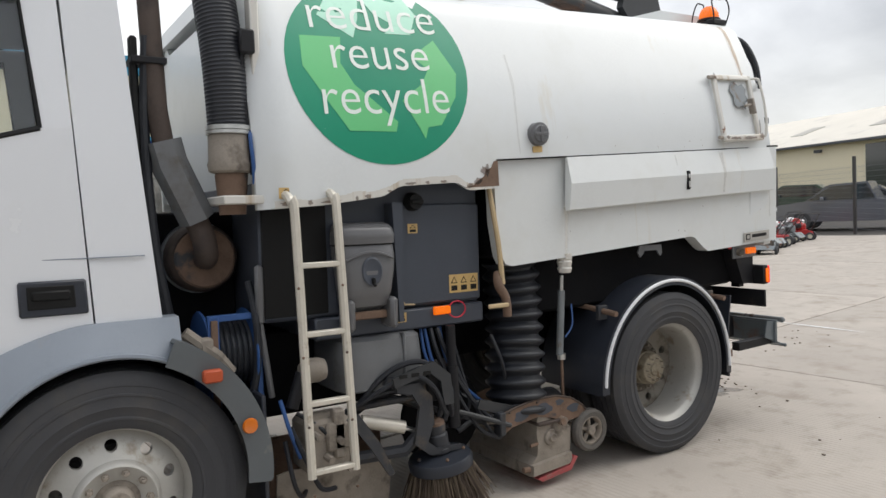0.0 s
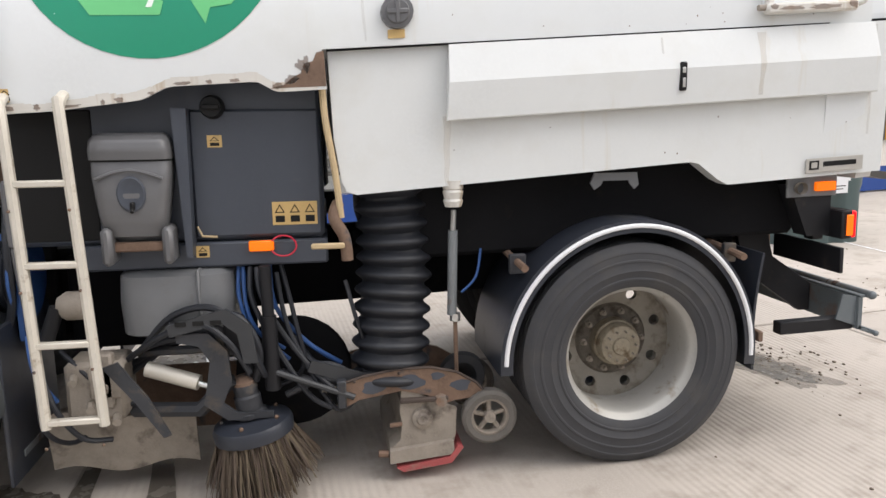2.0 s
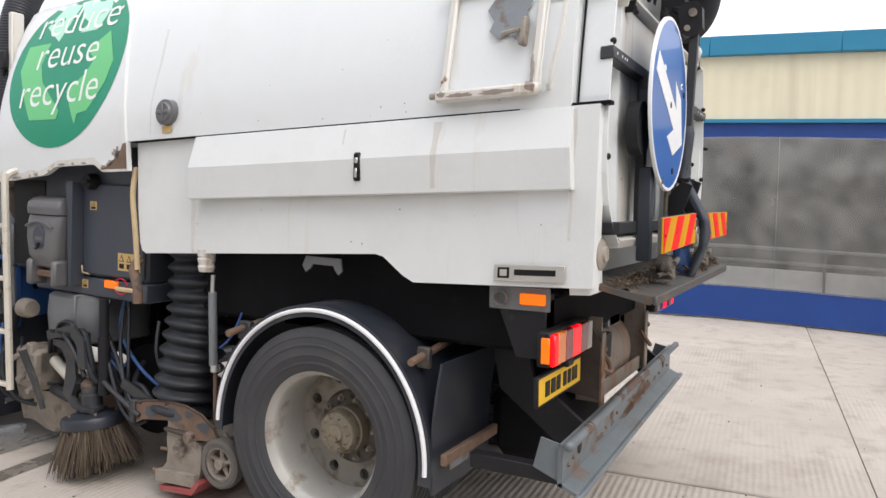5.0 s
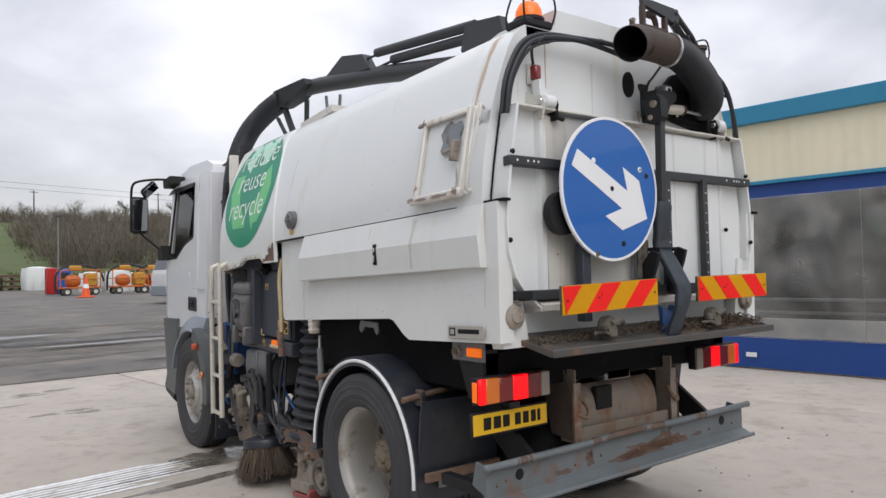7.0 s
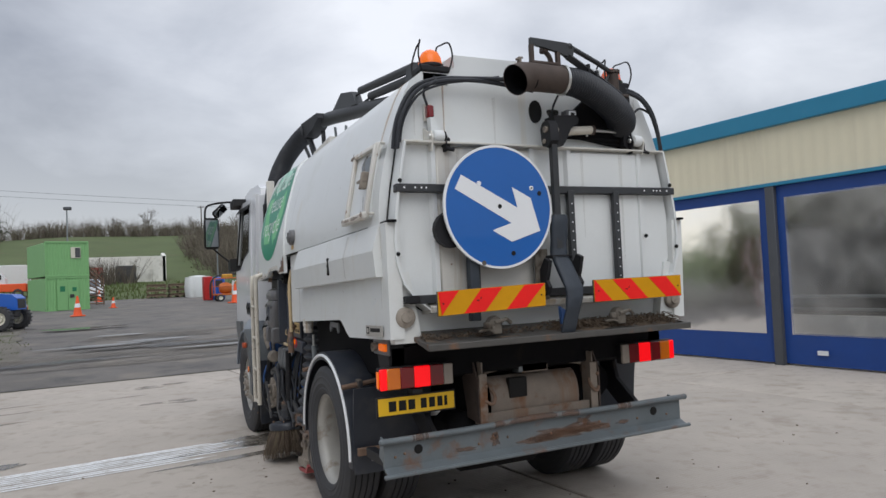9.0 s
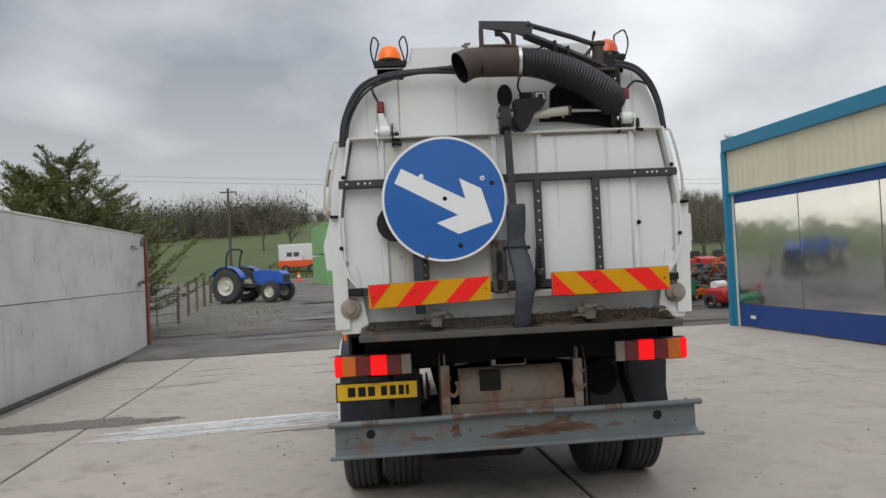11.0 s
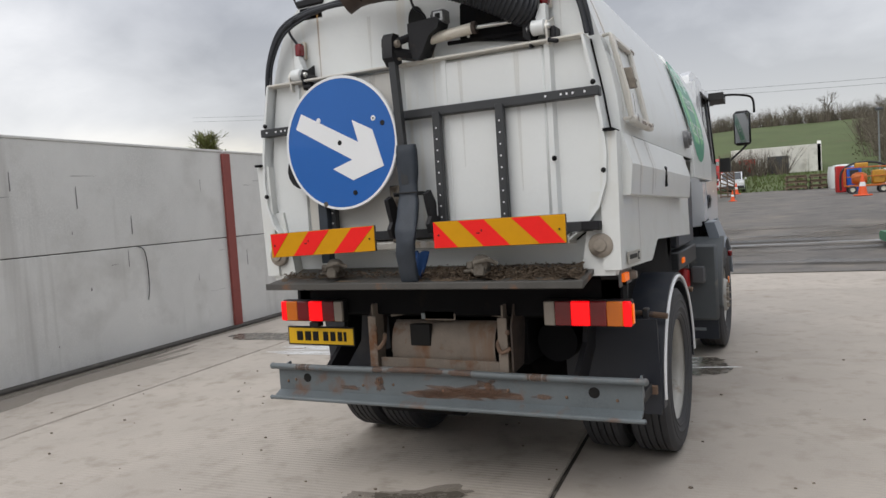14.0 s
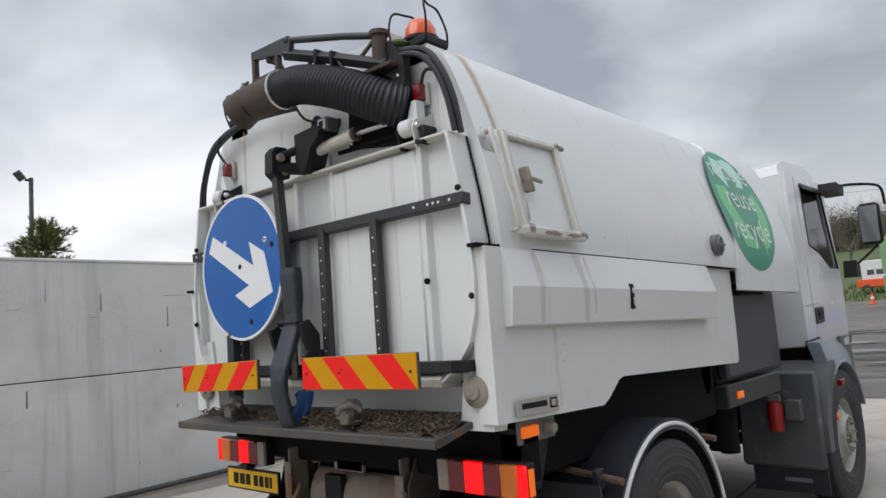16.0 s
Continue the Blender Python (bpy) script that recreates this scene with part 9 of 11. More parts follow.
for k, (v0, v1) in enumerate(zip(VB, VB[1:])):
    a, b = v0 + 0.07, v1 - 0.07
    wa, wb = (0.42 if v == VB[1] else 0.18 for v in (v0, v1))

    def drape(x, v, z, k=k):
        return sunk(x + 0.022 * noise.noise(Vector((v * 2.2, z * 1.1, k))) + 0.02 * max(0.0, 0.5 - z) * math.sin(v * 7), v, z)
    cloth = G()
    for p0, p1, z0, z1, nu, nv in ((a, b, 0.03, 0.52, 60, 8), (a, b, 2.68, 2.90, 60, 4), (a, a + wa, 0.52, 2.68, 8, 20), (b - wb, b, 0.52, 2.68, 8, 20)):
        cloth.sheet(lambda p, q, p0=p0, p1=p1, z0=z0, z1=z1: (BU + 0.01, p0 + (p1 - p0) * p, z0 + (z1 - z0) * q), nu, nv, (0.012, 0, 0))
    cur = part("curtain", cloth, blue_pvc, building, "blue plastic curtain with a clear window panel", shape=drape)

    def pane_shape(x, v, z, k=k):
        return sunk(x + 0.004 * noise.noise(Vector((v * 2.2, z * 1.1, k))), v, z)
    part("clear_pane", G().sheet(lambda p, q, a=a + wa - 0.02, b=b - wb + 0.02: (BU - 0.014, a + (b - a) * p, 0.50 + 2.20 * q), 48, 20), pvc_clear, cur, "clear plastic window", shape=pane_shape, recalc=False).visible_shadow = False
    for q in (0.33, 0.66):
        vv = a + wa + (b - a - wa - wb) * q
        part("pane_weld", G().box(BU - 0.024, BU - 0.016, vv - 0.006, vv + 0.006, 0.5, 2.7, 0.001), pvc_clear, cur, shape=pane_shape)
    part("hem_label", G().box(BU - 0.045, BU - 0.03, b - 0.75, b - 0.58, 0.20, 0.27, 0.002), sign_white, cur, "white hem label", shape=sunk)
part("security_camera", G().box(BU - 0.14, BU + 0.04, VB[-1] - 0.25, VB[-1] - 0.15, 4.18, 4.25, 0.01).tube([(BU - 0.05, VB[-1] - 0.05, 4.12), (BU - 0.05, VB[-1] - 0.2, 4.19)], 0.02, 6), sign_white, building, "small white security camera", shape=sunk)

# ---- things round the yard ----
tank_green = mat("tank_green_plastic", (0.055, 0.085, 0.085), 0.45, var=0.12, scale=3, bump=0.1, dirt=((0.10, 0.12, 0.115), 0.58, 3.0, 0.3))
container_green = mat("container_green", (0.20, 0.42, 0.17), 0.5, var=0.08, scale=2, bump=0.05, dirt=((0.17, 0.28, 0.13), 0.6, 2.0, 0.3))
orange_paint = mat("orange_paint", (0.52, 0.13, 0.02), 0.45, var=0.15, scale=5, dirt=((0.22, 0.10, 0.04), 0.58, 5.0, 0.25))
engine_black = mat("engine_black", (0.03, 0.03, 0.032), 0.5, var=0.2, scale=8, dirt=((0.09, 0.08, 0.07), 0.58, 6.0, 0.25))
mower_green = mat("mower_green", (0.015, 0.17, 0.075), 0.4, var=0.12, scale=4, dirt=((0.05, 0.11, 0.06), 0.6, 4.0, 0.25))
tractor_blue = mat("tractor_blue", (0.02, 0.11, 0.48), 0.35, var=0.08, scale=3, coat=0.2, dirt=((0.06, 0.10, 0.25), 0.62, 3.0, 0.25))
cream_rim = mat("cream_rim", (0.62, 0.60, 0.50), 0.5, var=0.08, scale=6, dirt=((0.3, 0.27, 0.2), 0.6, 6.0, 0.25))
yellow_paint = mat("yellow_paint", (0.50, 0.25, 0.025), 0.5, var=0.2, scale=4, dirt=((0.20, 0.11, 0.04), 0.54, 5.0, 0.2))
cone_orange = mat("cone_orange", (0.78, 0.10, 0.02), 0.5, var=0.08, scale=4)
white_sheet = mat("white_plastic", (0.68, 0.70, 0.69), 0.5, var=0.06, scale=3, dirt=((0.45, 0.45, 0.42), 0.6, 3.0, 0.3))
car_grey = mat("car_dark_grey", (0.12, 0.13, 0.155), 0.25, metal=0.2, var=0.06, scale=2, coat=0.6)
car_green = mat("car_green", (0.03, 0.06, 0.04), 0.3, var=0.08, scale=2, coat=0.4)
car_red = mat("lorry_red", (0.45, 0.02, 0.02), 0.35, var=0.08, scale=2, coat=0.3)
dark_glass = mat("dark_glass", (0.02, 0.024, 0.028), 0.08, var=0.1, spec=0.9, bump=0.0)
old_wood = mat("old_timber", (0.16, 0.12, 0.085), 0.85, var=0.3, scale=5, bump=0.4, rnd=0.2)
barn_wall = mat("whitewashed_wall", (0.68, 0.67, 0.62), 0.8, var=0.15, scale=0.7, dirt=((0.28, 0.27, 0.23), 0.54, 0.8, 0.25))
dark_door = mat("dark_door", (0.045, 0.05, 0.055), 0.6, var=0.1)
roof_cream = mat("pale_roof", (0.66, 0.62, 0.54), 0.6, var=0.08, scale=0.4, streak=((0.42, 0.40, 0.36), 0.56, 0.8, 0.3))
cream_wall = mat("cream_wall", (0.82, 0.74, 0.54), 0.6, var=0.06, scale=0.6)
brick_band = mat("brick_band", (0.26, 0.16, 0.10), 0.85, var=0.2, scale=3, bump=0.3)
bark = mat("bark", (0.10, 0.085, 0.07), 0.9, var=0.25, scale=8, bump=0.6, depth=0.01)
twig_brown = mat("winter_twigs", (0.135, 0.115, 0.09), 0.95, var=0.25, scale=0.2, bump=0.0, island=0.35)
bush_green = mat("winter_scrub", (0.085, 0.082, 0.045), 0.95, var=0.3, scale=0.15, bump=0.0, island=0.4)
conifer_leaf = mat("conifer_foliage", (0.155, 0.165, 0.052), 0.75, var=0.25, scale=2.0, bump=0.0, island=0.45)
dark_leaf = mat("evergreen_foliage", (0.05, 0.058, 0.03), 0.85, var=0.25, scale=1.0, bump=0.0, island=0.4)


def at(x, y, dz=0.0, turn=0.0, scale=1.0):
    return Matrix.Translation((x, y, ground_z(x, y) + dz)) @ Matrix.Rotation(radians(turn), 4, "Z") @ Matrix.Scale(scale, 4)


def place(ob, m):
    ob.matrix_basis = m
    WORLD[ob] = m.copy()
    return ob


# bunded oil tank
STAND[0] = Matrix.Translation((0, 0, drop(4.0, -3.0)))
tank = thing("oil_tank", (4.0, -3.0, drop(4.0, -3.0)), "dark green plastic oil tank with white labels", "oil tank")


def tank_body():
    g = G()
    def fn(u, v):
        a = 2 * math.pi * u
        c, s_ = math.cos(a), math.sin(a)
        q = (abs(c) ** 5 + abs(s_) ** 5) ** (-0.2)
        z = 0.95 * v
        k = 1.0 - 0.06 * max(0.0, (v - 0.85) / 0.15) ** 2
        # moulded legs: the wall is drawn in between them
        inn = 0.0
        if v < 0.72:
            inn = 0.055 * max(0.0, math.sin(a * 10)) ** 0.7 * min(1.0, (0.72 - v) / 0.25)
        return (4.37 + (0.97 * k - inn) * c * q, -2.99 + (0.59 * k - inn) * s_ * q, z)
    return g.sheet(fn, 120, 14).box(3.48, 5.26, -3.50, -2.48, 0.90, 0.95, 0.02)


part("bund", tank_body(), tank_green, tank, angle=50)
part("lid", G().box(3.43, 5.31, -3.55, -2.43, 0.955, 1.09, 0.04), tank_green, tank)
part("cabinet", G().prism([(-3.46, 1.09), (-3.45, 1.62), (-3.36, 1.70), (-3.0, 1.76), (-2.62, 1.70), (-2.52, 1.62), (-2.50, 1.09)], "x", 3.50, 4.3), tank_green, tank, angle=20)
part("cabinet_rim", G().prism([(-3.49, 1.60), (-3.38, 1.70), (-3.0, 1.765), (-2.60, 1.70), (-2.48, 1.60), (-2.48, 1.65), (-2.58, 1.745), (-3.0, 1.81), (-3.40, 1.745), (-3.49, 1.65)], "x", 3.46, 4.34), tank_green, tank, angle=20)
part("cabinet_door", G().box(3.488, 3.505, -3.40, -2.58, 1.14, 1.56, 0.01), tank_green, tank)
part("label", G().box(3.480, 3.489, -3.33, -3.19, 1.44, 1.55, 0.001), sign_white, tank, "white label")
part("label", G().box(3.480, 3.489, -3.10, -2.98, 1.43, 1.52, 0.001), sticker, tank, "pale label")
part("label", G().box(3.425, 3.434, -3.46, -3.30, 1.005, 1.045, 0.001), sign_white, tank, "white label")
part("notice", G().box(3.385, 3.401, -3.24, -2.97, 0.74, 0.86, 0.001).box(3.386, 3.400, -3.21, -3.0, 0.60, 0.75, 0.001), sign_white, tank, "torn white notice")
part("notice_bars", G().box(3.383, 3.3855, -3.18, -3.04, 0.68, 0.69, 0.0005).box(3.383, 3.3855, -3.15, -3.06, 0.645, 0.655, 0.0005), ink, tank)


# conifers over the wall
STAND[0] = LEVEL
def conifer(name, x, y, height, spread, seed, label, lean=0.0):
    rr = random.Random(seed)
    t = thing(name, (x, y, ground_z(x, y)), label, "tree", "conifers behind the wall")
    z0 = ground_z(x, y)
    part("trunk", G().tube([(x, y, z0 - 0.1), (x + 0.03, y, z0 + height * 0.5), (x + 0.05 + lean, y, z0 + height)], [0.10, 0.06, 0.012], 8), bark, t)
    g, limbs = G(), G()
    for k in range(int(125 * height / 4)):
        f = rr.uniform(0.12, 0.98)
        a = rr.uniform(0, 2 * math.pi)
        ln = spread * (1.06 - f) ** 0.75 * rr.uniform(0.35, 1.05)
        d = Vector((math.cos(a), math.sin(a), rr.uniform(0.05, 0.6)))
        base = Vector((x + lean * f, y, z0 + height * f))
        tip = base + d * ln + Vector((0, 0, 0.22 * ln))
        pts = [base, base + d * ln * 0.5, tip]
        limbs.tube(pts, [0.016, 0.011, 0.003], 4, caps=False)
        for j in range(int(34 + 105 * ln)):
            q = rr.random() ** 0.8
            wd = 0.025 + 0.075 * (1.0 - q)
            c = pts[0].lerp(pts[1], 2 * q) if q < 0.5 else pts[1].lerp(pts[2], 2 * q - 1)
            p = c + Vector((rr.gauss(0, wd), rr.gauss(0, wd), rr.gauss(0, 0.5 * wd)))
            # feathery sprays that reach out and up along the limb
            out = (d.normalized() + Vector((rr.gauss(0, 0.45), rr.gauss(0, 0.45), rr.gauss(0.3, 0.35)))).normalized()
            flat = out.cross(Vector((rr.uniform(-1, 1), rr.uniform(-1, 1), 1))).normalized()
            l, w = rr.uniform(0.07, 0.20) * (1.15 - 0.4 * q), rr.uniform(0.007, 0.015)
            g.add([p - flat * w * 0.4, p + out * l * 0.5 - flat * w, p + out * l, p + out * l * 0.45 + flat * w], [(0, 1, 2, 3)])
            for e in (-1, 1):
                p2 = p + out * l * rr.uniform(0.2, 0.5)
                o2 = (out + flat * e * 0.8).normalized()
                g.add([p2 - flat * w * 0.4, p2 + o2 * l * 0.3 + flat * w * 0.5, p2 + o2 * l * 0.55], [(0, 1, 2)])
    part("branching", limbs, bark, t, recalc=False)
    part("crown", g, conifer_leaf, t, "feathery green crown", recalc=False)
    return t


conifer("conifer", -8.6, 11.9, 4.0, 2.7, 1, "bushy green conifer behind the concrete wall")
conifer("conifer", -8.6, 13.5, 4.6, 3.1, 2, "tall green conifer at the end of the wall", 0.1)
conifer("conifer", -8.2, 14.9, 3.9, 2.6, 3, "spreading green conifer beside the gate")
conifer("conifer", -7.6, 9.6, 3.35, 0.8, 5, "small conifer tip showing over the wall")
conifer("conifer", -7.6, 6.4, 3.2, 0.55, 6, "small conifer tip showing over the wall")
conifer("conifer", -7.8, 1.65, 3.5, 1.3, 7, "green conifer top showing over the wall")

# gate at the wall's end
gate = thing("field_gate", (-7.5, 15.8, ground_z(-7.5, 15.8)), "galvanised tubular field gate standing half open", "gate")
gz0 = ground_z(-7.4, 15.8)
for k in range(5):
    part("gate_bar", G().tube([(-7.75, 15.2, gz0 + 0.2 + 0.24 * k), (-7.05, 16.9, gz0 + 0.22 + 0.24 * k)], 0.018, 6), galv, gate)
for q in (0.0, 0.5, 1.0):
    part("gate_upright", G().tube([(-7.75 + 0.7 * q, 15.2 + 1.7 * q, gz0 + 0.12), (-7.75 + 0.7 * q, 15.2 + 1.7 * q, gz0 + 1.25)], 0.02, 6), galv, gate)
fence = thing("post_fence", (-8.0, 19.0, ground_z(-8, 19)), "row of weathered timber fence posts", "fence")
for k in range(7):
    fx, fy = -7.3 - 0.25 * k, 17.6 + 1.9 * k
    z = ground_z(fx, fy)
    part("post", G().tube([(fx, fy, z), (fx + 0.02, fy, z + 1.1)], 0.05, 7), old_wood, fence)
    if k:
        px, py = -7.3 - 0.25 * (k - 1), 17.6 + 1.9 * (k - 1)
        for h in (0.4, 0.7, 1.0):
            part("wire", G().tube([(px, py, ground_z(px, py) + h), (fx, fy, z + h)], 0.004, 4), galv, fence)
solo("garden_hose", G().tube(bend([(-5.75, 13.9, 0.08), (-5.9, 14.6, 0.12), (-5.6, 15.6, 0.17), (-5.3, 16.8, 0.22), (-5.4, 18.5, 0.36)], 6), 0.02, 6), mat("pale_hose", (0.45, 0.55, 0.58), 0.5), "pale blue hose lying on the ground", "hose")


# wheels for small machines
def small_wheel(g, x, y, r, w, seg=18):
    return g.lathe([(r * 0.55, -w / 2), (r * 0.9, -w / 2), (r, -w * 0.3), (r, w * 0.3), (r * 0.9, w / 2), (r * 0.55, w / 2)], "x", (x, y, r), seg)


def rim_of(g, x, y, r, w, seg=16):
    return g.lathe([(0, -w * 0.3), (r * 0.25, -w * 0.42), (r * 0.3, -w * 0.2), (r * 0.5, -w * 0.3), (r * 0.57, -w * 0.45), (r * 0.57, w * 0.45), (r * 0.5, w * 0.3), (r * 0.3, w * 0.2), (r * 0.25, w * 0.42), (0, w * 0.3)], "x", (x, y, r), seg)


# compact tractor, nose towards +y in its own axes
tractor = thing("tractor", (0, 0, 0), "blue compact tractor parked on gravel", "tractor")
part("bonnet", G().prism([(0.35, 0.75), (0.30, 1.10), (0.60, 1.16), (1.35, 1.10), (1.50, 0.98), (1.52, 0.62), (0.6, 0.60)], "x", -0.27, 0.27), tractor_blue, tractor, "blue bonnet", angle=25)
part("engine", G().box(-0.2, 0.2, -0.6, 1.4, 0.38, 0.66, 0.04), engine_black, tractor)
part("grille", G().box(-0.22, 0.22, 1.50, 1.53, 0.66, 0.95, 0.01), engine_black, tractor)
part("floor", G().box(-0.5, 0.5, -0.25, 0.45, 0.52, 0.58, 0.02), engine_black, tractor)
part("seat", G().box(-0.22, 0.22, -0.65, -0.25, 0.85, 0.95, 0.03).box(-0.22, 0.22, -0.75, -0.65, 0.9, 1.3, 0.04), engine_black, tractor)
part("steering_wheel", G().lathe([(0.17, -0.012), (0.19, 0.0), (0.17, 0.012), (0.155, 0.0), (0.17, -0.012)], "z", (0, 0.12, 1.22), 18).tube([(0, 0.12, 1.22), (0, 0.34, 0.95)], 0.02, 6), engine_black, tractor)
part("roll_bar", G().tube(bend([(-0.42, -0.75, 0.7), (-0.42, -0.72, 1.55), (-0.38, -0.6, 1.92), (0.38, -0.6, 1.92), (0.42, -0.72, 1.55), (0.42, -0.75, 0.7)], 5), 0.035, 8), engine_black, tractor)
for s in (-1, 1):
    part("mudguard", G().sheet(lambda u, v, s=s: (s * (0.42 + 0.36 * u), -0.55 + 0.70 * math.cos(radians(20 + 130 * v)), 0.62 + 0.70 * math.sin(radians(20 + 130 * v))), 3, 12, (0, 0, 0.02)), tractor_blue, tractor)
    for nm, y, r, w, x in (("rear_wheel", -0.55, 0.62, 0.34, 0.62), ("front_wheel", 1.15, 0.36, 0.22, 0.52)):
        wh = part(nm, small_wheel(G(), s * x, y, r, w, 24), rubber, tractor)
        part("tread_lugs", (lambda g: [g.box(s * x - w / 2, s * x + w / 2, y + r * math.cos(a) - 0.025, y + r * math.cos(a) + 0.025, r + r * math.sin(a) - 0.02, r + r * math.sin(a) + 0.02, 0.004) for a in [2 * math.pi * k / 20 for k in range(20)]] and g)(G()), rubber, wh)
        part("rim", rim_of(G(), s * x, y, r, w), cream_rim, wh, "cream wheel rim")
place(tractor, at(-6.55, 24.5, 0.02, -112, 1.06))

# stacked site containers
cont = thing("site_container", (0, 0, 0), "pale green steel site container", "container", "stacked containers")


def ribbed_wall(x0, x1, y, z0, z1, n):
    g = G()
    vs, k = [], 0
    for i in range(n * 4 + 1):
        x = x0 + (x1 - x0) * i / (n * 4)
        d = (0.0, 0.035, 0.035, 0.0)[i % 4]
        vs += [(x, y + d, z0), (x, y + d, z1)]
    return g.add(vs, [(2 * i, 2 * i + 2, 2 * i + 3, 2 * i + 1) for i in range(n * 4)])


part("shell", G().box(-1.5, 1.5, 0.05, 5.9, 0.05, 2.5, 0.02), container_green, cont)
part("front_wall", ribbed_wall(-1.45, 1.45, 0.0, 0.12, 2.45, 14), container_green, cont, recalc=False)
part("frame", G().box(-1.53, -1.43, -0.03, 0.06, 0, 2.56, 0.01).box(1.43, 1.53, -0.03, 0.06, 0, 2.56, 0.01).box(-1.53, 1.53, -0.03, 0.06, 2.46, 2.58, 0.01).box(-1.53, 1.53, -0.03, 0.06, 0, 0.13, 0.01), container_green, cont)
upper = copy_thing(cont, Matrix.Identity(4))
CM = Matrix.Diagonal((0.76, 0.8, 0.79, 1))
place(cont, at(-4.47, 43.3, -0.1, 15.6) @ CM)
place(upper, at(-4.47, 43.3, 1.95, 15.6) @ CM)
WIN = at(-4.47, 43.3, 1.95, 15.6) @ CM
part("window", G().box(0.25, 0.95, -0.06, -0.03, 1.35, 2.15, 0.02), cream_rim, upper, "barred window", m=WIN)
part("pane", G().box(0.55, 0.92, -0.075, -0.055, 1.4, 2.1, 0.01), dark_glass, upper, m=WIN)
DW = at(-4.47, 43.3, -0.1, 15.6) @ CM
part("double_door", G().box(-0.75, -0.01, -0.07, -0.03, 0.15, 2.3, 0.01).box(0.01, 0.75, -0.07, -0.03, 0.15, 2.3, 0.01), container_green, cont, "green double door", m=DW)
pieces("door_notice", G().box(-0.55, -0.2, -0.08, -0.069, 1.5, 1.9, 0.002).box(0.3, 0.6, -0.08, -0.069, 1.5, 1.8, 0.002), mower_green, cont, m=DW)
part("door_box", G().box(0.12, 0.42, -0.12, -0.069, 1.05, 1.3, 0.01), engine_black, cont, m=DW)
stairs = thing("rusty_frame", (-3.05, 50.9, ground_z(-3.3, 53)), "rusty steel stillage leaning by the container", "frame")
for k in range(9):
    part("frame_bar", G().tube([(-3.5, 50.8, ground_z(-3.3, 53) + 0.05 + 0.32 * k), (-2.6, 51.0, ground_z(-3.3, 53) + 0.02 + 0.20 * k)], 0.05, 5), rust_mat, stairs)
for xx, h in ((-3.5, 2.9), (-2.6, 1.8), (-3.05, 2.3)):
    part("frame_post", G().tube([(xx, 50.9, ground_z(-3.3, 51)), (xx, 50.9, ground_z(-3.3, 53) + h)], 0.05, 5), rust_mat, stairs)

# cones
cone = thing("traffic_cone", (0, 0, 0), "orange traffic cone with a pale band", "traffic cone", "traffic cones")
part("cone_body", G().lathe([(0.15, 0.04), (0.115, 0.24), (0.075, 0.46), (0.03, 0.72), (0, 0.73)], "z", (0, 0, 0), 18), cone_orange, cone)
part("cone_base", G().box(-0.21, 0.21, -0.21, 0.21, 0.0, 0.05, 0.02), cone_orange, cone)
cone_band = part("cone_band", G().lathe([(0.102, 0.32), (0.078, 0.46)], "z", (0.0, 0, 0), 18), sign_white, cone)
spots = [(-3.7, 33.5, 1.3), (-2.1, 43.5, 0.9), (4.55, 41.0, 1.6), (-6.9, 50.0, 1.2), (-8.4, 51.5, 1.1), (-2.9, 56.0, 1.2)]
for x, y, k in spots[1:]:
    copy_thing(cone, at(x, y, 0.0, 10 * x, k))
place(cone, at(spots[0][0], spots[0][1], 0.0, 15, spots[0][2]))


# long low barn on the bank
barn = thing("barn", (-1.0, 76.0, ground_z(-1, 76)), "long whitewashed ruined barn on the bank", "barn")
bz = ground_z(-1, 75) - 0.1
part("wall", G().box(-4.8, 3.2, 75.0, 75.4, bz, bz + 2.6, 0.02), barn_wall, barn)
part("gable", G().prism([(75.0, bz), (75.0, bz + 2.6), (77.2, bz + 3.0), (81.5, bz + 0.9), (81.5, bz)], "x", 2.9, 3.25), barn_wall, barn)
part("back_wall", G().box(-4.8, 3.0, 81.0, 81.4, bz, bz + 2.2, 0.02), barn_wall, barn)
part("red_door", G().box(-4.1, -2.6, 74.94, 75.0, bz, bz + 1.6, 0.01), red_paint, barn, "red sheet door")
part("opening", G().box(-1.5, 0.4, 74.95, 75.0, bz, bz + 1.7, 0.01), dark_door, barn, "dark door opening")
part("buttress", G().box(1.9, 2.1, 74.85, 75.0, bz, bz + 2.5, 0.02), barn_wall, barn)

# pallets, carts, sheeted loads on the far side of the yard
pallet = thing("timber_pallet", (0, 0, 0), "stack of dark weathered timber crates", "pallet", "crate stacks")
for k in range(3):
    for j in range(4):
        part("board", G().box(-0.75, 0.75, -0.55 + 0.3 * j, -0.35 + 0.3 * j, 0.12 + 0.36 * k, 0.20 + 0.36 * k, 0.01), old_wood, pallet)
    for j in (-0.62, 0.0, 0.62):
        part("bearer", G().box(j - 0.06, j + 0.06, -0.55, 0.55, 0.0 + 0.36 * k, 0.12 + 0.36 * k, 0.01), old_wood, pallet)
    part("load", G().box(-0.68, 0.68, -0.5, 0.5, 0.20 + 0.36 * k, 0.33 + 0.36 * k, 0.04), debris_mat, pallet)
for x, y, t in ((2.85, 58.2, 5), (4.4, 59.4, -4), (10.5, 55.0, 3), (12.3, 55.2, -3), (14.2, 55.0, 1)):
    copy_thing(pallet, at(x, y, 0, t, 1.05))
place(pallet, at(1.2, 58.0, 0, -3, 1.05))


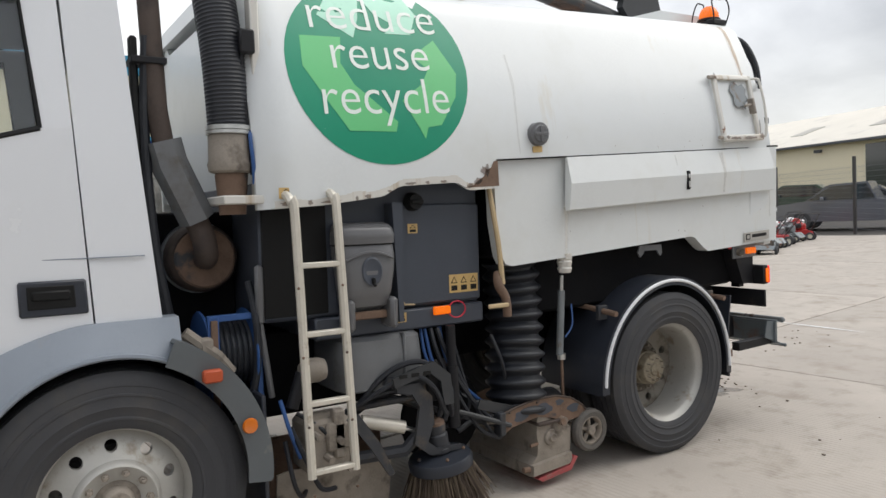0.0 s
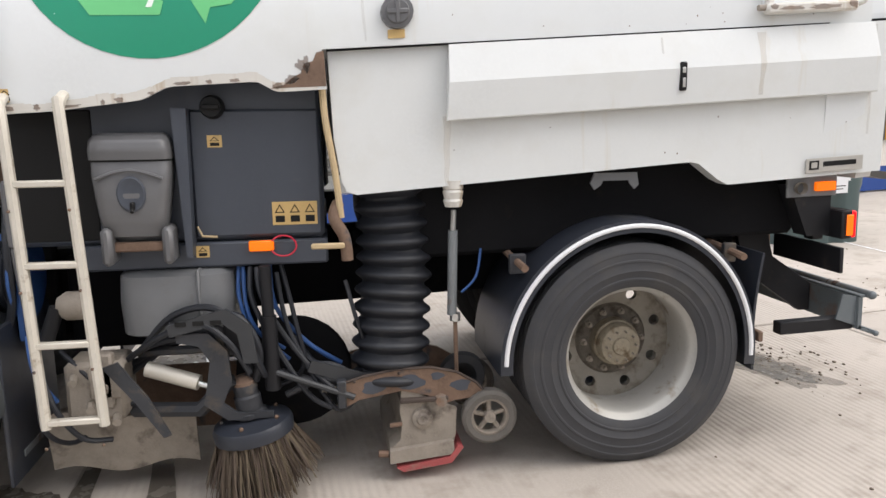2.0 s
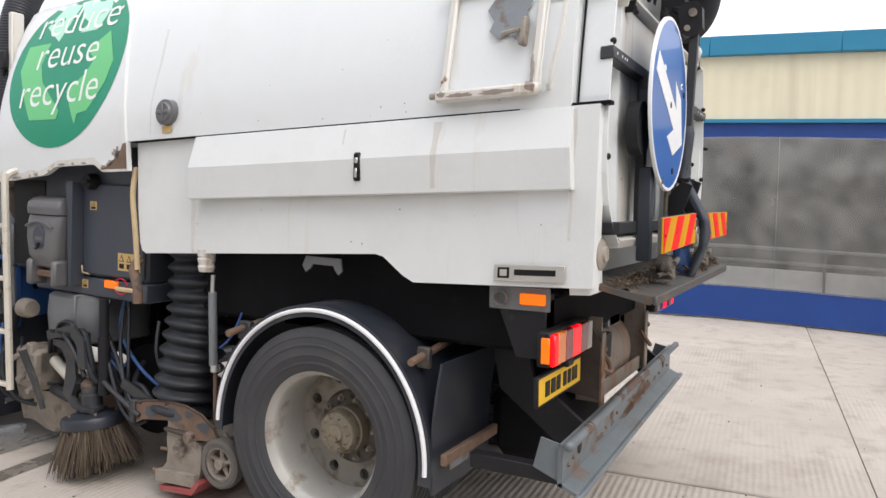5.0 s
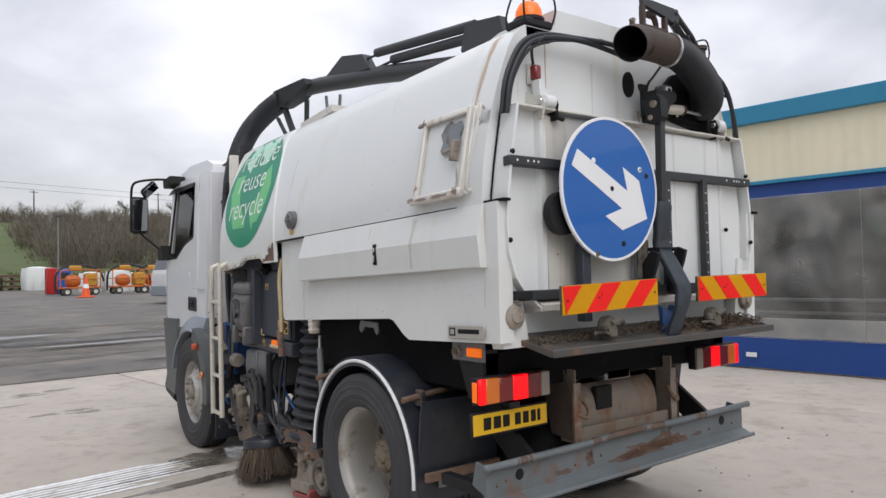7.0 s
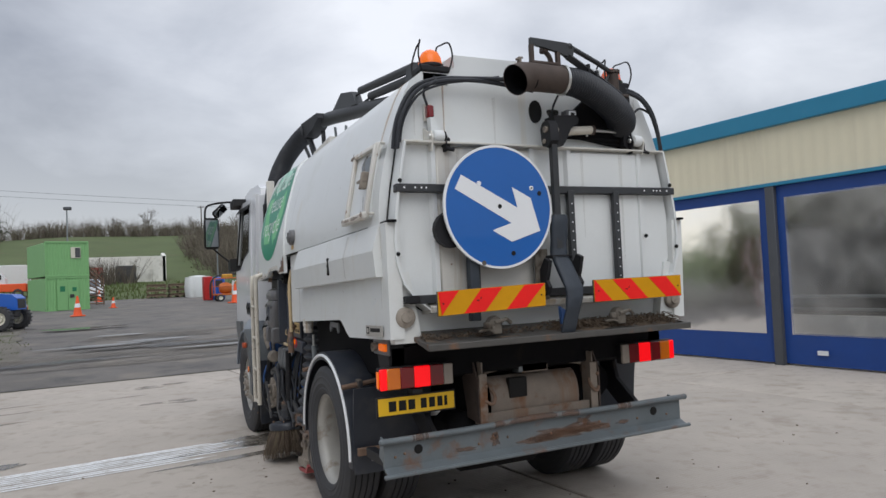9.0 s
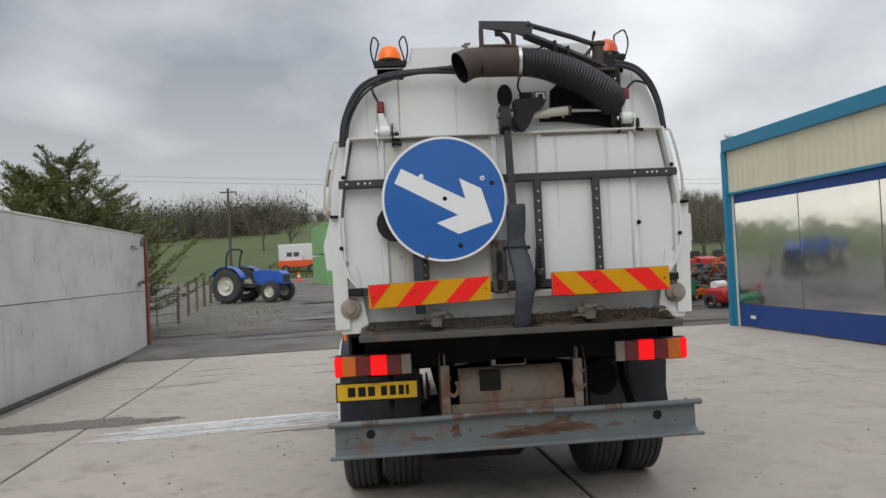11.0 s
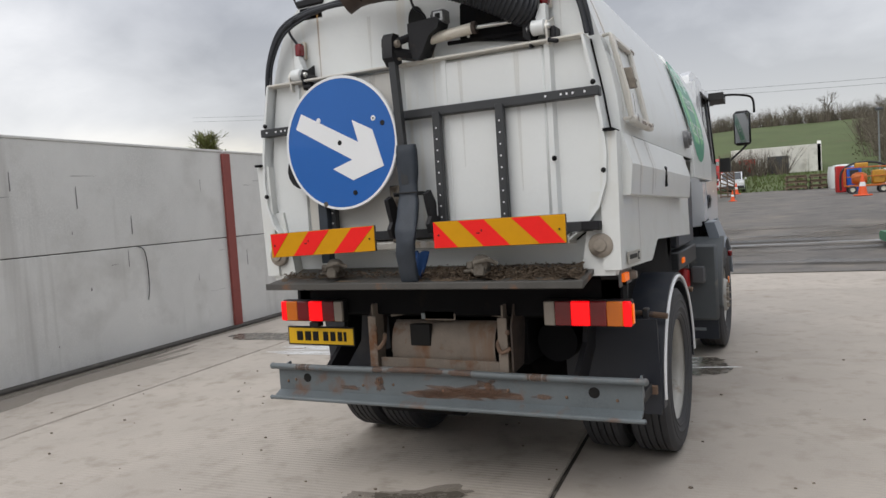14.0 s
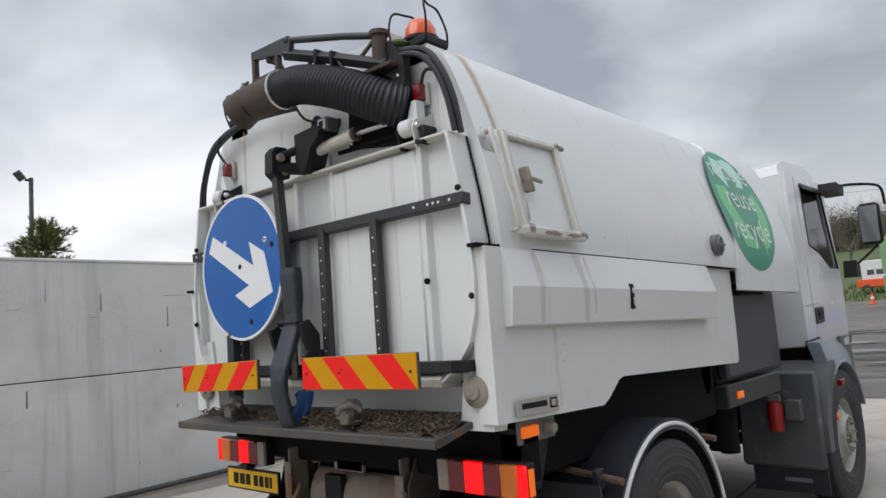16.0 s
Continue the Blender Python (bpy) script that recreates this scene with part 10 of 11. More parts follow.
def cart(seed):
    rr = random.Random(seed)
    c = thing("pump_cart", (0, 0, 0), "orange wheeled pump set in a tubular frame", "pump cart", "pump carts")
    part("engine_cover", G().box(0.25, 0.85, -0.3, 0.3, 0.45, 1.15, 0.08), yellow_paint, c, "yellow engine cover")
    part("pump_body", G().lathe([(0, -0.35), (0.22, -0.33), (0.32, -0.15), (0.34, 0.0), (0.32, 0.15), (0.22, 0.33), (0, 0.35)], "x", (-0.3, 0, 0.75), 18), orange_paint, c, "orange pump casing")
    part("base", G().box(-0.95, 0.95, -0.35, 0.35, 0.34, 0.44, 0.02), orange_paint, c)
    for s in (-1, 1):
        part("hoop", G().tube(bend([(-0.95, s * 0.36, 0.38), (-0.95, s * 0.36, 1.15), (-0.80, s * 0.36, 1.3), (0.80, s * 0.36, 1.3), (0.95, s * 0.36, 1.15), (0.95, s * 0.36, 0.38)], 4), 0.03, 6), orange_paint, c)
        part("cross_bar", G().tube([(-0.95, s * 0.36, 0.85), (0.95, s * 0.36, 0.85)], 0.022, 6), orange_paint, c)
        for x in (-0.65, 0.7):
            wh = part("wheel", small_wheel(G(), 0, 0, 0.2, 0.1), rubber, c, m=Matrix.Translation((x, s * 0.42, 0)) @ Matrix.Rotation(math.pi / 2, 4, "Z"))
            part("rim", rim_of(G(), 0, 0, 0.2, 0.1), cream_rim, wh, m=Matrix.Translation((x, s * 0.42, 0)) @ Matrix.Rotation(math.pi / 2, 4, "Z"))
    part("fuel_tank", G().box(-0.5, 0.1, -0.2, 0.2, 1.32, 1.55, 0.05), yellow_paint, c, "yellow fuel tank")
    part("black_hose", G().tube(bend([(-1.15, -0.1, 0.2), (-1.1, -0.1, 1.1), (-0.6, 0, 1.5), (0.3, 0, 1.55), (1.0, 0, 1.25), (1.2, 0.0, 0.7)], 6), 0.055, 8), hose_black, c)
    return c


pc = cart(1)
for x, y, t in ((7.9, 46.0, 8), (9.9, 47.0, -6)):
    copy_thing(pc, at(x, y, 0, t, 1.15))
place(pc, at(5.0, 45.5, 0, 3, 1.15))
box_unit = thing("pump_unit", (0, 0, 0), "red and blue boxed pump unit", "pump")
part("red_side", G().box(-0.45, 0.05, -0.3, 0.3, 0.05, 1.45, 0.05), red_paint, box_unit, "red panel")
part("blue_side", G().box(0.06, 0.75, -0.3, 0.3, 0.05, 1.4, 0.05), tractor_blue, box_unit, "blue panel")
part("vent", G().box(0.2, 0.6, -0.32, -0.3, 0.8, 1.2, 0.01), engine_black, box_unit)
place(box_unit, at(4.0, 47.4, 0.0, 4, 1.15))
bags = thing("bulk_bag", (0, 0, 0), "white bulk bag of material on the ground", "bulk bag", "bulk bags")
part("bag_body", G().sheet(lambda u, v: ((0.52 + 0.05 * math.sin(math.pi * v)) * math.cos(2 * math.pi * u) * (abs(math.cos(2 * math.pi * u)) ** 4 + abs(math.sin(2 * math.pi * u)) ** 4) ** -0.25, (0.52 + 0.05 * math.sin(math.pi * v)) * math.sin(2 * math.pi * u) * (abs(math.cos(2 * math.pi * u)) ** 4 + abs(math.sin(2 * math.pi * u)) ** 4) ** -0.25, 1.05 * v + 0.05 * noise.noise(Vector((math.cos(6.28 * u) * 2, math.sin(6.28 * u) * 2, v * 3)))), 28, 8).ball((0, 0, 1.0), (0.5, 0.5, 0.12)), white_sheet, bags, angle=60)
for k in range(3):
    part("bag_fold", G().tube(bend([(-0.4 + 0.4 * k, -0.56, 0.2), (-0.35 + 0.35 * k, -0.6, 0.6), (-0.4 + 0.4 * k, -0.5, 1.0)], 4), 0.02, 5), white_sheet, bags)
rr_bag = random.Random(3)
for k in range(6):
    copy_thing(bags, at(7.0 + 1.35 * k + rr_bag.uniform(-0.2, 0.2), 51.5 + rr_bag.uniform(-0.5, 1.5), 0, rr_bag.uniform(0, 90), rr_bag.uniform(0.95, 1.4)))
place(bags, at(4.3, 57.3, -0.2, 12, 1.7))


# lorries and vans far across the yard
def lorry_front(name, paint, label, group):
    t = thing(name, (0, 0, 0), label, "lorry", group)
    part("cab", G().prism([(0, 0.9), (0, 2.0), (0.25, 2.9), (0.6, 3.1), (2.0, 3.1), (2.0, 0.9)], "x", -1.2, 1.2), paint, t, angle=25)
    part("windscreen", G().prism([(-0.012, 1.95), (0.235, 2.85), (0.245, 2.85), (0.0, 1.95)], "x", -1.05, 1.05), dark_glass, t)
    part("grille", G().box(-0.8, 0.8, -0.03, 0.02, 1.05, 1.75, 0.02), engine_black, t)
    part("bumper", G().box(-1.22, 1.22, -0.12, 0.5, 0.4, 0.95, 0.06), paint, t)
    for s in (-1, 1):
        part("headlamp", G().box(s * 0.7, s * 1.1, -0.14, -0.1, 0.65, 0.85, 0.02), sign_white, t)
        part("side_window", G().box(s * 1.2, s * 1.212, 0.6, 1.6, 2.0, 2.75, 0.02), dark_glass, t)
        part("mirror", G().box(s * 1.3, s * 1.45, 0.05, 0.2, 1.9, 2.5, 0.03), engine_black, t)
        wh = part("wheel", small_wheel(G(), s * 1.0, 1.3, 0.5, 0.3), rubber, t)
        part("rim", rim_of(G(), s * 1.0, 1.3, 0.5, 0.3), galv, wh)
    part("load_body", G().box(-1.2, 1.2, 2.3, 7.5, 1.0, 3.0, 0.05), paint, t)
    return t


place(lorry_front("red_lorry", car_red, "red lorry parked beyond the container", "far lorries"), at(-5.6, 62.0, -0.4, 6, 1.0))
trailer = thing("white_trailer", (-10.9, 70, ground_z(-10.9, 70)), "long white box trailer on the bank", "trailer")
part("box", G().box(-12.9, -8.6, 70.0, 72.4, ground_z(-10.9, 70) + 0.35, ground_z(-10.9, 70) + 2.3, 0.05), white_sheet, trailer)
part("rail", G().box(-12.95, -8.55, 69.95, 70.0, ground_z(-10.9, 70) + 0.3, ground_z(-10.9, 70) + 0.42, 0.01), galv, trailer)
for x in (-11.8, -9.6):
    part("wheel", small_wheel(G(), 0, 0, 0.4, 0.25), rubber, trailer, m=Matrix.Translation((x, 70.3, ground_z(-10.9, 70) - 0.05)) @ Matrix.Rotation(math.pi / 2, 4, "Z"))
fz = ground_z(-10, 64)
flatbed = thing("flatbed_truck", (-10, 64, fz), "orange-red flatbed truck with a white cab", "truck")
part("bed", G().box(-12.0, -8.3, 64.0, 66.0, fz + 0.5, fz + 1.15, 0.05), cone_orange, flatbed, "orange-red dropside bed")
part("cab", G().prism([(-11.5, fz + 1.1), (-11.45, fz + 1.65), (-11.2, fz + 2.0), (-10.1, fz + 2.0), (-9.8, fz + 1.6), (-9.75, fz + 1.1)], "y", 64.2, 65.8), cab_white, flatbed, "white cab", angle=25)
for x in (-11.2, -10.55):
    part("cab_window", G().box(x, x + 0.5, 64.17, 64.2, fz + 1.5, fz + 1.9, 0.02), dark_glass, flatbed)
for x in (-11.3, -8.9):
    part("wheel", small_wheel(G(), 0, 0, 0.4, 0.25), rubber, flatbed, m=Matrix.Translation((x, 64.1, fz - 0.05)) @ Matrix.Rotation(math.pi / 2, 4, "Z"))


def car(name, paint, label, length=4.6, pickup=False, cat="car"):
    t = thing(name, (0, 0, 0), label, cat, "parked cars")
    h = 1.0
    L2 = length / 2
    body = [(-L2, 0.45), (-L2 + 0.05, 0.95), (-L2 + 1.0, 1.05), (L2 - 1.3, 1.05) if not pickup else (L2 - 0.1, 1.05), (L2 - 0.05, 0.95), (L2, 0.45), (L2 - 0.2, 0.32), (-L2 + 0.2, 0.32)]
    part("body", G().prism(body, "x", -0.86, 0.86), paint, t, angle=25)
    top = [(-L2 + 0.95, 1.04), (-L2 + 1.75, 1.62), (0.35, 1.68) if pickup else (L2 - 1.2, 1.60), (0.65, 1.04) if pickup else (L2 - 0.35, 1.04)]
    part("cabin", G().prism(top, "x", -0.72, 0.72), paint, t, angle=25)
    for s in (-1, 1):
        part("side_glass", G().prism([(y * 0.93 - 0.02, 1.08 + (z - 1.04) * 0.82) for y, z in top], "x", s * 0.72, s * 0.735), dark_glass, t)
        for y in (-L2 + 0.85, L2 - 0.95):
            wh = part("wheel", small_wheel(G(), s * 0.78, y, 0.35, 0.22), rubber, t)
            part("rim", rim_of(G(), s * 0.80, y, 0.35, 0.22), galv, wh)
        part("headlamp", G().box(s * 0.5, s * 0.82, -L2 - 0.01, -L2 + 0.12, 0.72, 0.88, 0.03), sign_white, t)
        part("mirror", G().box(s * 0.88, s * 1.02, -L2 + 1.5, -L2 + 1.62, 1.05, 1.2, 0.03), paint, t)
    part("windscreen", G().prism([(-L2 + 0.99, 1.08), (-L2 + 1.68, 1.58), (-L2 + 1.66, 1.59), (-L2 + 0.97, 1.09)], "x", -0.66, 0.66), dark_glass, t)
    part("bumper", G().box(-0.84, 0.84, -L2 - 0.06, -L2 + 0.1, 0.42, 0.62, 0.03), engine_black, t)
    return t


place(car("parked_van", cab_white, "small white van parked beyond the container", 4.2, False, "van"), at(-3.7, 62.0, -0.35, 4, 1.12))
place(car("pickup_truck", car_grey, "dark grey double-cab pickup behind the fence", 5.2, True, "pickup"), at(10.5, -23.3, 0.0, 107.5, 1.08))
place(car("parked_car", car_green, "dark green car behind the fence", 4.3), at(17.2, -30.0, 0.0, 112, 1.1))
place(car("parked_car", car_grey, "grey car behind the fence", 4.4), at(15.0, -31.5, 0.0, 110))
place(car("parked_car", cab_white, "pale car beyond the fence", 4.4), at(8.5, -33.0, 0.0, 112))
red_lift = thing("red_machine", (0, 0, 0), "small red yard machine beside the parked cars", "machine")
part("body", G().box(-0.6, 0.6, -0.4, 0.4, 0.35, 0.9, 0.08).box(0.1, 0.5, -0.3, 0.3, 0.9, 1.5, 0.05), red_paint, red_lift)
for s in (-1, 1):
    for x in (-0.4, 0.4):
        part("wheel", small_wheel(G(), 0, 0, 0.22, 0.14), rubber, red_lift, m=Matrix.Translation((x, s * 0.42, 0)) @ Matrix.Rotation(math.pi / 2, 4, "Z"))
place(red_lift, at(15.3, -25.4, 0.0, 20, 0.8))

# fence of slim dark posts and mesh
mesh_fence = thing("mesh_fence", (11.5, -21.8, 0), "dark steel mesh fence with slim posts", "fence")
FENCE = [Vector((2.52, -14.2, 0)), Vector((8.66, -19.4, 0)), Vector((14.8, -24.6, 0)), Vector((15.25, -24.3, 0)), Vector((24.0, -31.0, 0))]
for k, a in enumerate(FENCE):
    part("fence_post", G().box(a.x - 0.045, a.x + 0.045, a.y - 0.045, a.y + 0.045, 0, 2.6, 0.005), engine_black, mesh_fence)
    if k < 4 and k != 2:
        b = FENCE[k + 1]
        g = G()
        for j in range(13):
            g.tube([a + Vector((0, 0, 0.2 + 0.17 * j)), b + Vector((0, 0, 0.2 + 0.17 * j))], 0.0035, 3, caps=False)
        for j in range(1, 90):
            p = a.lerp(b, j / 90)
            g.tube([p + Vector((0, 0, 0.15)), p + Vector((0, 0, 2.3))], 0.002, 3, caps=False)
        tagged(part("fence_mesh", g, grey_steel, mesh_fence, recalc=False), kind="stuff")

# pale industrial shed
shed = thing("industrial_shed", (25, -45, 0), "long cream industrial shed with roof lights", "building")
SM = Matrix.Translation((26.5, -43.0, 0)) @ Matrix.Rotation(radians(-17), 4, "Z")
part("wall", G().box(-26, 24, -18, 0, 0.9, 4.35, 0.02), cream_wall, shed, m=SM)
part("brick_base", G().box(-26.02, 24.02, -18, 0.02, 0, 0.95, 0.01), brick_band, shed, m=SM)
part("roof", G().prism([(0.5, 4.3), (0.5, 4.45), (-9, 7.3), (-18.5, 4.45), (-18.5, 4.3)], "x", -26.3, 24.3), roof_cream, shed, m=SM)
part("gutter", G().box(-26.3, 24.3, 0.42, 0.6, 4.27, 4.43, 0.02), grey_steel, shed, m=SM)
for x in (-20, -13, -6, 1, 8, 15):
    part("roof_light", G().prism([(-2.6, 5.38), (-2.6, 5.42), (-4.6, 6.02), (-4.6, 5.98)], "x", x - 0.6, x + 0.6), mat("roof_light", (0.40, 0.38, 0.33), 0.4), shed, m=SM)
part("roller_door", G().box(0.5, 4.9, 0.0, 0.06, 0, 3.85, 0.02), dark_door, shed, "dark roller shutter door", m=SM)
part("roller_door", G().box(15.5, 19.6, 0.0, 0.06, 0, 3.4, 0.02), dark_door, shed, "dark roller shutter door", m=SM)
part("tall_window", G().box(-9.6, -7.6, 0.0, 0.05, 0.9, 4.1, 0.02), dark_glass, shed, "tall dark blue window", m=SM)
part("roller_door", G().box(-16.5, -12.4, 0.0, 0.06, 0, 3.4, 0.02), dark_door, shed, "dark shutter", m=SM)
part("vent_pipe", G().box(-4.2, -3.6, 0.02, 0.2, 3.85, 4.05, 0.02), grey_steel, shed, m=SM)


# mowers
def mower(paint, deck, label, group, red=False):
    t = thing("walk_mower", (0, 0, 0), label, "mower", group)
    part("deck", G().prism([(-0.42, 0.12), (-0.36, 0.27), (0.32, 0.29), (0.45, 0.14)], "x", -0.27, 0.27), deck, t, angle=25)
    part("engine", G().box(-0.17, 0.17, -0.15, 0.2, 0.28, 0.52, 0.04).lathe([(0, 0.12), (0.11, 0.11), (0.13, 0.06), (0.13, 0.0)], "z", (0, 0.02, 0.50), 12), paint, t)
    part("fuel_tank", G().box(-0.16, 0.10, -0.2, 0.0, 0.52, 0.64, 0.03), sign_white if red else engine_black, t)
    part("handle", G().tube(bend([(-0.22, -0.3, 0.25), (-0.24, -0.75, 0.75), (-0.22, -0.88, 0.84), (0.22, -0.88, 0.84), (0.24, -0.75, 0.75), (0.22, -0.3, 0.25)], 4), 0.013, 6), deck if not red else engine_black, t)
    part("crossbar", G().tube([(-0.23, -0.62, 0.60), (0.23, -0.62, 0.60)], 0.011, 6), engine_black, t)
    part("air_filter", G().box(0.14, 0.26, 0.0, 0.16, 0.34, 0.48, 0.03), engine_black, t)
    for s in (-1, 1):
        for y, r in ((-0.34, 0.13), (0.36, 0.11)):
            wh = part("wheel", small_wheel(G(), s * 0.30, y, r, 0.07), rubber, t)
            part("rim", rim_of(G(), s * 0.30, y, r, 0.07), cream_rim if red else deck, wh)
    return t


om = mower(engine_black, orange_paint, "used orange and black walk-behind mower", "orange mowers")
rr_m = random.Random(12)
row = []
for j in range(5):
    for k in range(9):
        row.append((6.6 + 0.78 * k + rr_m.uniform(-0.15, 0.15) - 0.1 * j, 17.4 + 1.15 * j + rr_m.uniform(-0.2, 0.2), rr_m.choice((-70, -60, -80, 110, 20)) + rr_m.uniform(-12, 12), rr_m.uniform(1.0, 1.25)))
for x, y, t, k in row[1:]:
    copy_thing(om, at(x, y, 0, t, k))
place(om, at(row[0][0], row[0][1], 0, row[0][2], row[0][3]))
bm_ = mower(engine_black, engine_black, "dark used walk-behind mower", "dark mowers")
for k in range(10):
    copy_thing(bm_, at(6.2 + 0.9 * k + rr_m.uniform(-0.2, 0.2), 22.6 + rr_m.uniform(-0.5, 0.8), 0, rr_m.uniform(0, 360), rr_m.uniform(1.1, 1.4)))
place(bm_, at(5.9, 18.8, 0, 70, 1.2))
redm = mower(red_paint, red_paint, "used red walk-behind mower with a white tank", "red mowers", True)
pts = []
for k in range(32):
    f = k / 31
    pts.append((8.6 + 1.2 * f + rr_m.uniform(-0.5, 1.4), -11.4 - 6.6 * f + rr_m.uniform(-0.4, 0.4), rr_m.uniform(0, 360), rr_m.uniform(0.95, 1.2)))
for x, y, t, k in pts[1:]:
    copy_thing(redm, at(x, y, 0, t, k))
place(redm, at(*pts[0][:2], 0, pts[0][2], 1.1))
greym = mower(galv, galv, "used grey walk-behind mower", "grey mowers", True)
for k in range(6):
    copy_thing(greym, at(8.1 + 0.3 * k, -12.5 - 0.9 * k + rr_m.uniform(-0.3, 0.3), 0, rr_m.uniform(0, 360), 1.05))
place(greym, at(7.5, -12.6, 0, 30, 1.05))
# red ride-on machines beyond
ride = thing("ride_on_mower", (0, 0, 0), "red ride-on mower in a row", "ride-on mower", "red ride-on mowers")
part("hood", G().prism([(-0.9, 0.4), (-0.85, 0.85), (-0.1, 0.95), (0.0, 0.4)], "x", -0.4, 0.4), red_paint, ride, angle=25)
part("rear_body", G().box(-0.45, 0.45, 0.0, 0.9, 0.35, 0.75, 0.08), red_paint, ride)
part("seat", G().box(-0.22, 0.22, 0.25, 0.65, 0.75, 0.85, 0.03).box(-0.22, 0.22, 0.6, 0.7, 0.8, 1.2, 0.04), engine_black, ride)
part("roll_bar", G().tube(bend([(-0.4, 0.85, 0.6), (-0.4, 0.85, 1.5), (0.4, 0.85, 1.5), (0.4, 0.85, 0.6)], 4), 0.03, 6), engine_black, ride)
part("deck", G().box(-0.55, 0.55, -0.4, 0.4, 0.12, 0.3, 0.05), red_paint, ride)
for s in (-1, 1):
    for y, r in ((-0.65, 0.2), (0.6, 0.28)):
        part("wheel", small_wheel(G(), s * 0.45, y, r, 0.18), rubber, ride)
for k in range(4):
    copy_thing(ride, at(11.9 + 1.25 * k, 25.2 + 0.3 * (k % 2), 0, 15 * (k % 3), 1.0))
place(ride, at(10.7, 25.0, 0, 10, 1.0))

# green roller mower, wide
gm = thing("roller_mower", (0, 0, 0), "wide green tractor mower with red gearboxes", "mower")
part("deck", G().prism([(-0.55, 0.14), (-0.60, 0.24), (-0.40, 0.34), (0.45, 0.34), (0.60, 0.24), (0.55, 0.14)], "x", -1.22, 1.22), mower_green, gm, angle=25)
part("top_cover", G().box(-0.95, 0.95, -0.28, 0.28, 0.34, 0.46, 0.03), engine_black, gm)
part("gearbox", G().box(-0.17, 0.17, -0.2, 0.2, 0.36, 0.72, 0.04).lathe([(0, 0.1), (0.13, 0.1), (0.15, 0.0), (0.15, -0.15)], "z", (0, 0, 0.72), 12), red_paint, gm, "red gearbox")
part("name_bar", G().box(-0.32, -0.02, -0.605, -0.598, 0.185, 0.225, 0.001).box(0.12, 0.30, -0.605, -0.598, 0.185, 0.225, 0.001), sign_white, gm)
part("mast", G().tube([(-0.35, -0.1, 0.4), (-0.12, 0.1, 1.08), (0.1, 0.1, 1.08), (0.42, -0.2, 0.4)], 0.028, 6).tube([(-0.12, 0.1, 1.08), (-0.55, -0.35, 0.45)], 0.022, 6), mower_green, gm)
for s in (-1, 1):
    part("side_post", G().box(s * 0.98, s * 1.1, -0.45, -0.3, 0.3, 0.62, 0.02), red_paint, gm)
    part("pto_guard", G().lathe([(0, 0.1), (0.07, 0.08), (0.1, 0.0)], "z", (s * 0.75, 0.1, 0.46), 10), engine_black, gm)
    wh = part("caster", small_wheel(G(), s * 1.0, -0.62, 0.15, 0.1), rubber, gm)
    part("caster_fork", G().tube([(s * 1.0, -0.62, 0.15), (s * 1.0, -0.5, 0.42)], 0.025, 6), red_paint, gm)
    part("yellow_label", G().box(s * 0.9, s * 0.98, -0.606, -0.597, 0.18, 0.25, 0.001), yellow_paint, gm)
place(gm, at(4.65, 15.2, 0.0, 4, 1.03))
gs = thing("green_collector", (0, 0, 0), "green trailed lawn sweeper with wheels", "mower")
part("hopper", G().prism([(-0.95, 0.25), (-0.85, 0.42), (0.15, 0.75), (0.85, 0.78), (0.9, 0.35), (0.3, 0.2)], "x", -0.45, 0.45), mower_green, gs, angle=25)
part("front_roller", G().tube([(-0.5, -0.72, 0.22), (0.5, -0.72, 0.22)], 0.2, 14), mower_green, gs)
part("drawbar", G().tube([(0.3, 0.9, 0.6), (0.1, 1.5, 0.5)], 0.03, 6), mower_green, gs)
for s in (-1, 1):
    wh = part("wheel", small_wheel(G(), s * 0.52, 0.32, 0.27, 0.14), rubber, gs)
    part("rim", rim_of(G(), s * 0.53, 0.32, 0.27, 0.14), mower_green, wh)
place(gs, at(6.9, 16.4, 0, -86, 0.92))
red_tiller = thing("red_tiller", (0, 0, 0), "small red machine with a white drum beside the shed corner", "tiller")
part("body", G().box(-0.3, 0.3, -0.35, 0.35, 0.15, 0.55, 0.08), red_paint, red_tiller)
part("drum", G().tube([(-0.22, 0.05, 0.62), (0.22, 0.05, 0.62)], 0.12, 12), sign_white, red_tiller)
part("handle", G().tube(bend([(-0.2, 0.3, 0.5), (-0.2, 0.8, 0.9), (0.2, 0.8, 0.9), (0.2, 0.3, 0.5)], 4), 0.015, 6), engine_black, red_tiller)
for s in (-1, 1):
    part("wheel", small_wheel(G(), s * 0.33, 0.1, 0.2, 0.1), rubber, red_tiller)
place(red_tiller, at(8.1, 15.2, 0, 30, 1.0))

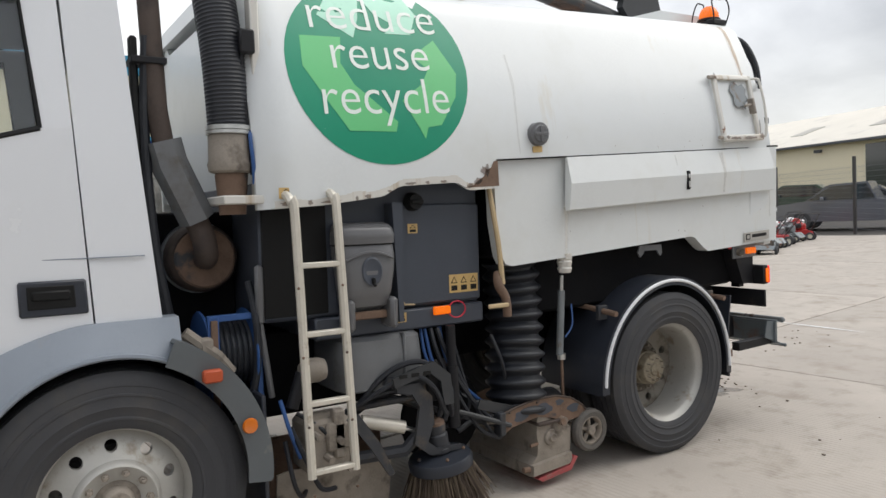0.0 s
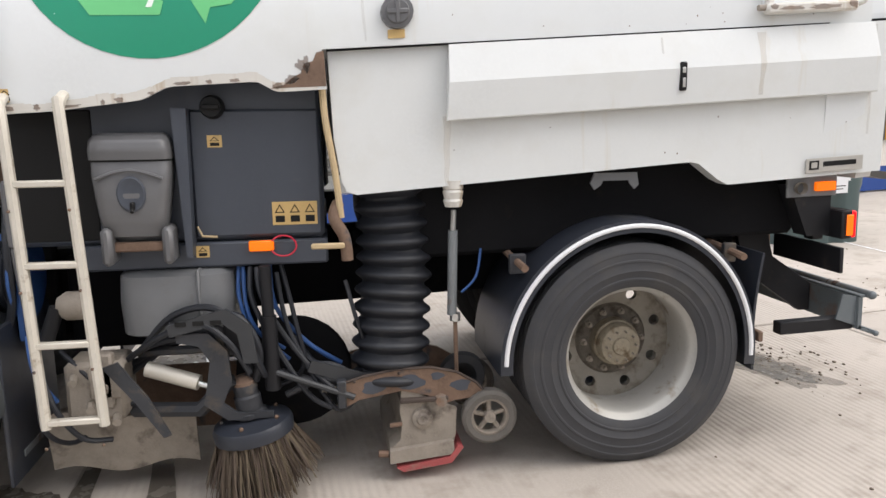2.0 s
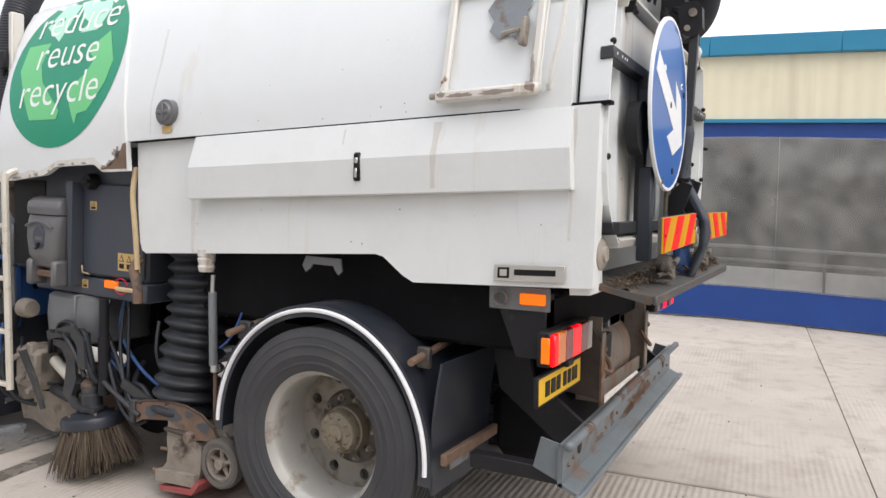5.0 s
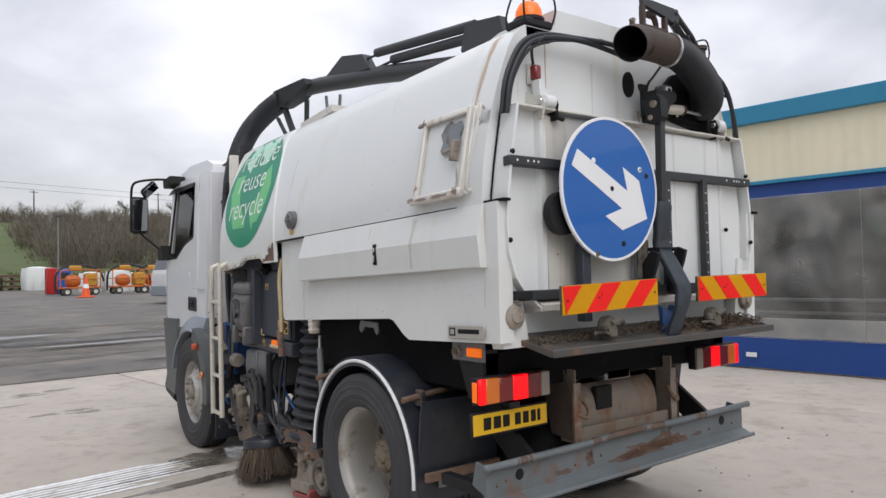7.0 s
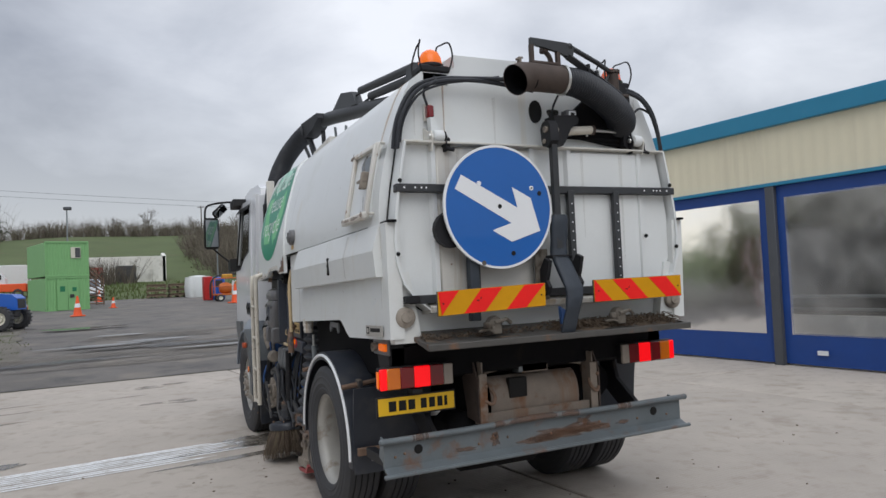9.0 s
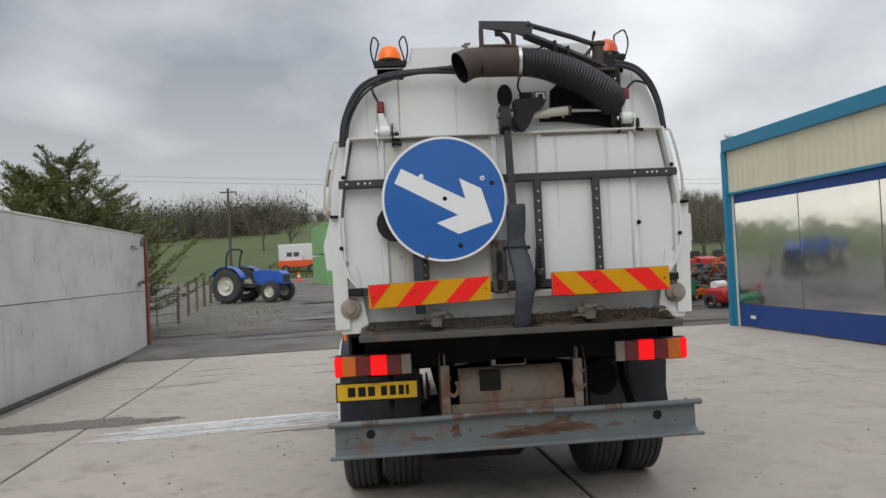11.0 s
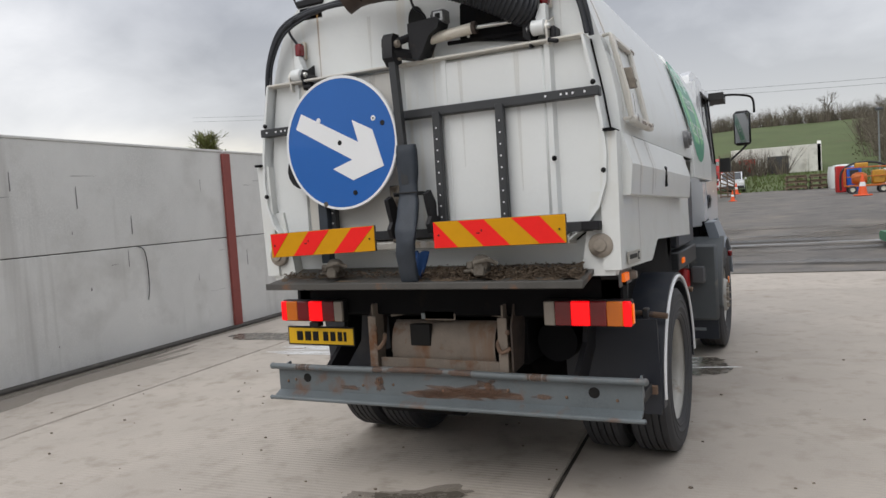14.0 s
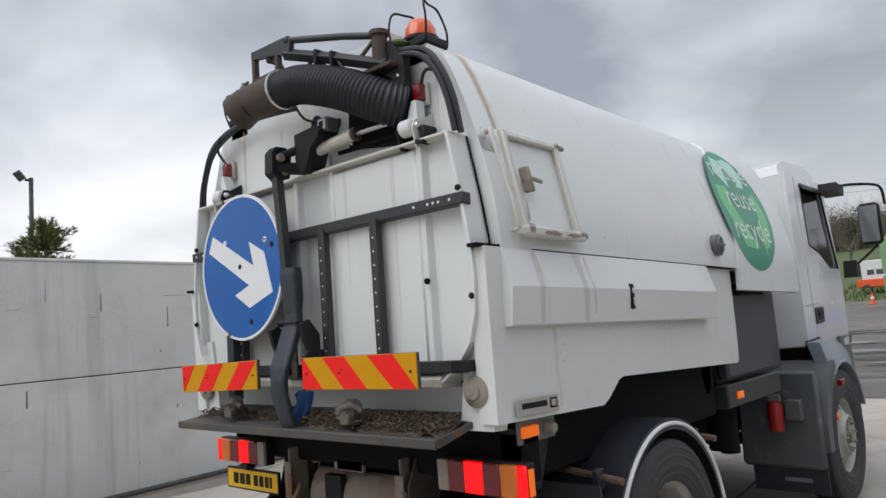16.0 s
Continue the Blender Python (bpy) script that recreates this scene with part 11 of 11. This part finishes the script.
# blue trench roller
roller = thing("trench_roller", (0, 0, 0), "blue twin-drum trench roller with rusty drums", "roller")
for k, y in enumerate((-0.48, 0.48)):
    part("hood", G().prism([(-0.46, 0.55), (-0.46, 0.88), (-0.36, 1.0), (0.40, 1.02), (0.46, 0.95), (0.46, 0.55)], "x", -0.42, 0.42) if k == 0 else G().prism([(-0.46, 0.55), (-0.46, 0.95), (-0.40, 1.02), (0.36, 1.0), (0.46, 0.88), (0.46, 0.55)], "x", -0.42, 0.42), tractor_blue, roller, "blue hood", shape=lambda x, yy, z, y=y: (x, yy + y, z), angle=25)
    part("yellow_band", G().box(-0.43, 0.43, y - 0.47, y + 0.47, 0.54, 0.585, 0.004), yellow_paint, roller)
    part("chassis", G().box(-0.38, 0.38, y - 0.42, y + 0.42, 0.3, 0.55, 0.03), engine_black, roller)
    for s in (-1, 1):
        part("drum", G().lathe([(0, -0.16), (0.24, -0.16), (0.27, -0.14), (0.27, 0.14), (0.24, 0.16), (0, 0.16)], "x", (s * 0.26, y, 0.27), 20), rust_mat, roller, "rusty padded drum")
part("notice", G().box(-0.428, -0.42, -0.68, -0.32, 0.72, 0.92, 0.001), sign_white, roller)
place(roller, at(5.1, 19.0, 0.15, -92, 0.86))

# refuse lorry across the yard, nose towards -x
rl = thing("refuse_lorry", (0, 0, 0), "white refuse lorry with a round green recycling decal", "lorry")
part("cab", G().prism([(0.0, 0.75), (0.0, 1.3), (0.08, 1.55), (0.42, 2.45), (0.6, 2.55), (1.65, 2.58), (1.65, 0.75)], "y", -1.12, 1.12), cab_white, rl, angle=25)
part("windscreen", G().prism([(0.075, 1.56), (0.40, 2.42), (0.385, 2.425), (0.06, 1.565)], "y", -1.0, 1.0), dark_glass, rl)
part("bumper", G().box(-0.05, 0.7, -1.13, 1.13, 0.35, 0.85, 0.05), cab_grey, rl)
for s in (-1, 1):
    part("side_window", G().prism([(0.52, 1.55), (0.80, 1.55), (1.32, 1.80), (1.32, 2.38), (0.62, 2.38)], "y", s * 1.12, s * 1.13), dark_glass, rl)
    part("door_handle", G().box(1.1, 1.32, s * 1.12, s * 1.135, 1.14, 1.24, 0.01), engine_black, rl)
    part("mirror", G().box(0.40, 0.52, s * 1.2, s * 1.38, 1.75, 2.25, 0.03), engine_black, rl)
    for x in (1.2, 4.6):
        wh = part("wheel", G().lathe([(0.28, -0.14), (0.45, -0.14), (0.5, -0.08), (0.5, 0.08), (0.45, 0.14), (0.28, 0.14)], "y", (x, s * 0.98, 0.5), 24), rubber, rl)
        part("rim", G().lathe([(0, -0.08), (0.1, -0.1), (0.15, -0.05), (0.29, -0.1), (0.29, 0.1), (0.15, 0.05), (0.1, 0.1), (0, 0.08)], "y", (x, s * 0.98, 0.5), 20), galv, wh)
part("chassis", G().box(1.6, 7.2, -0.9, 0.9, 0.55, 0.95, 0.03), engine_black, rl)
part("pipework", G().box(1.68, 2.1, -1.0, 1.0, 0.9, 2.95, 0.05), engine_black, rl)
part("hydraulic_tank", G().box(1.72, 2.02, -1.08, -0.7, 2.35, 2.9, 0.05), white_sheet, rl)
part("body", G().box(2.12, 5.9, -1.2, 1.2, 0.98, 2.98, 0.04), white_panel, rl, "white ribless refuse body")
part("body_trim", G().box(2.12, 5.6, -1.215, 1.215, 2.66, 2.70, 0.005).box(2.12, 5.9, -1.215, 1.215, 0.98, 1.06, 0.01), white_rusty, rl)
part("tailgate", G().prism([(5.35, 3.05), (8.2, 2.95), (8.2, 0.6), (6.85, 0.55), (6.35, 1.0)], "y", -1.22, 1.22), white_panel, rl, "white tailgate")
part("tailgate_post", G().box(7.75, 8.25, -1.24, 1.24, 1.6, 3.12, 0.02), white_panel, rl)
part("gate_beam", G().prism([(5.30, 3.05), (5.55, 3.05), (6.6, 1.0), (6.35, 1.0)], "y", -1.27, 1.27), white_rusty, rl)
part("gate_ram", G().tube([(5.75, -1.26, 2.9), (6.4, -1.28, 1.7)], 0.05, 8), engine_black, rl, angle=60)
part("gate_pipe", G().tube([(5.9, -1.25, 2.3), (7.3, -1.25, 0.8)], 0.035, 6), galv, rl)
dec = part("recycling_decal", G().lathe([(0, -1.206), (0.56, -1.206), (0.56, -1.2)], "y", (3.25, 0, 2.12), 40), decal_green, rl, "round green recycling decal")
for poly in ([(-0.82, 0.30), (-0.40, 0.30), (-0.45, 0.02), (0.08, -0.58), (-0.45, -0.66), (-0.84, -0.02)], [(0.66, 0.32), (0.86, -0.06), (0.58, -0.62), (0.16, -0.36), (0.52, -0.02)], [(-0.52, 0.72), (0.36, 0.86), (0.66, 0.50), (-0.12, 0.28)]):
    part("arrow", G().add([(3.25 + x * 0.56, -1.208, 2.12 + z * 0.56) for x, z in poly], [range(len(poly))]), decal_light, dec)
for word, dz, width in (("reduce", 0.27, 0.72), ("reuse", 0.03, 0.56), ("recycle", -0.22, 0.74)):
    g = lettering(word, 0.2)
    w = max(p[0] for p in g.v) - min(p[0] for p in g.v)
    g.v = [(3.25 + p[0] * width / w, -1.211, 2.12 + dz + p[1] * width / w) for p in g.v]
    part("word", g, decal_white, dec, "the word " + word + " in white", recalc=False)
place(rl, at(5.2, 29.2, 0.0, 1.5, 0.92))


# ---- trees, hedges and cables in the distance ----
def bare_tree(name, x, y, h, seed, label, z0=None, dense=1.0):
    rr = random.Random(seed)
    z0 = ground_z(x, y) if z0 is None else z0
    t = thing(name, (x, y, z0), label, "tree", "bare winter trees")
    trunk, crown = G(), G()
    trunk.tube([(x, y, z0 - 0.3), (x + rr.uniform(-0.2, 0.2), y, z0 + h * 0.25), (x + rr.uniform(-0.3, 0.3), y, z0 + h * 0.5)], [h * 0.028, h * 0.021, h * 0.013], 7)

    def limb(p, d, ln, r, depth):
        q = p + d * ln
        crown.tube([p, p + d * ln * 0.5 + Vector((rr.gauss(0, 0.04), rr.gauss(0, 0.04), 0)) * ln, q], [r, r * 0.75, r * 0.45], 3, caps=False)
        if depth == 0:
            return
        for _ in range(rr.choice((3, 4)) if depth > 1 else int(5 * dense)):
            n = (d + Vector((rr.gauss(0, 0.55), rr.gauss(0, 0.55), rr.gauss(0.15, 0.35)))).normalized()
            limb(p.lerp(q, rr.uniform(0.35, 1.0)), n, ln * rr.uniform(0.5, 0.78), r * 0.5, depth - 1)
    for k in range(8):
        a = rr.uniform(0, 6.28)
        d = Vector((math.cos(a) * 0.7, math.sin(a) * 0.7, rr.uniform(0.6, 1.3))).normalized()
        limb(Vector((x, y, z0 + h * rr.uniform(0.2, 0.5))), d, h * rr.uniform(0.2, 0.3), h * 0.012, 3)
    part("trunk", trunk, bark, t)
    part("crown", crown, twig_brown, t, "open crown of bare twigs", recalc=False)
    return t


for k, (x, y, h) in enumerate(((9, 92, 4.5), (14, 96, 5), (19, 99, 5), (23, 94, 5.5), (26, 98, 5), (31, 100, 5), (36, 98, 5.5), (42, 104, 5), (48, 106, 5.5), (55, 104, 5.5), (-14, 86, 5), (-18, 90, 5))):
    bare_tree("bare_tree", x, y, h, 40 + k, "bare winter tree on the hillside")
for k, (x, y, h) in enumerate(((-26, 150, 6), (-21, 152, 5), (0, 152, 4.5), (6, 155, 6), (15, 158, 5), (24, 158, 6), (34, 160, 6.5), (44, 160, 6))):
    bare_tree("bare_tree", x, y, h, 70 + k, "bare winter tree on the hilltop", dense=0.8)


def scrub(seed, spots, size, leafy):
    """Far woods: many thin upright twigs and small clumps."""
    rr = random.Random(seed)
    g = G()
    for x, y in spots:
        z = ground_z(x, y)
        h = size * rr.uniform(0.6, 1.3)
        w = h * rr.uniform(0.4, 0.7)
        for _ in range(44 if not leafy else 120):
            a, r = rr.uniform(0, 6.28), w * math.sqrt(rr.random())
            bx, by = x + r * math.cos(a), y + r * math.sin(a)
            if leafy:
                hz = z + h * rr.uniform(0.05, 1.0) * (1 - 0.5 * (r / w) ** 2)
                s_ = rr.uniform(0.10, 0.26) * size * 0.17
                d1 = Vector((rr.gauss(0, 1), rr.gauss(0, 1), rr.gauss(0, 1))).normalized() * s_
                d2 = Vector((rr.gauss(0, 1), rr.gauss(0, 1), rr.gauss(0, 1))).normalized() * s_
                p = Vector((bx, by, hz))
                g.add([p - d1, p - d2, p + d1, p + d2], [(0, 1, 2, 3)])
            else:
                top = Vector((bx + rr.gauss(0, 0.18) * h, by + rr.gauss(0, 0.1) * h, z + h * rr.uniform(0.5, 1.1)))
                base = Vector((x + 0.5 * r * math.cos(a), y + 0.5 * r * math.sin(a), z - 0.1))
                e = Vector((rr.uniform(0.015, 0.045), rr.uniform(-0.02, 0.02), 0))
                g.add([base - e, base + e, top], [(0, 1, 2)])
                m = base.lerp(top, rr.uniform(0.4, 0.8))
                t2 = m + Vector((rr.gauss(0, 0.25) * h, rr.gauss(0, 0.2) * h, rr.uniform(0.1, 0.35) * h))
                g.add([m - e * 0.7, m + e * 0.7, t2], [(0, 1, 2)])
    return g


rr_h = random.Random(77)
slope_spots = [(rr_h.uniform(9, 62), rr_h.uniform(78, 120)) for _ in range(420)]
solo("hillside_scrub", scrub(1, slope_spots, 4.2, False), twig_brown, "brown winter scrub and thorn on the hillside", "scrub", kind="stuff", recalc=False)
solo("hillside_bushes", scrub(2, [(x + rr_h.uniform(-2, 2), y + rr_h.uniform(-2, 2)) for x, y in slope_spots[:260]], 2.6, True), bush_green, "olive green bushes among the scrub", "bushes", kind="stuff", recalc=False)
ridge_spots = [(rr_h.uniform(-42, 70), rr_h.uniform(148, 164)) for _ in range(260)]
solo("hedgerow", scrub(3, ridge_spots, 3.0, False), twig_brown, "dark hedgerow along the hilltop", "hedge", kind="stuff", recalc=False)
solo("hedge_foliage", scrub(4, [(x, y) for x, y in ridge_spots[:150]], 2.4, True), bush_green, "dark hedge foliage along the hilltop", "hedge", kind="stuff", recalc=False)
left_spots = [(rr_h.uniform(-62, -20), rr_h.uniform(118, 146)) for _ in range(150)]
solo("wood_edge", scrub(5, left_spots, 6.0, True), dark_leaf, "dark trees at the edge of the field", "wood", kind="stuff", recalc=False)
solo("thicket", scrub(6, left_spots, 6.5, False), twig_brown, "bare thicket at the edge of the field", "wood", kind="stuff", recalc=False)
barn_spots = [(rr_h.uniform(-5, 4), rr_h.uniform(72.5, 74.5)) for _ in range(9)]
solo("barn_saplings", scrub(8, barn_spots, 2.2, False), twig_brown, "bare saplings in front of the barn", "saplings", kind="stuff", recalc=False)


def tufts():
    rr = random.Random(31)
    g = G()
    for _ in range(2600):
        x, y = rr.uniform(-14, 30), rr.uniform(58, 74)
        z = ground_z(x, y) - 0.06
        h = rr.uniform(0.15, 0.45)
        e = Vector((rr.uniform(0.03, 0.09), 0, 0))
        p = Vector((x, y, z))
        g.add([p - e, p + e, p + Vector((rr.gauss(0, 0.08), 0, h))], [(0, 1, 2)])
    for _ in range(700):
        v = rr.uniform(15.5, 30)
        u = -3.4 - rr.random() ** 2 * 6.5 + rr.gauss(0, 0.3)
        x, y, _z = yd(u, v, 0)
        z = ground_z(x, y)
        h = rr.uniform(0.02, 0.06)
        e = Vector((rr.uniform(0.01, 0.03), 0, 0))
        p = Vector((x, y, z))
        g.add([p - e, p + e, p + Vector((rr.gauss(0, 0.03), 0, h))], [(0, 1, 2)])
    return g


solo("grass_tufts", tufts(), mat("rough_grass", (0.085, 0.11, 0.035), 0.9, var=0.3, scale=0.6, bump=0.0, island=0.35), "rough grass along the bank and verge", "grass", kind="stuff", recalc=False)

# lamp posts, poles, cables
for k, (x, y, h) in enumerate(((-5.1, 60.5, 7.2), (7.6, 70.0, 5.4))):
    z = ground_z(x, y)
    lp = thing("lamp_post", (x, y, z), "slim grey lamp post with a floodlight", "lamp post", "lamp posts")
    part("pole", G().tube([(x, y, z), (x, y, z + h)], [0.08, 0.05], 8), galv, lp)
    part("lamp_head", G().box(x - 0.25, x + 0.35, y - 0.2, y + 0.2, z + h - 0.05, z + h + 0.2, 0.04), grey_steel, lp)
lw = thing("lamp_post", (-14.0, 3.5, 0), "grey floodlight pole behind the wall", "lamp post", "lamp posts")
part("pole", G().tube([(-14, 3.5, 0), (-14, 3.5, 5.5)], 0.045, 8), grey_steel, lw)
part("lamp_arm", G().box(-14.03, -13.97, 3.38, 3.52, 5.42, 5.47, 0.01), grey_steel, lw)
part("lamp_head", G().box(-0.16, 0.16, -0.11, 0.11, -0.03, 0.03, 0.01), grey_steel, lw, "tilted floodlight head", m=pose(-14.0, 3.27, 5.52, 0, 0, 0) @ pose(0, 0, 0, -50, 0, 0))
poles = []
for x, y, h in ((-15.4, 60.0, 8.0), (38.0, 150.0, 6.5), (16.0, 152.0, 6.0), (52.0, 100.0, 9.0)):
    z = ground_z(x, y)
    tp = thing("power_pole", (x, y, z), "weathered timber electricity pole in the field", "pole", "electricity poles")
    part("pole", G().tube([(x, y, z), (x, y, z + h)], [0.14, 0.10], 8), bark, tp)
    part("cross_arm", G().box(x - 0.7, x + 0.7, y - 0.05, y + 0.05, z + h - 0.4, z + h - 0.28, 0.01), bark, tp)
    poles.append(Vector((x, y, z + h - 0.2)))
for dz in (0.0, -0.45):
    a, b = Vector((-60, 58, 13.4 + dz)), Vector((70, 70, 9.0 + dz))
    solo("overhead_cable", G().tube([a.lerp(b, k / 24) - Vector((0, 0, 1.6 * (1 - (k / 12 - 1) ** 2))) for k in range(25)], 0.011, 4), grey_steel, "thin overhead electricity cable", "cable", group="overhead cables")


# mud and damp along the edge of the concrete
dust_mat = mat("dried_mud", (0.19, 0.17, 0.145), 0.9, alpha=0.38, var=0.25, scale=1.5, fine=40, bump=0.3, depth=0.006, dirt=((0.12, 0.11, 0.10), 0.5, 1.2, 0.25))
damp_mat = mat("damp_tarmac", (0.045, 0.044, 0.045), 0.3, alpha=0.5, var=0.3, scale=2.0, bump=0.4, depth=0.006, dirt=((0.12, 0.11, 0.10), 0.54, 2.5, 0.2))


def draped(x, y, rx, ry, turn, seed, lift, n=48):
    g = splat(x, y, rx, ry, turn, seed, 0.0, n, 0.7)
    ring = [Vector(p) for p in g.v[-n:]]
    c = Vector(g.v[0])
    vs = [c] + [c.lerp(p, f) for f in (0.33, 0.66, 1.0) for p in ring]
    vs = [(p.x, p.y, max(0.0, ground_z(p.x, p.y)) + lift) for p in vs]
    fs = [(0, 1 + k, 1 + (k + 1) % n) for k in range(n)]
    for r in (0, 1):
        fs += [(1 + r * n + k, 1 + r * n + (k + 1) % n, 1 + (r + 1) * n + (k + 1) % n, 1 + (r + 1) * n + k) for k in range(n)]
    return G().add(vs, fs)


for k, (x, y) in enumerate(((-1.97, 9.85), (-1.52, 9.98), (-2.0, 7.75), (-1.62, 7.85), (-1.96, 9.65), (-1.55, 7.62))):
    solo("tyre_print", splat(x, y, 0.17, 0.10, 0.1, 130 + k, 0.004, 40, 0.9), damp_concrete, "dark tyre print on the concrete", "stain", group="tyre prints", kind="structure", recalc=False, shape=dipped)
for k, (x, y, rx, ry) in enumerate(((-4.0, 8.9, 0.5, 0.05), (-3.9, 8.2, 0.45, 0.04), (-4.2, 7.2, 0.6, 0.06), (-2.3, 8.8, 0.35, 0.03))):
    solo("mud_smear", splat(x, y, rx, ry, 0.25, 150 + k, 0.0045, 48, 0.9), damp_concrete, "dark mud smear on the concrete", "stain", group="mud smears", kind="structure", recalc=False, shape=dipped)
puddle_mat = mat("standing_water", (0.05, 0.048, 0.045), 0.04, alpha=0.8, var=0.2, scale=2.0, bump=0.0)
for k, (x, y, rx, ry) in enumerate(((-2.6, 17.0, 1.1, 0.22), (-1.2, 17.6, 0.9, 0.16), (0.4, 15.6, 1.4, 0.14), (-3.4, 22.5, 1.2, 0.35), (3.4, 16.0, 1.0, 0.12), (-2.2, 19.2, 0.8, 0.15))):
    solo("puddle", draped(x, y, rx, ry, 0.12, 170 + k, 0.062 + 0.001 * k), puddle_mat, "shallow puddle mirroring the sky on the tarmac", "puddle", group="puddles", kind="structure", recalc=False)
rr_d = random.Random(51)
for k in range(16):
    x, y = rr_d.uniform(-5, 14), 12.6 + rr_d.random() ** 1.6 * 7.0
    y += 0.0872 * x
    solo("mud_patch", draped(x, y, rr_d.uniform(1.6, 4.0), rr_d.uniform(0.25, 0.7), 0.09 + rr_d.uniform(-0.08, 0.08), 60 + k, 0.012 + 0.0015 * k), dust_mat, "dried pale mud spread over the tarmac", "mud", group="mud patches", kind="structure", recalc=False)
for k in range(12):
    x, y = rr_d.uniform(-5, 13), 12.2 + rr_d.random() * 5.5
    y += 0.0872 * x
    solo("damp_patch", draped(x, y, rr_d.uniform(0.9, 2.6), rr_d.uniform(0.12, 0.35), 0.09 + rr_d.uniform(-0.1, 0.1), 90 + k, 0.040 + 0.0015 * k), damp_mat, "damp dark patch on the tarmac", "puddle", group="damp patches", kind="structure", recalc=False)
